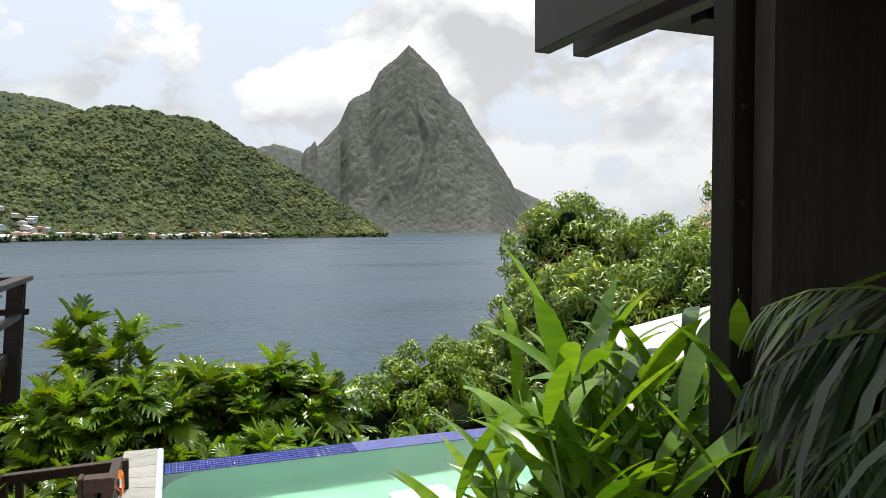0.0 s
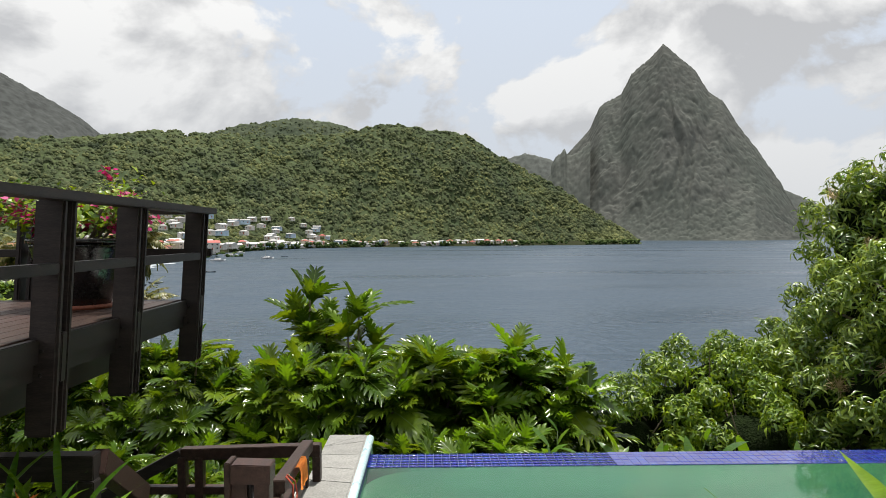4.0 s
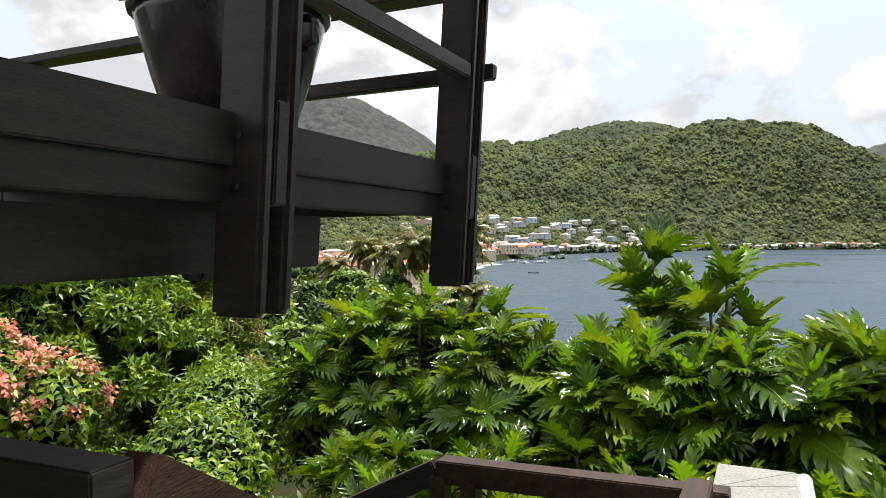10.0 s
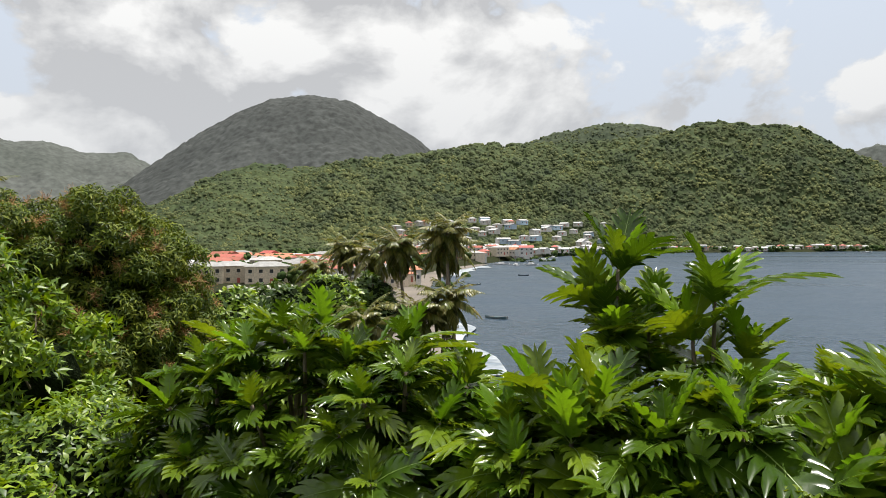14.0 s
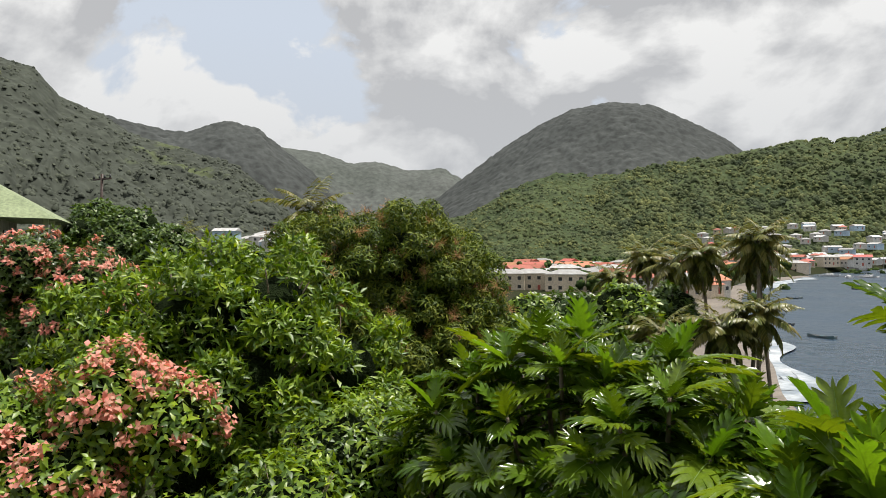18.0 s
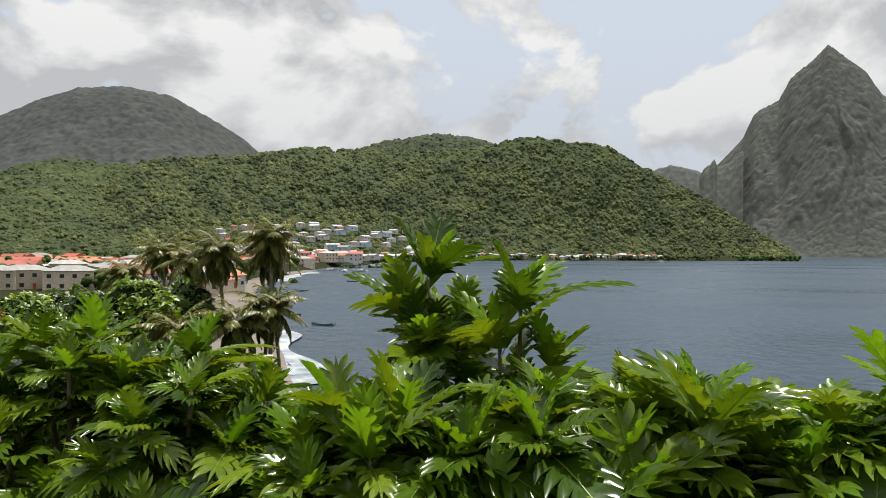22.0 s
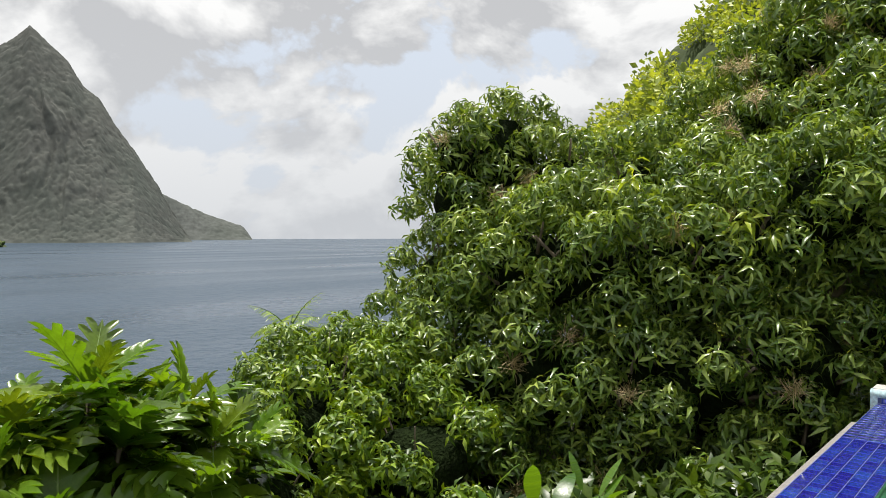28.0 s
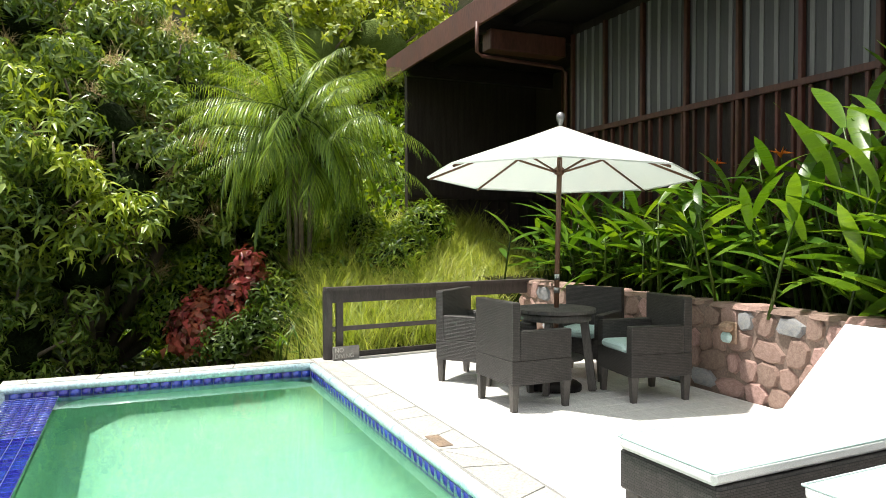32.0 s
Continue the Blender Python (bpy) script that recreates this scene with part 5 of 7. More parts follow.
hpart("corner_post", boxes((2.88, 3.24, FY - 0.1, FY + 0.06, 0.5, 4.6), bevel=0.01), "shade_black")
for z in (1.6, 2.25, 2.75, 3.25, 3.75):
    for x in (2.95, 3.17):
        bm = lathe([(0.012, 0), (0.024, 0), (0.022, 0.012), (0.008, 0.016)], 10)
        bm.transform(Matrix.Translation((x, FY - 0.1, z + (0.06 if x > 3 else 0))) @ Matrix.Rotation(radians(90), 4, "X"))
        hpart("bolt_head", bm, "shade_black")
for k in range(11):
    hpart("groove_board", boxes((3.27 + k * 0.085, 3.335 + k * 0.085, FY - 0.10, FY - 0.03 - 0.02 * (k % 2), 0.5, 4.6), bevel=0.005), "shade_black")
# upper panels with vertical slats, framed by red-brown battens
xs = [4.25 + k * 0.815 for k in range(7)]
for a, b in zip(xs, xs[1:]):
    p = hpart("wall_panel", boxes((a + 0.02, b - 0.02, FY - 0.11, FY - 0.06, 2.93, 4.45)), "panel", label="grey slatted wall panel")
    for j in range(4):
        x = a + 0.12 + j * 0.19
        hpart("slat", boxes((x, x + 0.055, FY - 0.062, FY - 0.045, 2.95, 4.45)), "white_slat", p)
for x in xs:
    hpart("batten", beam((x, FY - 0.02, 0.95), (x, FY - 0.02, 4.45), 0.05, 0.06), "red_wood")
hpart("wall_rail", beam((4.2, FY - 0.0, 2.92), (9.2, FY - 0.0, 2.92), 0.06, 0.07), "red_wood")
hpart("wall_rail", beam((4.2, FY - 0.0, 1.02), (9.2, FY - 0.0, 1.02), 0.06, 0.09), "red_wood")
for k in range(24):
    x = 4.36 + k * 0.2
    if min(abs(x - q) for q in xs) > 0.05:
        hpart("batten", beam((x, FY - 0.03, 1.0), (x, FY - 0.03, 2.9), 0.04, 0.05), "red_wood")
for k in range(14):
    x = 9.6 + k * 0.24
    hpart("batten", beam((x, -8.9, 0.9), (x, -8.9, 2.1), 0.04, 0.05), "dark_wood")
hpart("wall_rail", beam((9.4, -8.87, 2.12), (12.98, -8.87, 2.12), 0.06, 0.08), "dark_wood")
for x in (10.6, 11.9):
    hpart("batten", beam((x, -8.94, 2.1), (x, -8.94, 5.0), 0.05, 0.05), "red_wood")
for k in range(12):
    y = -6.2 - k * 0.235
    hpart("batten", beam((12.97, y, 0.9), (12.97, y, 2.1), 0.05, 0.04), "dark_wood")
hpart("wall_rail", beam((12.95, -8.85, 2.12), (12.95, -6.06, 2.12), 0.06, 0.08), "dark_wood")
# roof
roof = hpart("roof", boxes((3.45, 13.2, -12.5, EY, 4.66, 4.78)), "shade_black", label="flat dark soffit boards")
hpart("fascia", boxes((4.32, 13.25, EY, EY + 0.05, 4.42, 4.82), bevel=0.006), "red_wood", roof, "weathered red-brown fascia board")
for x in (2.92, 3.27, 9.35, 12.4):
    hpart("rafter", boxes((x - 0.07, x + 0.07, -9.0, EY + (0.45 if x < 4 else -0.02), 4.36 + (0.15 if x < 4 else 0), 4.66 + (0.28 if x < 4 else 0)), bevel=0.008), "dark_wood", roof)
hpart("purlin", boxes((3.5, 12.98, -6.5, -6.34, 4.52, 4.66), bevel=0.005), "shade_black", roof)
beam_o = hpart("bracket_beam", boxes((9.15, 9.42, -7.2, -5.9, 4.10, 4.40), bevel=0.012), "red_wood")
hpart("gutter_pipe", tube([(9.12, -5.66, 4.45), (9.12, -5.66, 4.02), (9.13, -5.75, 3.97), (9.13, -7.1, 3.92), (9.13, -7.18, 3.86), (9.13, -7.18, 0.8)], 0.028, 8), "red_wood")

# ---- stone retaining wall: every stone its own piece ----
wall = bpy.data.objects["wall_retaining"]
rs = random.Random(4)
rowz = [0.0, 0.17, 0.36, 0.56, 0.75]
STONE_SHAPES = []
for k in range(8):
    bm = bmesh.new()
    n = 7
    ring0, ring1 = [], []
    for j in range(n):
        a = j * 2 * math.pi / n + rs.uniform(-0.28, 0.28)
        q = rs.uniform(0.86, 1.08)
        sx = abs(math.cos(a)) ** 0.7 * math.copysign(1, math.cos(a)) * q * 0.5
        sz = abs(math.sin(a)) ** 0.7 * math.copysign(1, math.sin(a)) * q * 0.5
        ring0.append(bm.verts.new((sx, 0.0, sz)))
        ring1.append(bm.verts.new((sx * 0.84, 0.8, sz * 0.84)))
    top = bm.verts.new((rs.uniform(-.1, .1), 1.0, rs.uniform(-.1, .1)))
    for j in range(n):
        bm.faces.new((ring0[j], ring0[(j + 1) % n], ring1[(j + 1) % n], ring1[j]))
        bm.faces.new((ring1[j], ring1[(j + 1) % n], top))
    bmesh.ops.recalc_face_normals(bm, faces=bm.faces[:])
    me = bpy.data.meshes.new("stone")
    bm.to_mesh(me)
    bm.free()
    me.materials.append(M["stone"] if k < 6 else M["stone_grey"])
    STONE_SHAPES.append(me)
for i in range(4):
    x = 1.3 - rs.random() * 0.15
    while x < 8.0:
        w = rs.uniform(0.13, 0.36)
        h = (rowz[i + 1] - rowz[i]) * rs.uniform(0.95, 1.3)
        ob = new("stone", STONE_SHAPES[rs.randrange(8) if rs.random() < 0.5 else rs.randrange(6)])
        ob.parent = wall
        ob.matrix_basis = Matrix.LocRotScale((x + w / 2, -5.802, (rowz[i] + rowz[i + 1]) / 2 + rs.uniform(-0.025, 0.025)), Euler((0, rs.uniform(-0.25, 0.25), 0)), (w * 1.06, rs.uniform(0.02, 0.045), h))
        x += w * 0.97
x = 1.3
while x < 8.0:
    w = rs.uniform(0.22, 0.4)
    ob = new("stone", STONE_SHAPES[rs.randrange(6)])
    ob.parent = wall
    ob.matrix_basis = Matrix.LocRotScale((x + w / 2, -5.91, 0.75), Euler((radians(90), 0, rs.uniform(-0.2, 0.2))), (w * 1.05, rs.uniform(0.04, 0.06), 0.33))
    x += w * 0.98

lamp = thing("wall_lamp", (4.45, -5.76, 0.545), "beige plastic bulkhead lamp fixed to the stone wall", "wall lamp")
part("base_plate", boxes((-0.075, 0.075, 0.0, 0.025, -0.09, 0.10), bevel=0.01), "lamp_body", lamp)
part("hood", boxes((-0.07, 0.07, 0.025, 0.10, 0.015, 0.09), bevel=0.028), "lamp_body", lamp)
part("lens", boxes((-0.058, 0.058, 0.025, 0.085, -0.075, 0.012), bevel=0.025), "cushion", lamp, "frosted pale lens")
lamp2 = copy_thing(lamp, pose(6.3, -5.76, 0.545))
lamp2["label"] = "beige plastic bulkhead lamp on the stone wall behind chairs"

# ---- deck boards, flagstones, tiles ----
deckb = bpy.data.objects["deck_base"]
bmd = {}
for k in range(38):
    x = 0.12 + k * 0.2
    me = bmd.get("b")
    if me is None:
        bm = boxes((-0.097, 0.097, -1.275, 1.275, -0.028, 0.0), bevel=0.004)
        me = bpy.data.meshes.new("board")
        bm.to_mesh(me)
        bm.free()
        me.materials.append(M["deck"])
        bmd["b"] = me
    ob = new("board", me)
    ob.parent = deckb
    ob.matrix_basis = pose(x, -4.485, 0.0 + 0.0015 * rs.random())


def paving(owner, x0, x1, y0, y1, step, seed, mat="flag"):
    """Crazy paving: jittered quads cut to corners, each slab its own piece."""
    r = random.Random(seed)
    nx, ny = max(1, round((x1 - x0) / step)), max(1, round((y1 - y0) / step))
    pts = {}
    for i in range(nx + 1):
        for j in range(ny + 1):
            jx = 0 if i in (0, nx) else r.uniform(-0.33, 0.33)
            jy = 0 if j in (0, ny) else r.uniform(-0.33, 0.33)
            pts[i, j] = Vector((x0 + (i + jx) * (x1 - x0) / nx, y0 + (j + jy) * (y1 - y0) / ny, 0))
    for i in range(nx):
        for j in range(ny):
            quad = [pts[i, j], pts[i + 1, j], pts[i + 1, j + 1], pts[i, j + 1]]
            sets = [quad]
            if r.random() < 0.3:
                sets = [quad[:3], [quad[0], quad[2], quad[3]]]
            for poly in sets:
                c = sum(poly, Vector()) / len(poly)
                bm = bmesh.new()
                gap = 0.003
                lo = [bm.verts.new((p.x - c.x - math.copysign(gap, p.x - c.x), p.y - c.y - math.copysign(gap, p.y - c.y), -0.012)) for p in poly]
                hi = [bm.verts.new((v.co.x * 0.985, v.co.y * 0.985, r.uniform(-0.001, 0.002))) for v in lo]
                bm.faces.new(hi)
                for a in range(len(poly)):
                    b = (a + 1) % len(poly)
                    bm.faces.new((lo[a], lo[b], hi[b], hi[a]))
                ob = part("flagstone", bm, mat, owner)
                ob.matrix_basis = pose(c.x, c.y, 0)


paving(cop_left, -0.50, -0.07, PY - 0.35, 0.36, 0.40, 2, "flag_grey")
paving(cop_deck, -0.05, PX + 0.3, PY - 0.36, PY - 0.07, 0.42, 3)
paving(cop_far, PX + 0.07, PX + 0.3, PY - 0.05, 0.06, 0.26, 5)
TILE = 0.088


def tile_mesh(w, h):
    bm = boxes((-w / 2, w / 2, -h / 2, h / 2, -0.006, 0.0), bevel=0.0025)
    me = bpy.data.meshes.new("tile")
    bm.to_mesh(me)
    bm.free()
    me.materials.append(M["tile"])
    return me


strip = structure("overflow_edge", boxes((0.0, PX, -0.44, 0.004, WATER - 0.011, WATER + 0.004)), "grout", "blue grouted overflow edge of the pool", "pool edge")
tm = tile_mesh(TILE - 0.006, TILE - 0.006)
nx = int(PX / TILE)
rest = []
for i in range(nx):
    for j in range(5):
        x, y = (i + 0.5) * TILE, -0.44 + (j + 0.5) * TILE
        if 2.6 < x < 6.0:
            ob = new("tile", tm)
            ob.parent = strip
            ob.matrix_basis = pose(x, y, WATER + 0.0085)
        else:
            rest.append(np.array(pose(x, y, WATER + 0.0085)))
tv = [(-.5, -.5, 0), (.5, -.5, 0), (.5, .5, 0), (-.5, .5, 0), (-.5, -.5, -.006), (.5, -.5, -.006), (.5, .5, -.006), (-.5, .5, -.006)]
tv = [(a * (TILE - 0.006), b * (TILE - 0.006), c) for a, b, c in tv]
tf = [(0, 1, 2, 3), (0, 4, 5, 1), (1, 5, 6, 2), (2, 6, 7, 3), (3, 7, 4, 0)]
tagged(part("tile_field", scatter("tile_field", (tv, tf), rest, "tile", False), None, strip), kind="stuff")
# band of tiles under the bullnose, far end and deck side
band = structure("tile_band", boxes((PX - 0.006, PX - 0.002, PY, 0.0, -0.21, -0.07), (0.0, PX, PY + 0.002, PY + 0.006, -0.21, -0.07), (0.002, 0.006, PY, 0.0, -0.21, -0.07)), "grout", "blue waterline tile band", "tile band")
mats = []
for i in range(int(2.83 / 0.1)):
    mats.append(np.array(pose(PX - 0.008, PY + 0.05 + i * 0.1, -0.12, 0, -90, 0)))
for i in range(int(PX / 0.1)):
    mats.append(np.array(pose(0.05 + i * 0.1, PY + 0.008, -0.12, -90, 0, 0)))
tv2 = [(a / (TILE - 0.006) * 0.094, b / (TILE - 0.006) * 0.094, c) for a, b, c in tv]
tagged(part("tile_field", scatter("tile_field", (tv2, tf), mats, "tile", False), None, band), kind="stuff")
patch = structure("repair_patch", boxes((4.16, 4.42, -3.03, -2.93, -0.004, 0.006), bevel=0.002), "patch", "small brown mended slab in the coping", "slab")

# ---- fence at the deck's end ----
fence = thing("deck_fence", (7.75, -4.5, 0.0), "low dark-stained timber fence at the end of the deck", "fence")
inv = Matrix.Translation((-7.75, 4.5, 0))
for nm, bm in (("top_board", beam((7.62, -3.06, 0.70), (7.95, -6.0, 0.70), 0.05, 0.15)), ("cap", beam((7.60, -3.03, 0.785), (7.95, -6.03, 0.785), 0.14, 0.035)),
               ("mid_rail", beam((7.64, -3.1, 0.33), (7.94, -5.95, 0.33), 0.05, 0.05)), ("bottom_rail", beam((7.64, -3.1, 0.03), (7.94, -5.95, 0.03), 0.06, 0.06)),
               ("post", beam((7.61, -3.06, 0.0), (7.61, -3.06, 0.77), 0.06, 0.10)), ("post", beam((7.63, -3.20, 0.0), (7.63, -3.20, 0.64), 0.05, 0.08)),
               ("post", beam((7.78, -4.5, 0.0), (7.78, -4.5, 0.64), 0.06, 0.10)), ("post", beam((7.94, -5.95, 0.0), (7.94, -5.95, 0.77), 0.06, 0.10))):
    bm.transform(inv)
    part(nm, bm, "fence_wood", fence)

sign = thing("no_diving_sign", (7.53, -3.27, 0.0), "small grey stone sign reading NO DIVING on the coping", "sign")
sign.matrix_basis = pose(7.52, -3.25, 0.0, 0, 0, -80)
part("slab", boxes((-0.16, 0.16, 0, 0.025, 0.0, 0.15), bevel=0.004), "sign_stone", sign)
for txt, z in (("NO", 0.088), ("DIVING", 0.022)):
    cu = bpy.data.curves.new("sign_text", "FONT")
    cu.body, cu.size, cu.extrude, cu.align_x = txt, 0.07, 0.002, "LEFT"
    tmp = bpy.data.objects.new("tmp_text", cu)
    scene.collection.objects.link(tmp)
    me = bpy.data.meshes.new_from_object(tmp.evaluated_get(bpy.context.evaluated_depsgraph_get()))
    bpy.data.objects.remove(tmp)
    me.materials.clear()
    me.materials.append(M["white_wall"])
    lt = part("lettering", me, None, sign, "pale raised lettering")
    lt.matrix_basis = pose(-0.145, -0.004, z, 90, 0, 0)

# ---- furniture ----


def build_chair():
    c = thing("wicker_armchair", (0, 0, 0), "dark brown wicker armchair with a pale aqua seat cushion", "chair", "chairs round the table")
    part("seat", boxes((-0.30, 0.30, -0.28, 0.28, 0.21, 0.40), bevel=0.004), "wicker", c)
    part("backrest", boxes((-0.30, 0.30, 0.205, 0.28, 0.40, 0.86), bevel=0.006), "wicker", c)
    for s in (-1, 1):
        part("armrest", boxes((s * 0.30 - (0.09 if s > 0 else 0), s * 0.30 + (0.09 if s < 0 else 0), -0.28, 0.205, 0.40, 0.63), bevel=0.006), "wicker", c)
    part("cushion", boxes((-0.205, 0.205, -0.30, 0.20, 0.405, 0.475), bevel=0.022), "cushion", c, "pale aqua seat cushion")
    for sx in (-1, 1):
        for sy in (-1, 1):
            bm = boxes((-0.032, 0.032, -0.032, 0.032, 0.0, 0.21))
            for v in bm.verts:
                if v.co.z < 0.1:
                    v.co.x *= 0.68
                    v.co.y *= 0.68
            bm.transform(Matrix.Translation((sx * 0.262, sy * 0.242, 0)))
            part("leg", bm, "table_wood", c)
    return c


chair = build_chair()
chair.matrix_basis = pose(5.02, -4.05, 0.0, 0, 0, 2)
copy_thing(chair, pose(4.83, -5.14, 0.0, 0, 0, 171))
copy_thing(chair, pose(6.02, -4.12, 0.0, 0, 0, -52))
copy_thing(chair, pose(5.75, -5.18, 0.0, 0, 0, -148))

table = thing("round_table", (5.33, -4.56, 0.0), "round slatted table of weathered dark wood under the umbrella", "table")
for k in range(9):
    x0 = -0.36 + k * 0.08
    bm = bmesh.new()
    half = lambda x: math.sqrt(max(0.0, 0.365 ** 2 - x * x))
    a, b = x0 + 0.006, x0 + 0.074
    ring = [(a, -half(a)), ((a + b) / 2, -half((a + b) / 2)), (b, -half(b)), (b, half(b)), ((a + b) / 2, half((a + b) / 2)), (a, half(a))]
    lo = [bm.verts.new((x, y, 0.70)) for x, y in ring]
    hi = [bm.verts.new((x, y, 0.73)) for x, y in ring]
    bm.faces.new(hi)
    bm.faces.new(lo[::-1])
    for i in range(6):
        j = (i + 1) % 6
        bm.faces.new((lo[i], lo[j], hi[j], hi[i]))
    part("slat", bm, "table_wood", table)
part("apron", lathe([(0.30, 0.63), (0.325, 0.63), (0.325, 0.70), (0.30, 0.70)], 24), "table_wood", table)
for k in range(4):
    a = radians(45 + 90 * k)
    part("leg", beam((0.26 * math.cos(a), 0.26 * math.sin(a), 0.66), (0.34 * math.cos(a), 0.34 * math.sin(a), 0.01), 0.05, 0.07), "table_wood", table)
part("shelf_ring", lathe([(0.10, 0.28), (0.26, 0.28), (0.26, 0.30), (0.10, 0.30)], 20), "table_wood", table)

umb = thing("patio_umbrella", (5.33, -4.56, 0.0), "white canvas patio umbrella on a brown wooden pole", "umbrella")
part("pole", tube([(0, 0, 0.1), (0, 0, 2.36)], 0.024, 12), "pole_wood", umb)
for z in (0.86, 0.98):
    part("ferrule", tube([(0, 0, z), (0, 0, z + 0.05)], 0.027, 12), "metal", umb, "dull metal pole ferrule")
part("base", lathe([(0.24, 0.0), (0.24, 0.05), (0.20, 0.08), (0.04, 0.10), (0.035, 0.32)], 20), "shade_black", umb, "black round base")
part("finial", lathe([(0.012, 2.36), (0.02, 2.40), (0.035, 2.43), (0.042, 2.46), (0.035, 2.49), (0.012, 2.505)], 14), "metal", umb, "grey ball finial")
part("hub", lathe([(0.03, 1.93), (0.045, 1.94), (0.045, 1.99), (0.03, 2.0)], 12), "pole_wood", umb)
NR, RU, ZE, ZT = 8, 1.22, 1.91, 2.37
a0 = radians(12)
bm = bmesh.new()
apex = [bm.verts.new((0.03 * math.cos(a0 + k * math.pi / 4), 0.03 * math.sin(a0 + k * math.pi / 4), ZT)) for k in range(NR)]
rings = [apex]
for t in (0.34, 0.67, 1.0):
    row = []
    for k in range(NR * 3):
        a = a0 + k * 2 * math.pi / (NR * 3)
        sag = 1.0 if k % 3 == 0 else 0.934
        r = RU * t * sag
        row.append(bm.verts.new((r * math.cos(a), r * math.sin(a), ZT - (ZT - ZE) * t ** 1.02)))
    rings.append(row)
for k in range(NR * 3):
    bm.faces.new((apex[k // 3], rings[1][k], rings[1][(k + 1) % (NR * 3)], ) if k % 3 != 2 else (apex[k // 3], rings[1][k], rings[1][(k + 1) % (NR * 3)], apex[(k // 3 + 1) % NR]))
for p, q in zip(rings[1:], rings[2:]):
    for k in range(NR * 3):
        j = (k + 1) % (NR * 3)
        bm.faces.new((p[k], q[k], q[j], p[j]))
low = [bm.verts.new(v.co + Vector((0, 0, -0.014))) for v in rings[-1]]
for k in range(NR * 3):
    j = (k + 1) % (NR * 3)
    bm.faces.new((rings[-1][k], low[k], low[j], rings[-1][j]))
bmesh.ops.recalc_face_normals(bm, faces=bm.faces[:])
canopy = part("canopy", bm, "canvas", umb, "white canvas with a pale aqua shadowed underside")
for k in range(NR):
    a = a0 + k * math.pi / 4
    c, s = math.cos(a), math.sin(a)
    rib = part("rib", tube([(0.04 * c, 0.04 * s, ZT - 0.03), (RU * 0.98 * c, RU * 0.98 * s, ZE - 0.025)], 0.011, 6), "pole_wood", umb)
    part("strut", tube([(0.045 * c, 0.045 * s, 1.96), (0.55 * c, 0.55 * s, ZT - (ZT - ZE) * 0.45 - 0.04)], 0.010, 6), "pole_wood", rib)
part("cord", tube([(0.05, -0.03, 1.98), (0.07, -0.05, 1.84), (0.06, -0.04, 1.72)], 0.006, 5), "cloth_white", umb, "white tie cord")
umb.matrix_basis = umb.matrix_basis @ Vector((0, 0, 1)).rotation_difference(Vector((0.035, -0.047, 1))).to_matrix().to_4x4()
part("tie_strap", tube([(0.42, -1.05, 1.90), (0.43, -1.06, 1.72)], 0.008, 5), "cushion", umb, "hanging aqua strap")


def build_lounger():
    l = thing("sun_lounger", (0, 0, 0), "dark wicker sun lounger with a thick white pad and raised back", "lounger", "sun loungers on the deck")
    part("frame", boxes((-0.32, 0.32, -1.95, 0.0, 0.11, 0.31), bevel=0.012), "wicker", l)
    for x in (-0.26, 0.26):
        for y in (-1.85, -0.08):
            part("foot", boxes((x - 0.05, x + 0.05, y - 0.05, y + 0.05, 0.0, 0.11), bevel=0.006), "table_wood", l)
    bm = boxes((-0.31, 0.31, -0.04, 0.0, 0.0, 0.76), bevel=0.008)
    bm.transform(pose(0, -1.22, 0.31, 50, 0, 0))
    part("backrest", bm, "wicker", l)
    pad = boxes((-0.315, 0.315, -1.22, 0.02, 0.315, 0.385), bevel=0.022)
    pd = part("seat_pad", pad, "lounge_pad", l, "white seat pad")
    part("piping", tube([(-0.315, -1.2, 0.378), (-0.315, 0.015, 0.378), (0.315, 0.015, 0.378), (0.315, -1.2, 0.378)], 0.006, 6), "cushion", pd)
    bm = boxes((-0.315, 0.315, 0.0, 0.07, 0.0, 0.74), bevel=0.022)
    bm.transform(pose(0, -1.2, 0.33, 50, 0, 0))
    part("back_pad", bm, "lounge_pad", l, "white back pad")
    return l


lounger = build_lounger()
lounger.matrix_basis = pose(2.53, -3.37, 0.0, 0, 0, 2)
copy_thing(lounger, pose(1.66, -3.62, 0.0, 0, 0, 2))

# towel and swim top hung on the landing rail
cloth = thing("orange_cloth", (-0.45, -1.95, 0.40), "orange cloth draped over the landing rail", "towel")
bm = bmesh.new()
grid = []
for i in range(9):
    row = []
    for j in range(11):
        u, t = i / 8, j / 10 * 2 - 1
        x = 0.075 * math.sin(min(1, abs(t) * 3) * math.pi / 2) * (1 if t > 0 else -1) + 0.01 * math.sin(i * 2.1) * abs(t)
        z = 0.035 + 0.012 * math.cos(i * 1.9) * abs(t) - max(0, abs(t) - 0.25) * (0.26 if t > 0 else 0.2)
        row.append(bm.verts.new((x, (u - 0.5) * 0.30 + 0.03 * t * math.sin(i), z)))
    grid.append(row)
for i in range(8):
    for j in range(10):
        bm.faces.new((grid[i][j], grid[i + 1][j], grid[i + 1][j + 1], grid[i][j + 1]))
bmesh.ops.solidify(bm, geom=bm.faces[:], thickness=0.006)
part("cloth", bm, "towel_orange", cloth, "", True)
top_ = thing("striped_swim_top", (-0.43, -2.4, 0.44), "striped swim top with red trim hung on the rail", "swimwear")
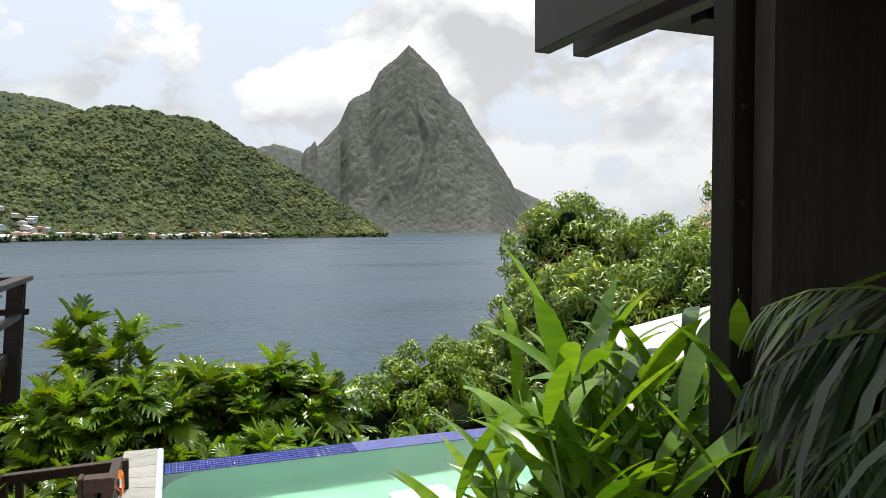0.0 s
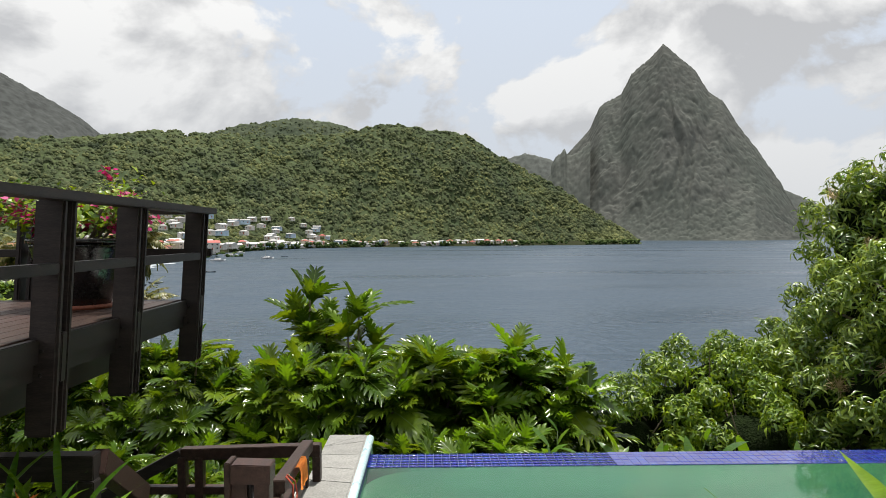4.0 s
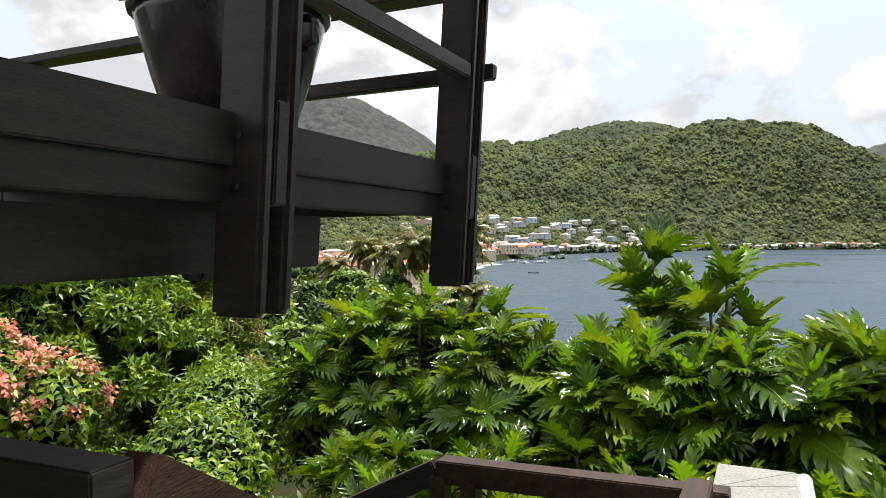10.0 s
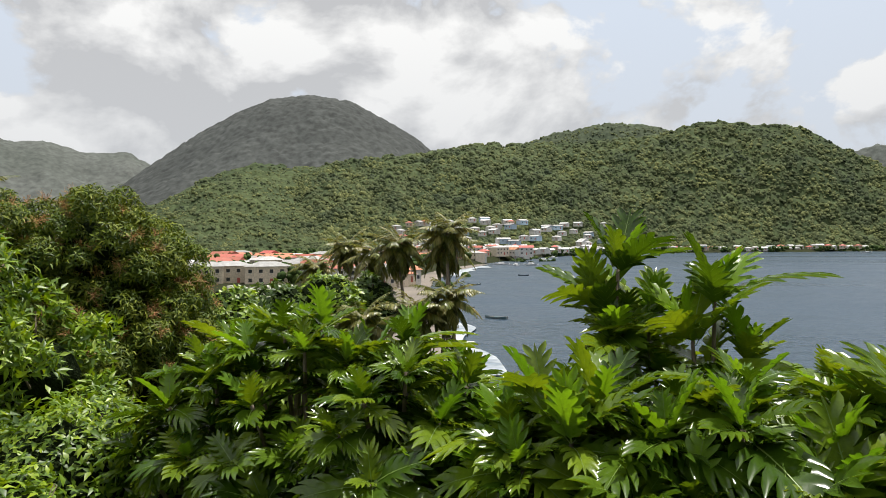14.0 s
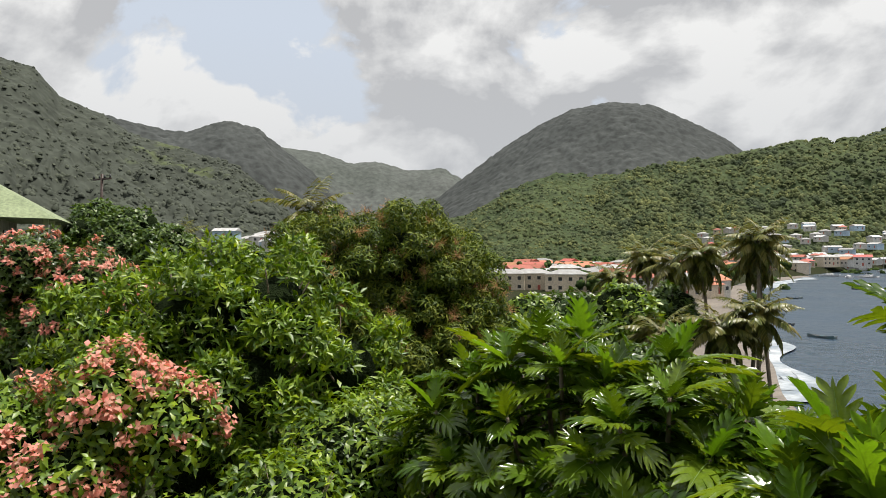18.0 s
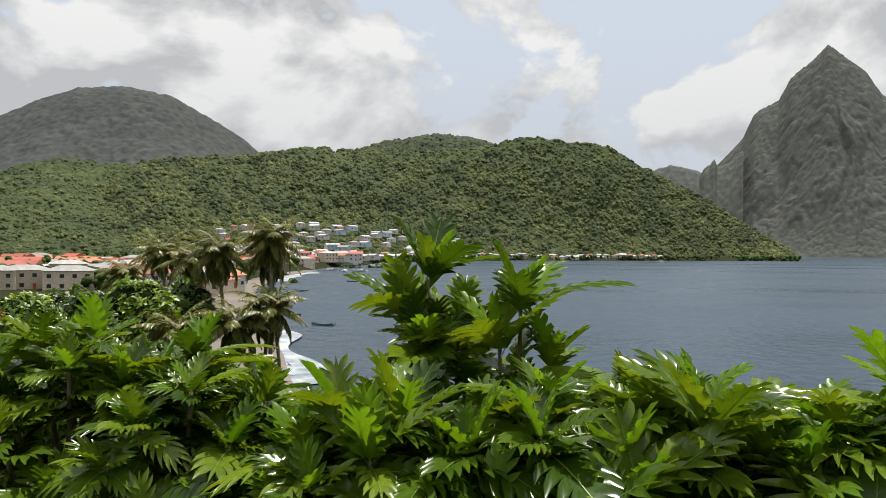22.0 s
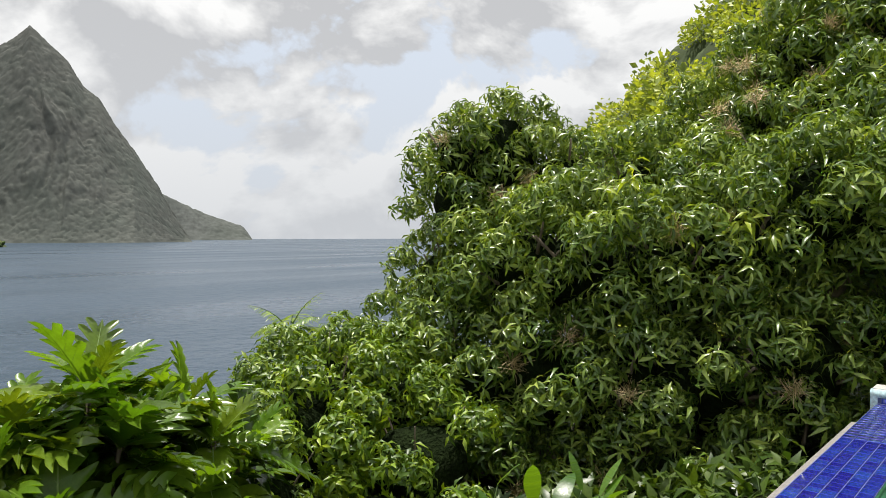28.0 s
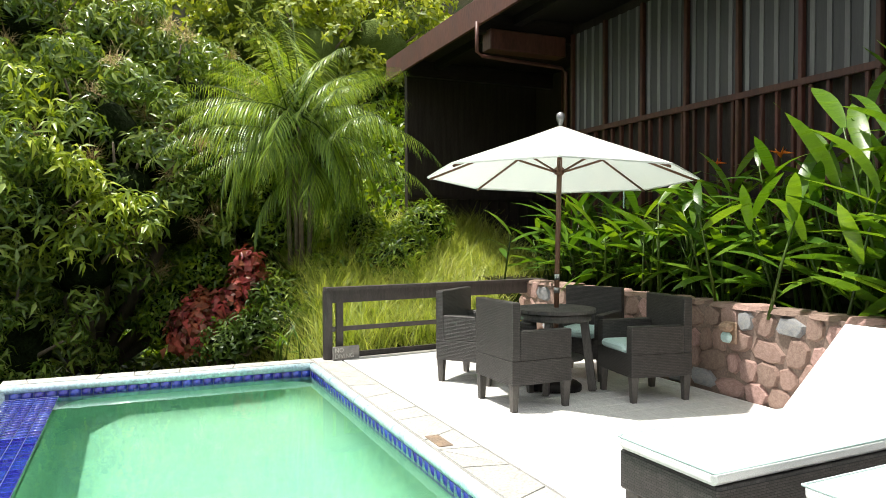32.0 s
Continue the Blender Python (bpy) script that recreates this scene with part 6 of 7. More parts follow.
for k in range(9):
    z1, z0 = -0.02 - k * 0.035, -0.055 - k * 0.035
    w = 0.05 + 0.10 * math.sin(min(1, (k + 1) / 7) * 1.9)
    bm = boxes((0.055, 0.063 + 0.004 * (k % 2), -w * 0.55 + k * 0.012, w * 0.55 + k * 0.012, z0 - 0.10, z1 - 0.10))
    bm.transform(Matrix.Rotation(radians(8), 4, "X"))
    part("stripe", bm, ("cloth_white", "cloth_red", "cloth_white", "cloth_grey")[k % 4], top_)
part("strap", tube([(0.0, -0.02, 0.035), (0.055, -0.03, -0.03), (0.062, -0.05, -0.12)], 0.008, 6), "cloth_red", top_, "thin red strap")
part("strap", tube([(0.0, 0.02, 0.035), (0.055, 0.06, -0.03), (0.062, 0.11, -0.16), (0.06, 0.08, -0.42), (0.06, 0.0, -0.5)], 0.007, 6), "cloth_red", top_, "thin red strap")

# bougainvillea pot on the balcony
pot = thing("bougainvillea_pot", (-2.17, -2.0, 1.735), "large black glazed pot of magenta bougainvillea on the balcony", "potted plant")
part("pot", lathe([(0.20, 0.0), (0.24, 0.03), (0.33, 0.30), (0.39, 0.52), (0.40, 0.57), (0.37, 0.57), (0.34, 0.50), (0.05, 0.48)], 28), "pot", pot)
part("rim", lathe([(0.375, 0.565), (0.42, 0.565), (0.425, 0.60), (0.38, 0.605)], 28), "pot", pot)
part("saucer", lathe([(0.24, 0.0), (0.27, 0.0), (0.28, 0.03), (0.25, 0.035)], 28), "terracotta", pot, "terracotta saucer")
for s in (-1, 1):
    part("handle", tube([(s * 0.36, 0, 0.40), (s * 0.43, 0, 0.42), (s * 0.43, 0, 0.50), (s * 0.39, 0, 0.52)], 0.018, 8), "pot", pot)
rb = random.Random(21)
pts = []
for k in range(26):
    a, l = rb.uniform(0, 6.28), rb.uniform(0.35, 0.95)
    d = Vector((math.cos(a) * 0.75, math.sin(a) * 0.75, rb.uniform(0.25, 1.0))).normalized()
    p0, p1 = Vector((0.1 * math.cos(a), 0.1 * math.sin(a), 0.5)), Vector((0, 0, 0.55)) + d * l
    mid = (p0 + p1) / 2 + Vector((0, 0, 0.12))
    part("stem", tube([tuple(p0), tuple(mid), tuple(p1)], [0.012, 0.008, 0.004], 5), "bark", pot)
    for q in range(14):
        t = 0.3 + 0.7 * q / 13
        base = p0.lerp(mid, t * 2) if t < 0.5 else mid.lerp(p1, t * 2 - 1)
        pts.append((base + Vector((rb.gauss(0, .06), rb.gauss(0, .06), rb.gauss(0, .05))), (d + Vector((rb.gauss(0, .5), rb.gauss(0, .5), .3))).normalized()))
part("foliage", scatter("foliage", simple_leaf(1.0, 0.6), leaf_cluster_mats(pts, 4, 0.075, 40, -20, rb, 0.03), "leaf_bush"), None, pot)
part("blossom", scatter("blossom", simple_leaf(1.0, 0.8), leaf_cluster_mats([q for q in pts if rb.random() < 0.13], 9, 0.07, 60, -20, rb, 0.03), "petal_magenta"), None, pot, "magenta bracts")
pot.scale = (0.93, 0.93, 0.93)


# ---- long-leaved plants ----


def blade(length, width, bend, n=7):
    """A long arching leaf with a folded midrib along +Y."""
    v, f = [], []
    for i in range(n + 1):
        s = i / n
        w = width / 2 * (math.sin(min(1, s * 1.12 + 0.05) * math.pi) ** 0.65 if i < n else 0.02)
        y, z = length * s * (1 - 0.25 * bend * s), -length * bend * s * s * 0.6
        v += [(-w, y, z + 0.18 * w), (0, y, z), (w, y, z + 0.18 * w)]
    for i in range(n):
        a = i * 3
        f += [(a, a + 1, a + 4, a + 3), (a + 1, a + 2, a + 5, a + 4)]
    return v, f


HELI = []
for bend, wid in ((0.25, 0.15), (0.6, 0.13), (1.0, 0.16), (0.4, 0.19)):
    me = mesh_from("blade", *blade(1.0, wid, bend), True)
    me.materials.append(M["leaf_heli"])
    HELI.append(me)


def heliconia(x, y, z, height, stems, size, seed, label, flowers=0, name="heliconia", spread=0.25, group="", joined=False, width=1.0, category="plant", tilt=14):
    r = random.Random(seed)
    p = thing(name, (x, y, z), label, category, group)
    mats = []
    for k in range(stems):
        a = r.uniform(0, 6.28)
        base = Vector((r.gauss(0, spread), r.gauss(0, spread), 0))
        top = base + Vector((math.cos(a) * 0.22 * height, math.sin(a) * 0.22 * height, height * r.uniform(0.6, 1.0)))
        part("stem", tube([tuple(base), tuple((base + top) / 2 + Vector((0, 0, 0.05))), tuple(top)], [0.016, 0.013, 0.007], 5), "leaf_dark", p)
        n = r.randint(3, 5)
        for j in range(n):
            t = 0.35 + 0.65 * j / (n - 1)
            q = base.lerp(top, t)
            ang = a + j * 2.6 + r.uniform(-0.4, 0.4)
            el = radians(tilt + 46 * t + r.uniform(-14, 14))
            way = Vector((math.cos(ang) * math.cos(el), math.sin(ang) * math.cos(el), math.sin(el)))
            m = frame_to(way, (0, 0, 1), q, size * r.uniform(0.75, 1.15), r.uniform(-0.5, 0.5))
            m = m @ Matrix.Diagonal((width, 1, 1, 1))
            if joined:
                mats.append(np.array(m))
            else:
                ob = new("leaf", r.choice(HELI))
                ob.parent = p
                ob.matrix_basis = m
    if mats:
        part("leaves", scatter("leaves", blade(1.0, 0.14, 0.5, 5), mats, "leaf_heli"), None, p)
    for k in range(flowers):
        fx = Vector((r.gauss(0, spread * 1.3), r.gauss(0, spread * 1.3), height * r.uniform(0.85, 1.15)))
        stalk = tube([(fx.x * 0.5, fx.y * 0.5, 0.1), tuple(fx)], [0.007, 0.005], 5)
        fl = part("flower_stalk", stalk, "leaf_dark", p)
        bm = bmesh.new()
        for j in range(5):
            a = j * 2.5
            d = Vector((math.cos(a) * 0.6, math.sin(a) * 0.6, 0.8 - 0.22 * j)).normalized()
            q = fx + Vector((0, 0, 0.012 * j))
            tube([tuple(q), tuple(q + d * 0.05), tuple(q + d * 0.115)], [0.009, 0.012, 0.001], 5, bm)
        part("flower_head", bm, "petal_orange", fl, "orange flower head")
    return p


HL = "green heliconia clump with long arching leaves"
rh = random.Random(8)
k = 0
x = 3.75
while x < 8.6:
    for y in (-6.42, -6.88):
        heliconia(x + rh.uniform(-0.15, 0.15), y + rh.uniform(-0.08, 0.08), 0.70, (1.15 if y > -6.5 else 1.45) * (0.75 + 0.15 * (x < 6)) * rh.uniform(0.85, 1.15), 7, 0.72, 100 + k,
                  HL + " behind the stone wall", 1 if k % 4 == 1 and x < 6 else 0, group="heliconias in the planting bed", joined=x > 6.2, width=0.95, tilt=0)
        k += 1
    x += 0.46
# clump beside the upper steps
for i, (bx, by, hh, n) in enumerate(((2.2, -6.65, 1.55, 10), (2.5, -6.35, 1.8, 12), (2.7, -6.75, 2.15, 14), (3.0, -6.4, 2.2, 14), (3.3, -6.7, 2.2, 13), (3.45, -6.3, 2.1, 12), (2.62, -7.12, 2.15, 15), (2.74, -6.95, 2.4, 15))):
    heliconia(bx, by, 0.10, hh, n, 1.0, 77 + i, "large heliconia clump with broad glossy leaves by the steps", 0, spread=0.15, width=0.85, group="heliconias by the steps")
# narrow-leaved plants with orange flowers at the stair rail
heliconia(-1.48, -3.78, 0.0, 0.55, 9, 0.7, 31, "narrow-leaved plant with orange flowers beside the stair rail", 1, spread=0.14, width=0.6, name="flowering_plant")
heliconia(-1.78, -3.6, 0.0, 0.7, 7, 0.65, 32, "narrow-leaved plant with orange flowers beside the stair rail", 1, spread=0.14, width=0.6, name="flowering_plant")
# broad banana-like leaves below the overflow edge
for i, (bx, by, bz) in enumerate(((3.5, 1.9, -1.7), (4.5, 2.2, -1.7), (5.6, 2.0, -1.8), (2.5, 2.4, -1.7))):
    heliconia(bx, by, bz, 1.05, 5, 0.55, 60 + i, "broad-leaved banana-like plant below the pool edge", 0, name="banana_plant", spread=0.15, width=1.4, group="banana plants below the pool")


# ---- palms ----


def frond_mats(base, way, length, arch, leaflets, size, r, droop=0.5):
    """Leaflet placings along an arching rachis; also the rachis points."""
    way = Vector(way).normalized()
    flat = Vector((way.x, way.y, 0))
    flat = flat.normalized() if flat.length > 1e-3 else Vector((1, 0, 0))
    el = math.asin(max(-1, min(1, way.z)))
    pts, p, seg = [Vector(base)], Vector(base), length / 10
    for i in range(10):
        e = el - arch * (i + 1) / 10
        p = p + (flat * math.cos(e) + Vector((0, 0, 1)) * math.sin(e)) * seg
        pts.append(p.copy())
    mats = []
    for k in range(leaflets):
        t = 0.14 + 0.86 * (k // 2) / (leaflets / 2)
        i = min(9, int(t * 10))
        q = pts[i].lerp(pts[i + 1], t * 10 - i)
        d = (pts[i + 1] - pts[i]).normalized()
        up = Vector((0, 0, 1))
        lat = d.cross(up).normalized() * (1 if k % 2 else -1)
        w = (lat * 1.0 + d * (0.55 + 0.5 * t) + Vector((0, 0, -droop + r.uniform(-0.2, 0.2)))).normalized()
        s = size * (math.sin(min(1.0, 0.25 + t * 0.85) * math.pi) * 0.75 + 0.3) * r.uniform(0.85, 1.1)
        mats.append(np.array(frame_to(w, up, q, s, r.uniform(-0.4, 0.4))))
    return mats, pts


LEAFLET = ([(-0.016, 0, 0), (0.016, 0, 0), (0.028, 0.4, 0.0), (-0.028, 0.4, 0.0), (0.02, 0.75, -0.10), (-0.02, 0.75, -0.10), (0, 1.0, -0.26)], [(0, 1, 2, 3), (3, 2, 4, 5), (5, 4, 6)])


def palm(name, x, y, z0, trunk_h, fronds, length, leaflets, size, mat, label, seed, lean=0.0, el=(75, -35), arch=(0.9, 1.5), droop=0.5, r0=0.14, nuts=0, thin=1.0, stems=1, category="palm tree", group="", broad=1.3):
    r = random.Random(seed)
    p = thing(name, (x, y, z0), label, category, group)
    mats, ribs = [], bmesh.new()
    for s in range(stems):
        off = Vector((0, 0, 0)) if stems == 1 else Vector((r.gauss(0, 0.16), r.gauss(0, 0.16), 0))
        h = trunk_h * (1 if stems == 1 else r.uniform(0.55, 1.0))
        la = r.uniform(0, 6.28)
        top = off + Vector((math.cos(la) * lean * h, math.sin(la) * lean * h, h))
        part("trunk", tube([tuple(off), tuple(off.lerp(top, 0.4) + Vector((0, 0, 0)) - Vector((math.cos(la), math.sin(la), 0)) * lean * h * 0.12), tuple(top)], [r0 * 1.25, r0, r0 * 0.75], 8), "bark", p)
        n = fronds // stems
        for k in range(n):
            t = (k + 0.5) / n
            a = k * 2.4 + r.uniform(-0.2, 0.2)
            e = radians(el[0] + (el[1] - el[0]) * t + r.uniform(-8, 8))
            m, pts = frond_mats(top, (math.cos(a) * math.cos(e), math.sin(a) * math.cos(e), math.sin(e)), length * r.uniform(0.85, 1.1), arch[0] + (arch[1] - arch[0]) * t, leaflets, size, r, droop)
            mats += m
            tube([tuple(q) for q in pts[::2]], [0.03 * thin, 0.024 * thin, 0.018 * thin, 0.014 * thin, 0.009 * thin, 0.004 * thin], 4, ribs)
        for k in range(nuts):
            a = k * 1.3
            bm = bmesh.new()
            bmesh.ops.create_icosphere(bm, subdivisions=1, radius=0.16, matrix=Matrix.Translation(top + Vector((0.3 * math.cos(a), 0.3 * math.sin(a), -0.25))))
            part("coconut", bm, "panicle", p, "", True)
    part("frond_ribs", ribs, "leaf_dark", p)
    m = np.array(mats)
    m[:, :3, 0] *= broad
    part("fronds", scatter("fronds", LEAFLET, m, mat), None, p)
    return p


palm("feather_palm", 11.2, -3.45, 0.9, 2.4, 84, 2.25, 84, 0.50, "leaf_palm", "clumping feather palm with fine bright green fronds", 5, lean=0.10, el=(86, -28), arch=(0.8, 1.9), droop=0.95, r0=0.035, thin=0.5, stems=6, broad=0.66)
# fan palm at the start, close to the walker, shade put into its leaf colour
fan = thing("fan_palm", (2.05, -9.29, 1.45), "palm with long folded fronds by the upper terrace, leaves darkened for shade", "palm")
part("stem", tube([(0, 0, 0), (0.02, 0, 0.6), (0.0, 0.02, 1.35)], [0.05, 0.045, 0.035], 8), "bark", fan)
rf = random.Random(3)
for k in range(7):
    a = radians(120 + k * 31 + rf.uniform(-8, 8))
    e = radians((62, 48, 35, 55, 22, 40, 12)[k])
    m, pts = frond_mats((0, 0, 1.3), (math.cos(a) * math.cos(e), math.sin(a) * math.cos(e), math.sin(e)), 0.75, 1.6, 50, 0.6, rf, 0.9)
    fr = part("frond", scatter("frond", LEAFLET, m, "leaf_fan_shaded"), None, fan)
    part("frond_rib", tube([tuple(q) for q in pts[::2]], [0.012, 0.01, 0.008, 0.006, 0.004, 0.002], 5), "leaf_dark", fr)

# copperleaf by the pool's far end
bush("copperleaf", (11.3, -2.2, -1.35), [(11.35, -2.0, -0.1, 0.5), (11.6, -2.1, 0.1, 0.4), (11.3, -2.5, 0.25, 0.32), (11.25, -2.72, 0.62, 0.28), (11.25, -2.72, 0.95, 0.22)], simple_leaf(1.0, 0.62, 0.5), "leaf_red", 44, 7, 0.165,
     "red copperleaf shrub with broad coppery leaves", "shrub", (30, -40), 0.03, shrink=0.5)
bush("fern_bush", (10.5, -4.6, 0.3), [(10.4, -4.7, 0.9, 0.5), (10.7, -3.9, 0.7, 0.45), (10.9, -5.2, 1.1, 0.5), (10.6, -3.2, 0.45, 0.4), (9.9, -3.6, 0.25, 0.35), (11.6, -4.6, 1.4, 0.5), (11.4, -5.8, 1.5, 0.5)], simple_leaf(1.0, 0.22, 0.3), "leaf_bush", 30, 9, 0.16, "feathery light green shrub under the palm", "shrub", (45, -30), 0.03)
bush("fern_bush", (12.2, -3.1, -0.2), [(12.0, -3.0, 0.6, 0.6), (12.4, -3.5, 0.9, 0.6), (11.9, -3.4, 1.4, 0.5), (12.3, -2.2, 0.8, 0.6), (12.6, -2.6, 1.8, 0.65), (12.2, -1.7, 0.1, 0.6), (12.9, -3.2, 2.4, 0.6)], simple_leaf(1.0, 0.3, 0.3), "leaf_bush", 30, 10, 0.15, "feathery light green shrub behind the copperleaf", "shrub", (40, -30), 0.03)
for i, (gx, gy, gz) in enumerate(((10.4, -2.9, -0.1), (10.0, -3.3, 0.0), (9.3, -3.0, -0.3))):
    heliconia(gx, gy, gz, 0.35, 6, 0.45, 90 + i, "yellow-green strappy plant at the foot of the slope", 0, name="strappy_plant", spread=0.15, width=0.45, joined=True)

bush("dark_shrub", (10.6, -2.6, -0.4), [(10.5, -2.75, 0.0, 0.34), (10.3, -3.1, 0.1, 0.3), (10.75, -2.3, -0.25, 0.36), (10.9, -3.0, 0.4, 0.32)], simple_leaf(1.0, 0.35, 0.3), "leaf_dark", 40, 8, 0.13, "low dark green shrub at the foot of the slope", "shrub", (50, -20), 0.02)
# tall grass on the slope
rg = np.random.default_rng(9)
n = 30000
gx, gy = rg.uniform(8.05, 13.0, n), rg.uniform(-7.6, -2.6, n)
keep = (gx - 8.05) + (gy + 2.6) * 0.0 + (-2.6 - gy) * 0.45 > 0.25
gx, gy = gx[keep], gy[keep]
gz = ground_height(gx, gy)
ga, gs, gl = rg.uniform(0, 6.28, len(gx)), rg.uniform(0.3, 0.8, len(gx)), rg.uniform(0.15, 0.9, len(gx))
mats = []
for a, s, l, px, py, pz in zip(ga, gs, gl, gx, gy, gz):
    mats.append(np.array(frame_to((math.cos(a) * l, math.sin(a) * l, 1.0), (math.cos(a), math.sin(a), 0.2), (px, py, pz - 0.03), s)))
GRASS = ([(-0.010, 0, 0), (0.010, 0, 0), (0.009, 0.5, 0.08), (-0.009, 0.5, 0.08), (0, 0.95, 0.42)], [(0, 1, 2, 3), (3, 2, 4)])
tagged(part("tall_grass", scatter("tall_grass", GRASS, mats, "grass"), None), "tall yellow-green grass on the slope beside the deck", "grass", "", "stuff")

# ---- garden to the left ----
BUSH_LEAF = simple_leaf(1.0, 0.4, 0.25)
WHORL_LEAF = simple_leaf(1.0, 0.30, 0.15)
bush("green_shrub", (-11.2, 4.0, -3.4), [(-11.0, 4.6, 0.3, 1.25), (-11.6, 3.4, 0.2, 1.25), (-12.6, 2.6, -0.1, 1.2), (-10.2, 5.4, -0.6, 1.2), (-10.6, 4.0, -0.9, 1.3), (-11.6, 2.6, -1.4, 1.3), (-9.6, 4.6, -1.7, 1.1), (-10.8, 3.2, -2.0, 1.2), (-12.9, 3.8, 0.2, 1.0)],
     WHORL_LEAF, "leaf_bush", 13, 11, 0.2, "dense bright green shrub with whorled pointed leaves", "shrub", (62, -8), 0.09, lumps=8)
PETAL = simple_leaf(1.0, 0.75, 0.3)
bush("mussaenda_bush", (-9.6, 1.0, -3.0), [(-10.1, 0.4, -0.9, 0.85), (-9.4, 1.5, -0.55, 0.85), (-8.9, 2.1, -0.8, 0.7), (-10.4, -0.4, -1.2, 0.8), (-9.3, 0.9, -1.4, 0.9)], BUSH_LEAF, "leaf_bush", 20, 9, 0.16,
     "shrub covered in salmon pink flower bracts", "shrub", (45, -30), 0.05, ("petal_pink", PETAL, 0.28, 26, 0.085, "salmon pink bracts"), "pink shrubs")
bush("mussaenda_bush", (-21.5, 4.0, -4.0), [(-22.2, 3.2, 0.9, 1.3), (-20.8, 4.4, 0.4, 1.3), (-19.8, 5.4, -0.2, 1.1), (-22.6, 2.2, 0.4, 1.3), (-21.2, 3.6, -0.8, 1.3)], BUSH_LEAF, "leaf_dark", 9, 9, 0.22,
     "tall shrub covered in salmon pink flower bracts", "shrub", (45, -30), 0.08, ("petal_pink", PETAL, 0.4, 22, 0.12, "salmon pink bracts"), "pink shrubs")
bush("garden_bush", (-12.5, -0.8, -2.8), [(-12.8, -0.9, -0.5, 0.9), (-13.6, -0.2, -0.4, 0.9), (-11.9, -1.4, -0.9, 0.8), (-14.6, -1.0, 0.0, 1.2)], BUSH_LEAF, "leaf_bush", 18, 9, 0.15, "rounded light green garden bush", "shrub", (50, -20), 0.05)
bush("garden_bush", (-7.4, 0.2, -2.6), [(-6.3, 2.2, -1.4, 0.9), (-7.3, 3.6, -1.3, 1.0), (-5.6, 1.0, -1.6, 0.8), (-7.0, 1.4, -1.7, 0.7), (-8.2, 4.8, -1.4, 1.0), (-4.8, -0.4, -1.8, 0.8), (-6.2, 4.6, -1.6, 0.9)], BUSH_LEAF, "leaf_bush", 22, 8, 0.13,
     "low light green bushes on the slope", "shrub", (50, -20), 0.04)
for i, (cx, cy, cz, cm, lab) in enumerate(((-7.5, 0.75, -1.5, "leaf_yellow", "yellow and orange croton in the garden"), (-7.3, 0.95, -1.62, "leaf_red", "dark red croton in the garden"), (-7.9, 0.1, -1.5, "leaf_bush", "yellow-green croton in the garden"))):
    bush("croton", (cx, cy, cz - 0.9), [(cx, cy, cz, 0.26), (cx + 0.1, cy + 0.12, cz - 0.15, 0.24)], lance_leaf(1.0, 0.24, 0.15), cm, 60, 8, 0.2, lab, "shrub", (70, 10), 0.02, shrink=0.4)
bush("mango_tree", (-27.5, 23.0, -8.0), [(-28.9, 17.4, 0.4, 2.9), (-26.8, 20.2, 0.9, 2.9), (-25.9, 22.3, -0.2, 2.5), (-29.5, 16.5, -1.8, 3.0), (-25.6, 23.1, -2.6, 2.3), (-26.0, 20.2, -2.5, 3.0), (-27.5, 18.0, -3.5, 3.0), (-25.6, 22.0, -4.2, 2.8)], MANGO_LEAF, "leaf_mango_shaded", 5.5, 11, 0.33,
     "broad mango tree with orange-tan blossom above the town", "tree", (35, -45), 0.22, ("panicle_orange", PANICLE, 0.05, 40, 0.36, "orange-tan flower panicles"), "mango trees", lumps=3.4)
palm("garden_palm", *az_place(-82.6, 25), -3.0, 3.6, 38, 3.2, 90, 0.8, "leaf_palm", "bushy garden palm with long arching fronds", 41, lean=0.15, el=(80, -20), arch=(0.8, 1.5), droop=0.6, r0=0.09, stems=3)
palm("coconut_palm", *az_place(-59.4, 62), -8.0, 13.0, 22, 5.0, 60, 1.0, "leaf_coco", "coconut palm rising behind the mango tree", 51, lean=0.06, nuts=4, group="coconut palms", broad=3.2)
palm("coconut_palm", *az_place(-68.5, 85), -6.0, 9.5, 14, 3.6, 44, 0.9, "leaf_coco", "small coconut palm beyond the garden", 52, lean=0.05, group="coconut palms", broad=3.2)
palm("coconut_palm", *az_place(-83.4, 46), -2.0, 15.0, 15, 4.2, 46, 0.95, "leaf_coco", "tall leaning coconut palm on the hillside", 53, lean=0.08, group="coconut palms", broad=3.2)
palm("coconut_palm", *az_place(36.6, 24), -7.0, 5.3, 15, 1.7, 44, 0.55, "leaf_palm", "small palm rising behind the young tree", 58, lean=0.05, group="coconut palms", broad=2.0, r0=0.08)
for i, (a, d, ztop) in enumerate(((-24.0, 62, 2.4), (-26.6, 64, 1.2), (-24.8, 58, -3.2), (-22.9, 66, 1.0), (-31.3, 80, 1.0), (-29.3, 70, 0.2), (-27.7, 56, -4.2), (-35.2, 88, -1.5), (-30.6, 58, -5.0), (-33.0, 66, -3.5))):
    x, y = az_place(a, d)
    z0 = float(ground_height(np.array(x), np.array(y)))
    palm("coconut_palm", x, y, z0, ztop - z0, 32, 3.6, 62, 0.95, "leaf_coco", "coconut palm with drooping olive fronds by the beach", 60 + i, lean=0.10, el=(70, -65), arch=(0.9, 1.3), r0=0.17, nuts=3, group="coconut palms", broad=3.2)
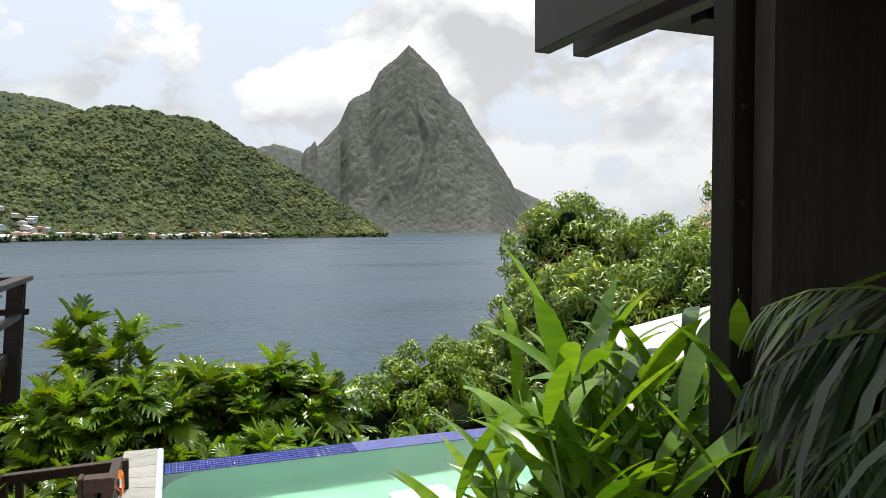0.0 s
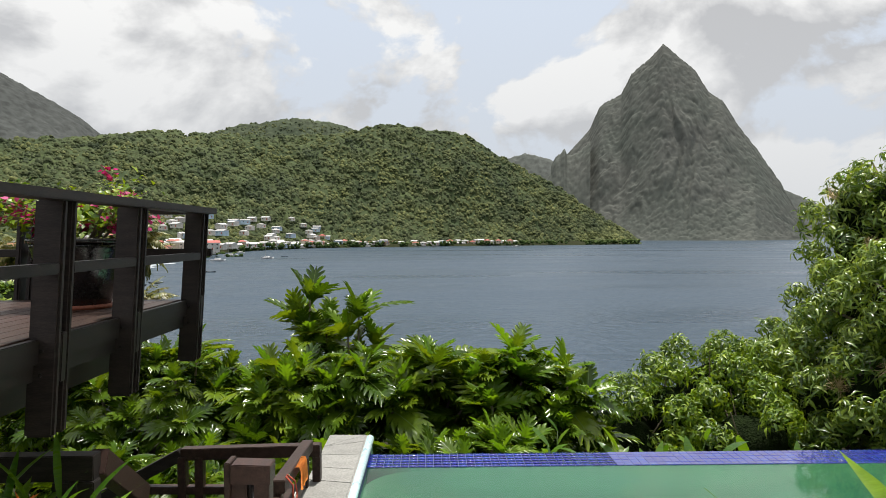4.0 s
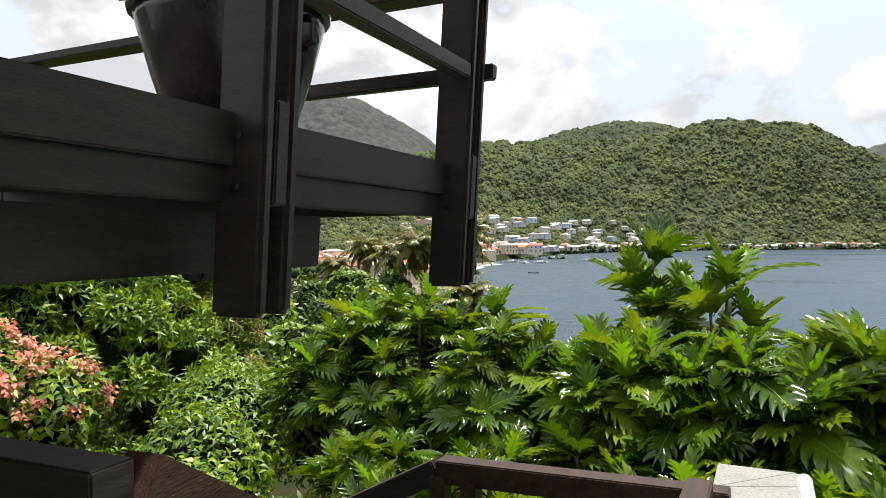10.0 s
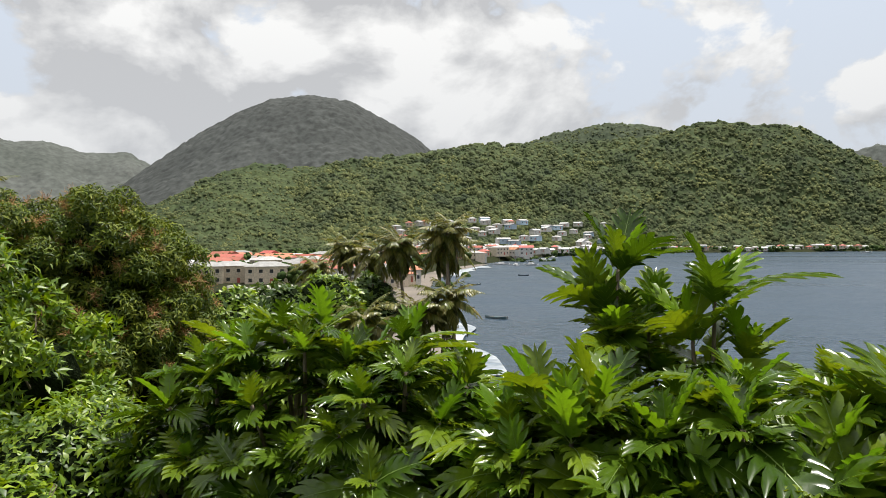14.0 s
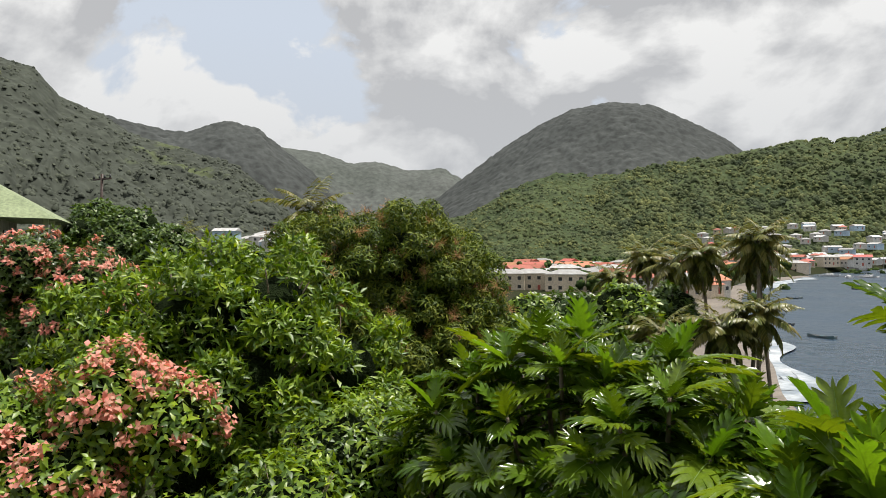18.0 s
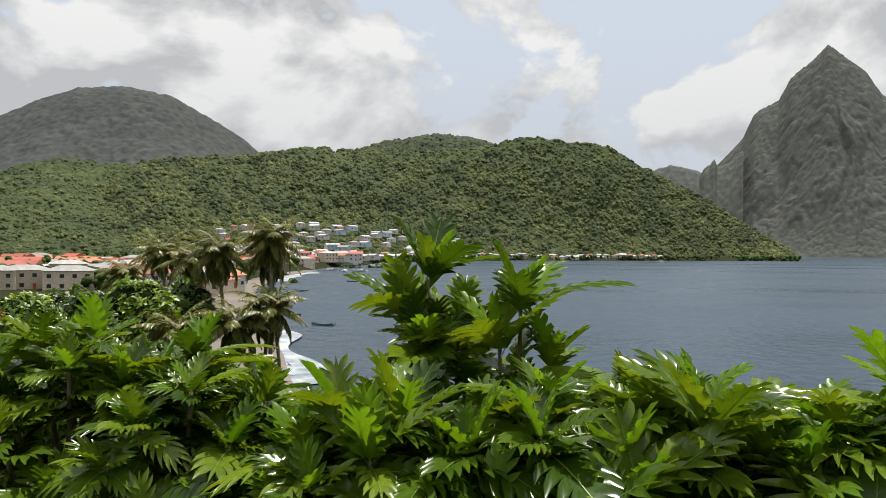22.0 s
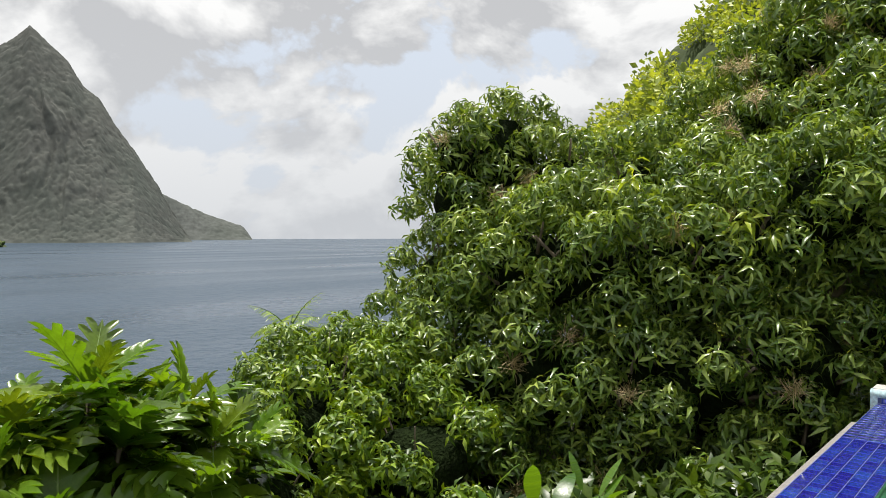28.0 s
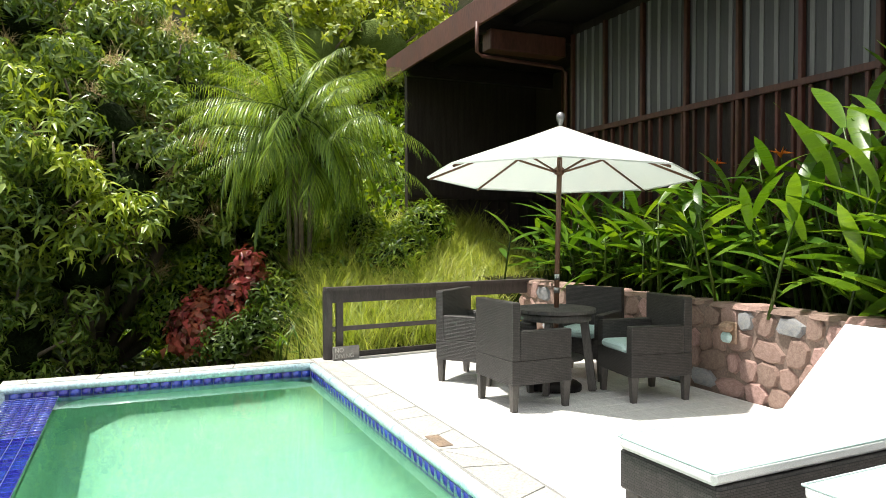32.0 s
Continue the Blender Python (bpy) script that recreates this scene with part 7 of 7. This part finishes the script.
for i, (a, d, zt, q, mt) in enumerate(((-74.0, 53, 2.9, 2.3, "leaf_dark"), (-72.0, 50, 2.4, 2.2, "leaf_dark"), (-69.6, 48, 1.4, 2.0, "leaf_dark"), (-33.5, 62, -4.0, 3.0, "leaf_bush"), (-30.5, 66, -4.2, 2.8, "leaf_dark"), (-37.5, 60, -4.6, 3.0, "leaf_dark"), (-41, 55, -4.2, 2.6, "leaf_bush"), (-46, 62, -4.0, 3.0, "leaf_dark"),
                                       (-63.5, 48, -0.5, 2.6, "leaf_dark"), (-66.5, 40, -1.5, 2.4, "leaf_bush"), (-70, 52, 0.6, 3.0, "leaf_dark"), (-72.6, 50, 1.8, 2.6, "leaf_dark"), (-76.0, 40, -1.5, 2.6, "leaf_bush"), (-80, 34, -1.2, 2.4, "leaf_dark"), (-57, 60, -2.4, 3.0, "leaf_dark"),
                                       (-28.6, 46, -7.5, 2.4, "leaf_bush"), (-33, 44, -6.5, 2.6, "leaf_dark"), (-39, 40, -5.8, 2.6, "leaf_bush"), (-45, 36, -5.2, 2.4, "leaf_dark"))):
    x, y = az_place(a, d)
    z0 = float(ground_height(np.array(x), np.array(y)))
    bush("broadleaf_tree", (x, y, min(z0, zt - q)), [(x, y, zt, q), (x + q * 0.7, y - q * 0.4, zt - q * 0.3, q * 0.75), (x - q * 0.7, y + q * 0.3, zt - q * 0.25, q * 0.8)], simple_leaf(1.0, 0.5), mt, 4.2 if a < -60 else 1.9, 10, 0.36 if a < -60 else 0.6,
         "broad green tree between the garden and the town", "tree", (50, -30), 0.2, group="trees above the town", shrink=0.86)

# slope behind the house: trees in front of the wooded hillside, three kinds repeated
rt = random.Random(14)
kinds = []
for i, (mt, q) in enumerate((("leaf_hill_sunlit", 2.6), ("leaf_hill_sunlit", 2.4), ("leaf_mango", 3.0))):
    kinds.append(bush("hillside_tree", (0, 0, 0), [(0, 0, 2.4, q), (q * 0.7, q * 0.4, 1.6, q * 0.75), (-q * 0.7, q * 0.2, 1.8, q * 0.8), (0.2 * q, -q * 0.7, 1.3, q * 0.75), (-0.4 * q, -0.3 * q, 3.3, q * 0.6)],
                 simple_leaf(1.0, 0.5), mt, 3.0, 9, 0.28, "leafy tree on the wooded slope behind the house", "tree", (50, -30), 0.18, group="trees on the slope", shrink=0.72, lumps=4, inner="hill_core"))
k = 0
for d, gap in ((25, 4.4), (32, 5.0), (42, 5.0)):
    az = (66.0 if d < 40 else 88.0) + rt.uniform(0, 4)
    while az < 112:
        x, y = az_place(az, d + rt.uniform(-1.2, 1.2))
        if not (y < -8.5 + (x - 14) * -0.05 and x < 16):
            z = float(ground_height(np.array(x), np.array(y)))
            m = pose(x, y, z - 0.8, 0, 0, rt.uniform(0, 360))
            if k < 3:
                kinds[k].matrix_basis = m
            else:
                copy_thing(kinds[rt.randrange(3)], m)
            k += 1
        az += math.degrees(gap / d) * rt.uniform(0.85, 1.15)
# low undergrowth that covers the near slope, its dark leaf standing for shade
rl = random.Random(15)
under = []
for k in range(5200):
    a, d = rl.uniform(-100, 62), rl.uniform(2.2, 17) ** 1.0
    x, y = az_place(a, d)
    if y < 0.75 and -1.9 < x < 8.8:
        continue
    under.append((Vector((x, y, float(ground_height(np.array(x), np.array(y))) + rl.uniform(0.0, 0.35))), Vector((rl.gauss(0, .3), rl.gauss(0, .3), 1)).normalized()))
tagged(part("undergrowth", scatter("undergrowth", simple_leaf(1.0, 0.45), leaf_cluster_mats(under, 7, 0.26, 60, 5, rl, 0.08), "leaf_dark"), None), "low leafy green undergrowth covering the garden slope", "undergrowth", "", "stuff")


slope = []
for k in range(3900):
    x, y = rl.uniform(6.4, 24), rl.uniform(-14, 5.0)
    if x < 13.4 and y < -5.6 or (x < 8.8 and y < 0.8) or (x < 11 and -7.4 < y < -2.9):
        continue
    slope.append((Vector((x, y, float(ground_height(np.array(x), np.array(y))) + rl.uniform(0.0, 0.3))), Vector((rl.gauss(0, .3), rl.gauss(0, .3), 1)).normalized()))
# below the mango tree the shade is put into a darker leaf
for nm, side, mt, lab in (("slope_undergrowth", [q for q in slope if q[0].y <= 0.4], "leaf_bush", "leafy green undergrowth on the slope behind the pool"), ("shaded_undergrowth", [q for q in slope if q[0].y > 0.4], "leaf_dark", "leafy undergrowth below the mango tree, its leaves darkened for shade")):
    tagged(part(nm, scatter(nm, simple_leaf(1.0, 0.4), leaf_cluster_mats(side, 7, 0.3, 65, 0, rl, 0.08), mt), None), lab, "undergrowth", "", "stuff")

# ---- beach, surf, town, boats ----
def shore(name, az0, az1, r_in, r_out, mat, z, label, category, n=80, ragged=0.0):
    a = np.linspace(az0, az1, n)
    rin = np.interp(a, [p[0] for p in r_in], [p[1] for p in r_in])
    rout = np.interp(a, [p[0] for p in r_out], [p[1] for p in r_out])
    t = np.linspace(0, 1, 10)
    A, T = np.meshgrid(a, t, indexing="ij")
    R = rin[:, None] * (1 - T) + rout[:, None] * T
    R = R * (1 + ragged * (fbm(A * 3.1, T * 3, 4) - 0.5))
    X, Y = polar(A, R)
    Z = z + 0.12 * fbm(X * 0.3, Y * 0.3, 3)
    return structure(name, grid_mesh(name, X, Y, Z), mat, label, category)


def strip(name, line, width, mat, z, label, category, ragged=0.25, seed=0):
    """A ragged band along a line of (azimuth, distance)."""
    pts = [Vector((*az_place(a, r), 0)) for a, r in line]
    vs = []
    for p, q in zip(pts, pts[1:]):
        n = max(2, int((q - p).length / 3))
        for i in range(n):
            vs.append((p.lerp(q, i / n), (q - p).normalized().cross(Vector((0, 0, 1)))))
    rows = np.array([[(c + d * width * (t - 0.5) * (1 + ragged * 2 * (noise.noise(Vector((c.x * 0.05, c.y * 0.05, t * 2 + seed))))))[:2] for t in np.linspace(0, 1, 7)] for c, d in vs])
    X, Y = rows[..., 0], rows[..., 1]
    Z = z + 0.25 * fbm(X * 0.4, Y * 0.4, 3)
    return structure(name, grid_mesh(name, X, Y, Z), mat, label, category)


BEACH = [(-25.6, 70), (-26.6, 95), (-27.0, 140), (-27.2, 200), (-26.2, 280), (-23.6, 400), (-21.0, 500)]
strip("beach", BEACH, 12, "sand", SEA + 0.25, "narrow grey-brown sand beach below the town", "beach", 0.1)
strip("surf", [(-22.9, 80), (-24.6, 105), (-25.7, 140), (-26.1, 190)], 11, "foam", SEA + 0.10, "white surf rolling onto the beach", "surf", 0.5, 3)
strip("surf_outer", [(-21.5, 86), (-23.2, 104), (-24.6, 130)], 4, "foam", SEA + 0.08, "thin line of breaking surf", "surf", 0.8, 9)
strip("surf_far", [(-23.6, 330), (-22.4, 420), (-20.6, 470)], 14, "foam", SEA + 0.10, "white surf at the far beach", "surf", 0.5, 5)


def build_house(w, d, h, wall, roof, hip, rise, far=False):
    """A small town house: walls, roof with overhang, door, windows, porch."""
    ob = thing("town_house", (0, 0, 0), "", "house", "houses of the town")
    part("wall", boxes((-w / 2, w / 2, -d / 2, d / 2, -1.5, h)), wall, ob)
    bm = bmesh.new()
    o = 0.5
    lo = [bm.verts.new((sx * (w / 2 + o), sy * (d / 2 + o), h)) for sx, sy in ((-1, -1), (1, -1), (1, 1), (-1, 1))]
    ridge_x = (w / 2 - d / 2 * 0.9) if hip else (w / 2 + o)
    hi = [bm.verts.new((-ridge_x, 0, h + rise)), bm.verts.new((ridge_x, 0, h + rise))]
    for f in ((lo[0], lo[1], hi[1], hi[0]), (lo[2], lo[3], hi[0], hi[1]), (lo[1], lo[2], hi[1]), (lo[3], lo[0], hi[0]), (lo[3], lo[2], lo[1], lo[0])):
        bm.faces.new(f)
    part("roof", bm, roof, ob)
    n = 2 if far else max(2, int(w / 3))
    for k in range(n):
        x = -w / 2 + (k + 0.5) * w / n
        for z in ([1.0] if h < 4.5 else [1.0, 4.0]):
            if k == n // 2 and z < 2:
                part("door", boxes((x - 0.5, x + 0.5, -d / 2 - 0.06, -d / 2 + 0.02, 0.0, 2.1)), "roof_red", ob)
            else:
                win = part("window", boxes((x - 0.6, x + 0.6, -d / 2 - 0.05, -d / 2 + 0.02, z, z + 1.2)), "glass_dark", ob)
                far or part("window_frame", boxes((x - 0.7, x + 0.7, -d / 2 - 0.07, -d / 2 - 0.03, z - 0.12, z)), "white_wall", win)
    return ob


KINDS = [build_house(*q) for q in ((9, 7, 3.0, "white_wall", "roof_grey", True, 1.6), (11, 8, 6.0, "white_wall", "roof_red", False, 1.8), (8, 7, 3.0, "cream_wall", "roof_orange", True, 1.7), (14, 9, 6.2, "cream_wall", "roof_grey", True, 1.6),
         (10, 8, 3.2, "blue_wall", "roof_grey", False, 1.5), (18, 10, 4.2, "white_wall", "roof_orange", False, 2.0), (9, 7, 5.8, "white_wall", "roof_white", True, 1.5), (20, 12, 4.0, "white_wall", "roof_white", False, 1.4))]
WORDS = ["white house with a grey hipped tin roof", "two-storey white house with a red gable roof", "cream house with an orange hipped roof", "two-storey cream house with a grey roof", "pale blue house with a grey gable roof",
         "long white building with an orange roof", "two-storey white house with a white roof", "long low white building with a pale roof"]
FAR = len(KINDS)
KINDS += [build_house(*q, True) for q in ((9, 7, 3.2, "white_wall", "roof_grey", True, 1.6), (10, 8, 3.2, "white_wall", "roof_white", False, 1.6), (8, 7, 3.4, "cream_wall", "roof_red", True, 1.7), (11, 8, 3.6, "blue_wall", "roof_grey", False, 1.5))]
WORDS += ["small white house with a grey hipped roof", "small white house with a pale gable roof", "small cream house with a red roof", "pale blue house with a tin roof"]
rv = random.Random(33)
spots = []
# town plain: nearer blocks, centre, hillside rows, then the string of houses under the headland
for k in range(95):
    a = rv.uniform(-43.5, -28.0)
    d = rv.uniform(225, 560)
    spots.append((a, d, SEA + 1.6 + (d - 200) * 0.006, rv.choice((0, 1, 2, 3, 4, 5, 7))))
for k in range(84):
    a = rv.uniform(-31, -17.5)
    d = {0: 520, 1: 600, 2: 690}[k % 3] + rv.uniform(-35, 35) + max(0, (-19 - a)) * 2
    if a > -21 and d < 560:
        d += 140
    spots.append((a, d, SEA + 2.0 + (k % 3) * 3.5, rv.choice((0, 1, 3, 5, 8, 8, 9, 9, 10, 11))))
for k in range(95):
    a = rv.uniform(-28.5, -9.0)
    t = rv.random() ** 1.6
    d = max(690.0, float(np.interp(a, COAST_AZ, COAST_R)) + 25) + 130 * t
    spots.append((a, d, SEA + 5 + 38 * t, rv.choice((8, 8, 9, 9, 10, 11))))
for k in range(74):
    a = -16.5 + k * 0.31 + rv.uniform(-0.25, 0.25)
    d = float(np.interp(a, COAST_AZ, COAST_R)) + 22 + rv.uniform(0, 22)
    if a < 7.5 and not -3.0 < a < -2.2:
        spots.append((a, d, SEA + 1.5 + rv.uniform(0, 5), rv.choice((8, 8, 9, 9, 10, 11))))
for k in range(16):
    spots.append((rv.uniform(-66, -58), rv.uniform(300, 460), -2 + rv.uniform(0, 12), rv.choice((0, 4, 6, 3))))
used = set()
for a, d, z, kind in spots:
    x, y = az_place(a + 0.55, d)
    m = pose(x, y, z, 0, 0, -a + rv.uniform(-50, 50))
    src = KINDS[kind]
    if kind in used:
        ob = copy_thing(src, m)
    else:
        ob = src
        src.matrix_basis = m
        used.add(kind)
    ob["label"] = WORDS[kind] + (" on the hillside" if z > SEA + 9 else " in the waterfront town")
# cemetery of white tombs
tombs = []
for k in range(120):
    a, d = rv.uniform(-42, -36), rv.uniform(150, 205)
    x, y = az_place(a, d)
    z = float(ground_height(np.array(x), np.array(y)))
    tombs.append(np.array(pose(x, y, z, 0, 0, 30) @ Matrix.Diagonal((rv.uniform(0.9, 1.6), rv.uniform(1.6, 2.6), rv.uniform(0.8, 2.2), 1))))
cube = ([(-.5, -.5, 0), (.5, -.5, 0), (.5, .5, 0), (-.5, .5, 0), (-.5, -.5, 1), (.5, -.5, 1), (.5, .5, 1), (-.5, .5, 1)], [(0, 3, 2, 1), (4, 5, 6, 7), (0, 1, 5, 4), (1, 2, 6, 5), (2, 3, 7, 6), (3, 0, 4, 7)])
tagged(part("cemetery_tombs", scatter("cemetery_tombs", cube, tombs, "white_wall", False), None), "rows of pale tombs in the cemetery", "tombs", "", "stuff")
# trees between the houses
clumps = []
for k in range(230):
    a = rv.uniform(-48, -15)
    d = rv.uniform(240, 780) if a < -22 else rv.uniform(560, 860)
    x, y = az_place(a, d)
    z = float(ground_height(np.array(x), np.array(y)))
    for j in range(7):
        q = rv.uniform(2.0, 4.0)
        clumps.append(np.array(Matrix.LocRotScale((x + rv.gauss(0, 2.4), y + rv.gauss(0, 2.4), z + rv.uniform(1.5, 5)), Euler((rv.random() * 6, rv.random() * 6, rv.random() * 6)), (q, q, q * 0.8))))
for k in range(160):
    a = rv.uniform(-16, 16)
    d = float(np.interp(a, COAST_AZ, COAST_R)) + rv.uniform(8, 50)
    x, y = az_place(a + 0.55, d)
    for j in range(7):
        q = rv.uniform(2.5, 5.0)
        clumps.append(np.array(Matrix.LocRotScale((x + rv.gauss(0, 4), y + rv.gauss(0, 4), SEA + rv.uniform(1, 7)), Euler((rv.random() * 6, rv.random() * 6, rv.random() * 6)), (q, q, q * 0.8))))
bm = bmesh.new()
bmesh.ops.create_icosphere(bm, subdivisions=1, radius=0.6)
for v in bm.verts:
    v.co *= 1 + 0.5 * noise.noise(v.co * 3.0)
tv3, tf3 = [tuple(v.co) for v in bm.verts], [tuple(v.index for v in f.verts) for f in bm.faces]
bm.free()
tagged(part("town_trees", scatter("town_trees", (tv3, tf3), clumps, "forest_near", False), None), "green trees between the houses of the town", "trees", "", "stuff")

# green-roofed house in the garden
villa = thing("villa", (*az_place(-82.6, 50), 0.2), "white villa with a pale green hipped roof among trees", "house")
vm = Matrix.Rotation(radians(70), 4, "Z")
for nm, bm, mt, lb in (("wall", boxes((-5, 2.4, -4, 4, -2.5, 3.6)), "white_wall", ""), ("porch_floor", boxes((2.4, 5.2, -4, 4, -2.5, 0.4)), "white_wall", "")):
    bm.transform(vm)
    part(nm, bm, mt, villa, lb)
bm = bmesh.new()
lo = [bm.verts.new(q) for q in ((-5.8, -4.8, 3.5), (5.8, -4.8, 3.2), (5.8, 4.8, 3.2), (-5.8, 4.8, 3.5))]
hi = [bm.verts.new(q) for q in ((-1.6, 0, 6.4), (0.6, 0, 6.4))]
for f in ((lo[0], lo[1], hi[1], hi[0]), (lo[2], lo[3], hi[0], hi[1]), (lo[1], lo[2], hi[1]), (lo[3], lo[0], hi[0]), (lo[3], lo[2], lo[1], lo[0])):
    bm.faces.new(f)
bm.transform(vm)
part("roof", bm, "roof_green", villa, "pale green metal roof")
for y in (-3.8, -1.3, 1.3, 3.8):
    bm = boxes((5.0, 5.25, y - 0.12, y + 0.12, 0.4, 3.3))
    bm.transform(vm)
    part("porch_column", bm, "white_wall", villa)
for y in (-2.4, 0.4, 2.6):
    bm = boxes((2.38, 2.46, y - 0.6, y + 0.6, 1.2, 2.7))
    bm.transform(vm)
    part("window", bm, "glass_dark", villa)
# utility pole with cross arm
px, py = az_place(-74.0, 60)
upole = thing("utility_pole", (px, py, -3.0), "wooden utility pole with a cross arm and insulators", "utility pole")
part("pole", tube([(0, 0, 0), (0.3, 0.1, 10.6)], [0.14, 0.10], 8), "rail_wood", upole)
arm = part("cross_arm", beam((-0.7, -0.25, 10.2), (1.3, 0.45, 10.2), 0.12, 0.12), "rail_wood", upole)
for t in (-0.9, -0.3, 0.3, 0.9):
    part("insulator", tube([(t + 0.3, t * 0.35 + 0.1, 10.26), (t + 0.3, t * 0.35 + 0.1, 10.5)], [0.07, 0.05], 6), "glass_dark", arm)


def build_boat(length, width, hull, mast):
    b = thing("boat", (0, 0, 0), "", "boat", "moored boats")
    bm = bmesh.new()
    rows = []
    for i in range(9):
        s = i / 8
        w = width / 2 * math.sin(min(1.0, 0.25 + s * 0.75) * math.pi) ** 0.6 if i < 8 else 0.02
        sheer = 0.45 + 0.35 * (2 * s - 1) ** 2
        y = (s - 0.5) * length
        rows.append([bm.verts.new((-w, y, sheer * width * 0.45)), bm.verts.new((-w * 0.6, y, -0.25)), bm.verts.new((w * 0.6, y, -0.25)), bm.verts.new((w, y, sheer * width * 0.45)), bm.verts.new((w * 0.85, y, sheer * width * 0.3)), bm.verts.new((-w * 0.85, y, sheer * width * 0.3))])
    for p, q in zip(rows, rows[1:]):
        for k in range(6):
            bm.faces.new((p[k], p[(k + 1) % 6], q[(k + 1) % 6], q[k]))
    bm.faces.new(rows[0][::-1])
    bm.faces.new(rows[-1])
    part("hull", bm, hull, b)
    if mast:
        part("cabin", boxes((-width * 0.28, width * 0.28, -length * 0.18, length * 0.15, 0.5, 0.5 + width * 0.35), bevel=0.1), "boat_white", b)
        part("mast", tube([(0, length * 0.1, 0.4), (0, length * 0.1, mast)], [0.1, 0.06], 6), "metal", b)
        part("boom", tube([(0, length * 0.1, 1.8), (0, -length * 0.3, 1.9)], 0.07, 6), "metal", b)
    else:
        for y in (-0.2, 0.15):
            part("thwart", boxes((-width * 0.36, width * 0.36, y * length - 0.15, y * length + 0.15, width * 0.12, width * 0.16)), "rail_wood", b)
    return b


dinghy = build_boat(5.2, 1.4, "boat_hull", 0)
yacht = build_boat(12, 3.4, "boat_white", 13)
first = {}
for a, d, kind, turn, lab in ((-19.9, 143, 0, 80, "dark open wooden boat moored off the beach"), (-22.4, 165, 0, 70, "grey open wooden boat moored off the beach"), (-23.0, 190, 0, 85, "long wooden fishing boat near the beach"),
                              (-22.6, 250, 0, 40, "dark fishing boat drawn up at the shore"), (-21.8, 258, 0, 60, "red-brown fishing boat at the shore"), (-21.2, 262, 0, 20, "wooden boat at the shore"), (-17.6, 330, 0, 90, "small open boat in the bay"),
                              (-17.0, 480, 1, 70, "white sailing yacht at anchor in the bay"), (-18.2, 470, 1, 30, "white sailing yacht at anchor in the bay"), (-19.4, 500, 1, 95, "white motor yacht at anchor in the bay"), (-13.2, 520, 1, 60, "white sailing yacht at anchor in the bay"),
                              (-11.8, 560, 0, 80, "small white launch in the bay"), (-15.2, 700, 1, 50, "white yacht moored near the town"), (7.0, 1000, 1, 80, "white motorboat off the headland"), (-16.0, 610, 1, 85, "white yacht moored near the town")):
    src = (dinghy, yacht)[kind]
    x, y = az_place(a, d)
    m = pose(x, y, SEA + 0.1, 0, 0, turn)
    if kind in first:
        ob = copy_thing(src, m)
    else:
        ob = src
        ob.matrix_basis = m
        first[kind] = 1
    ob["label"] = lab
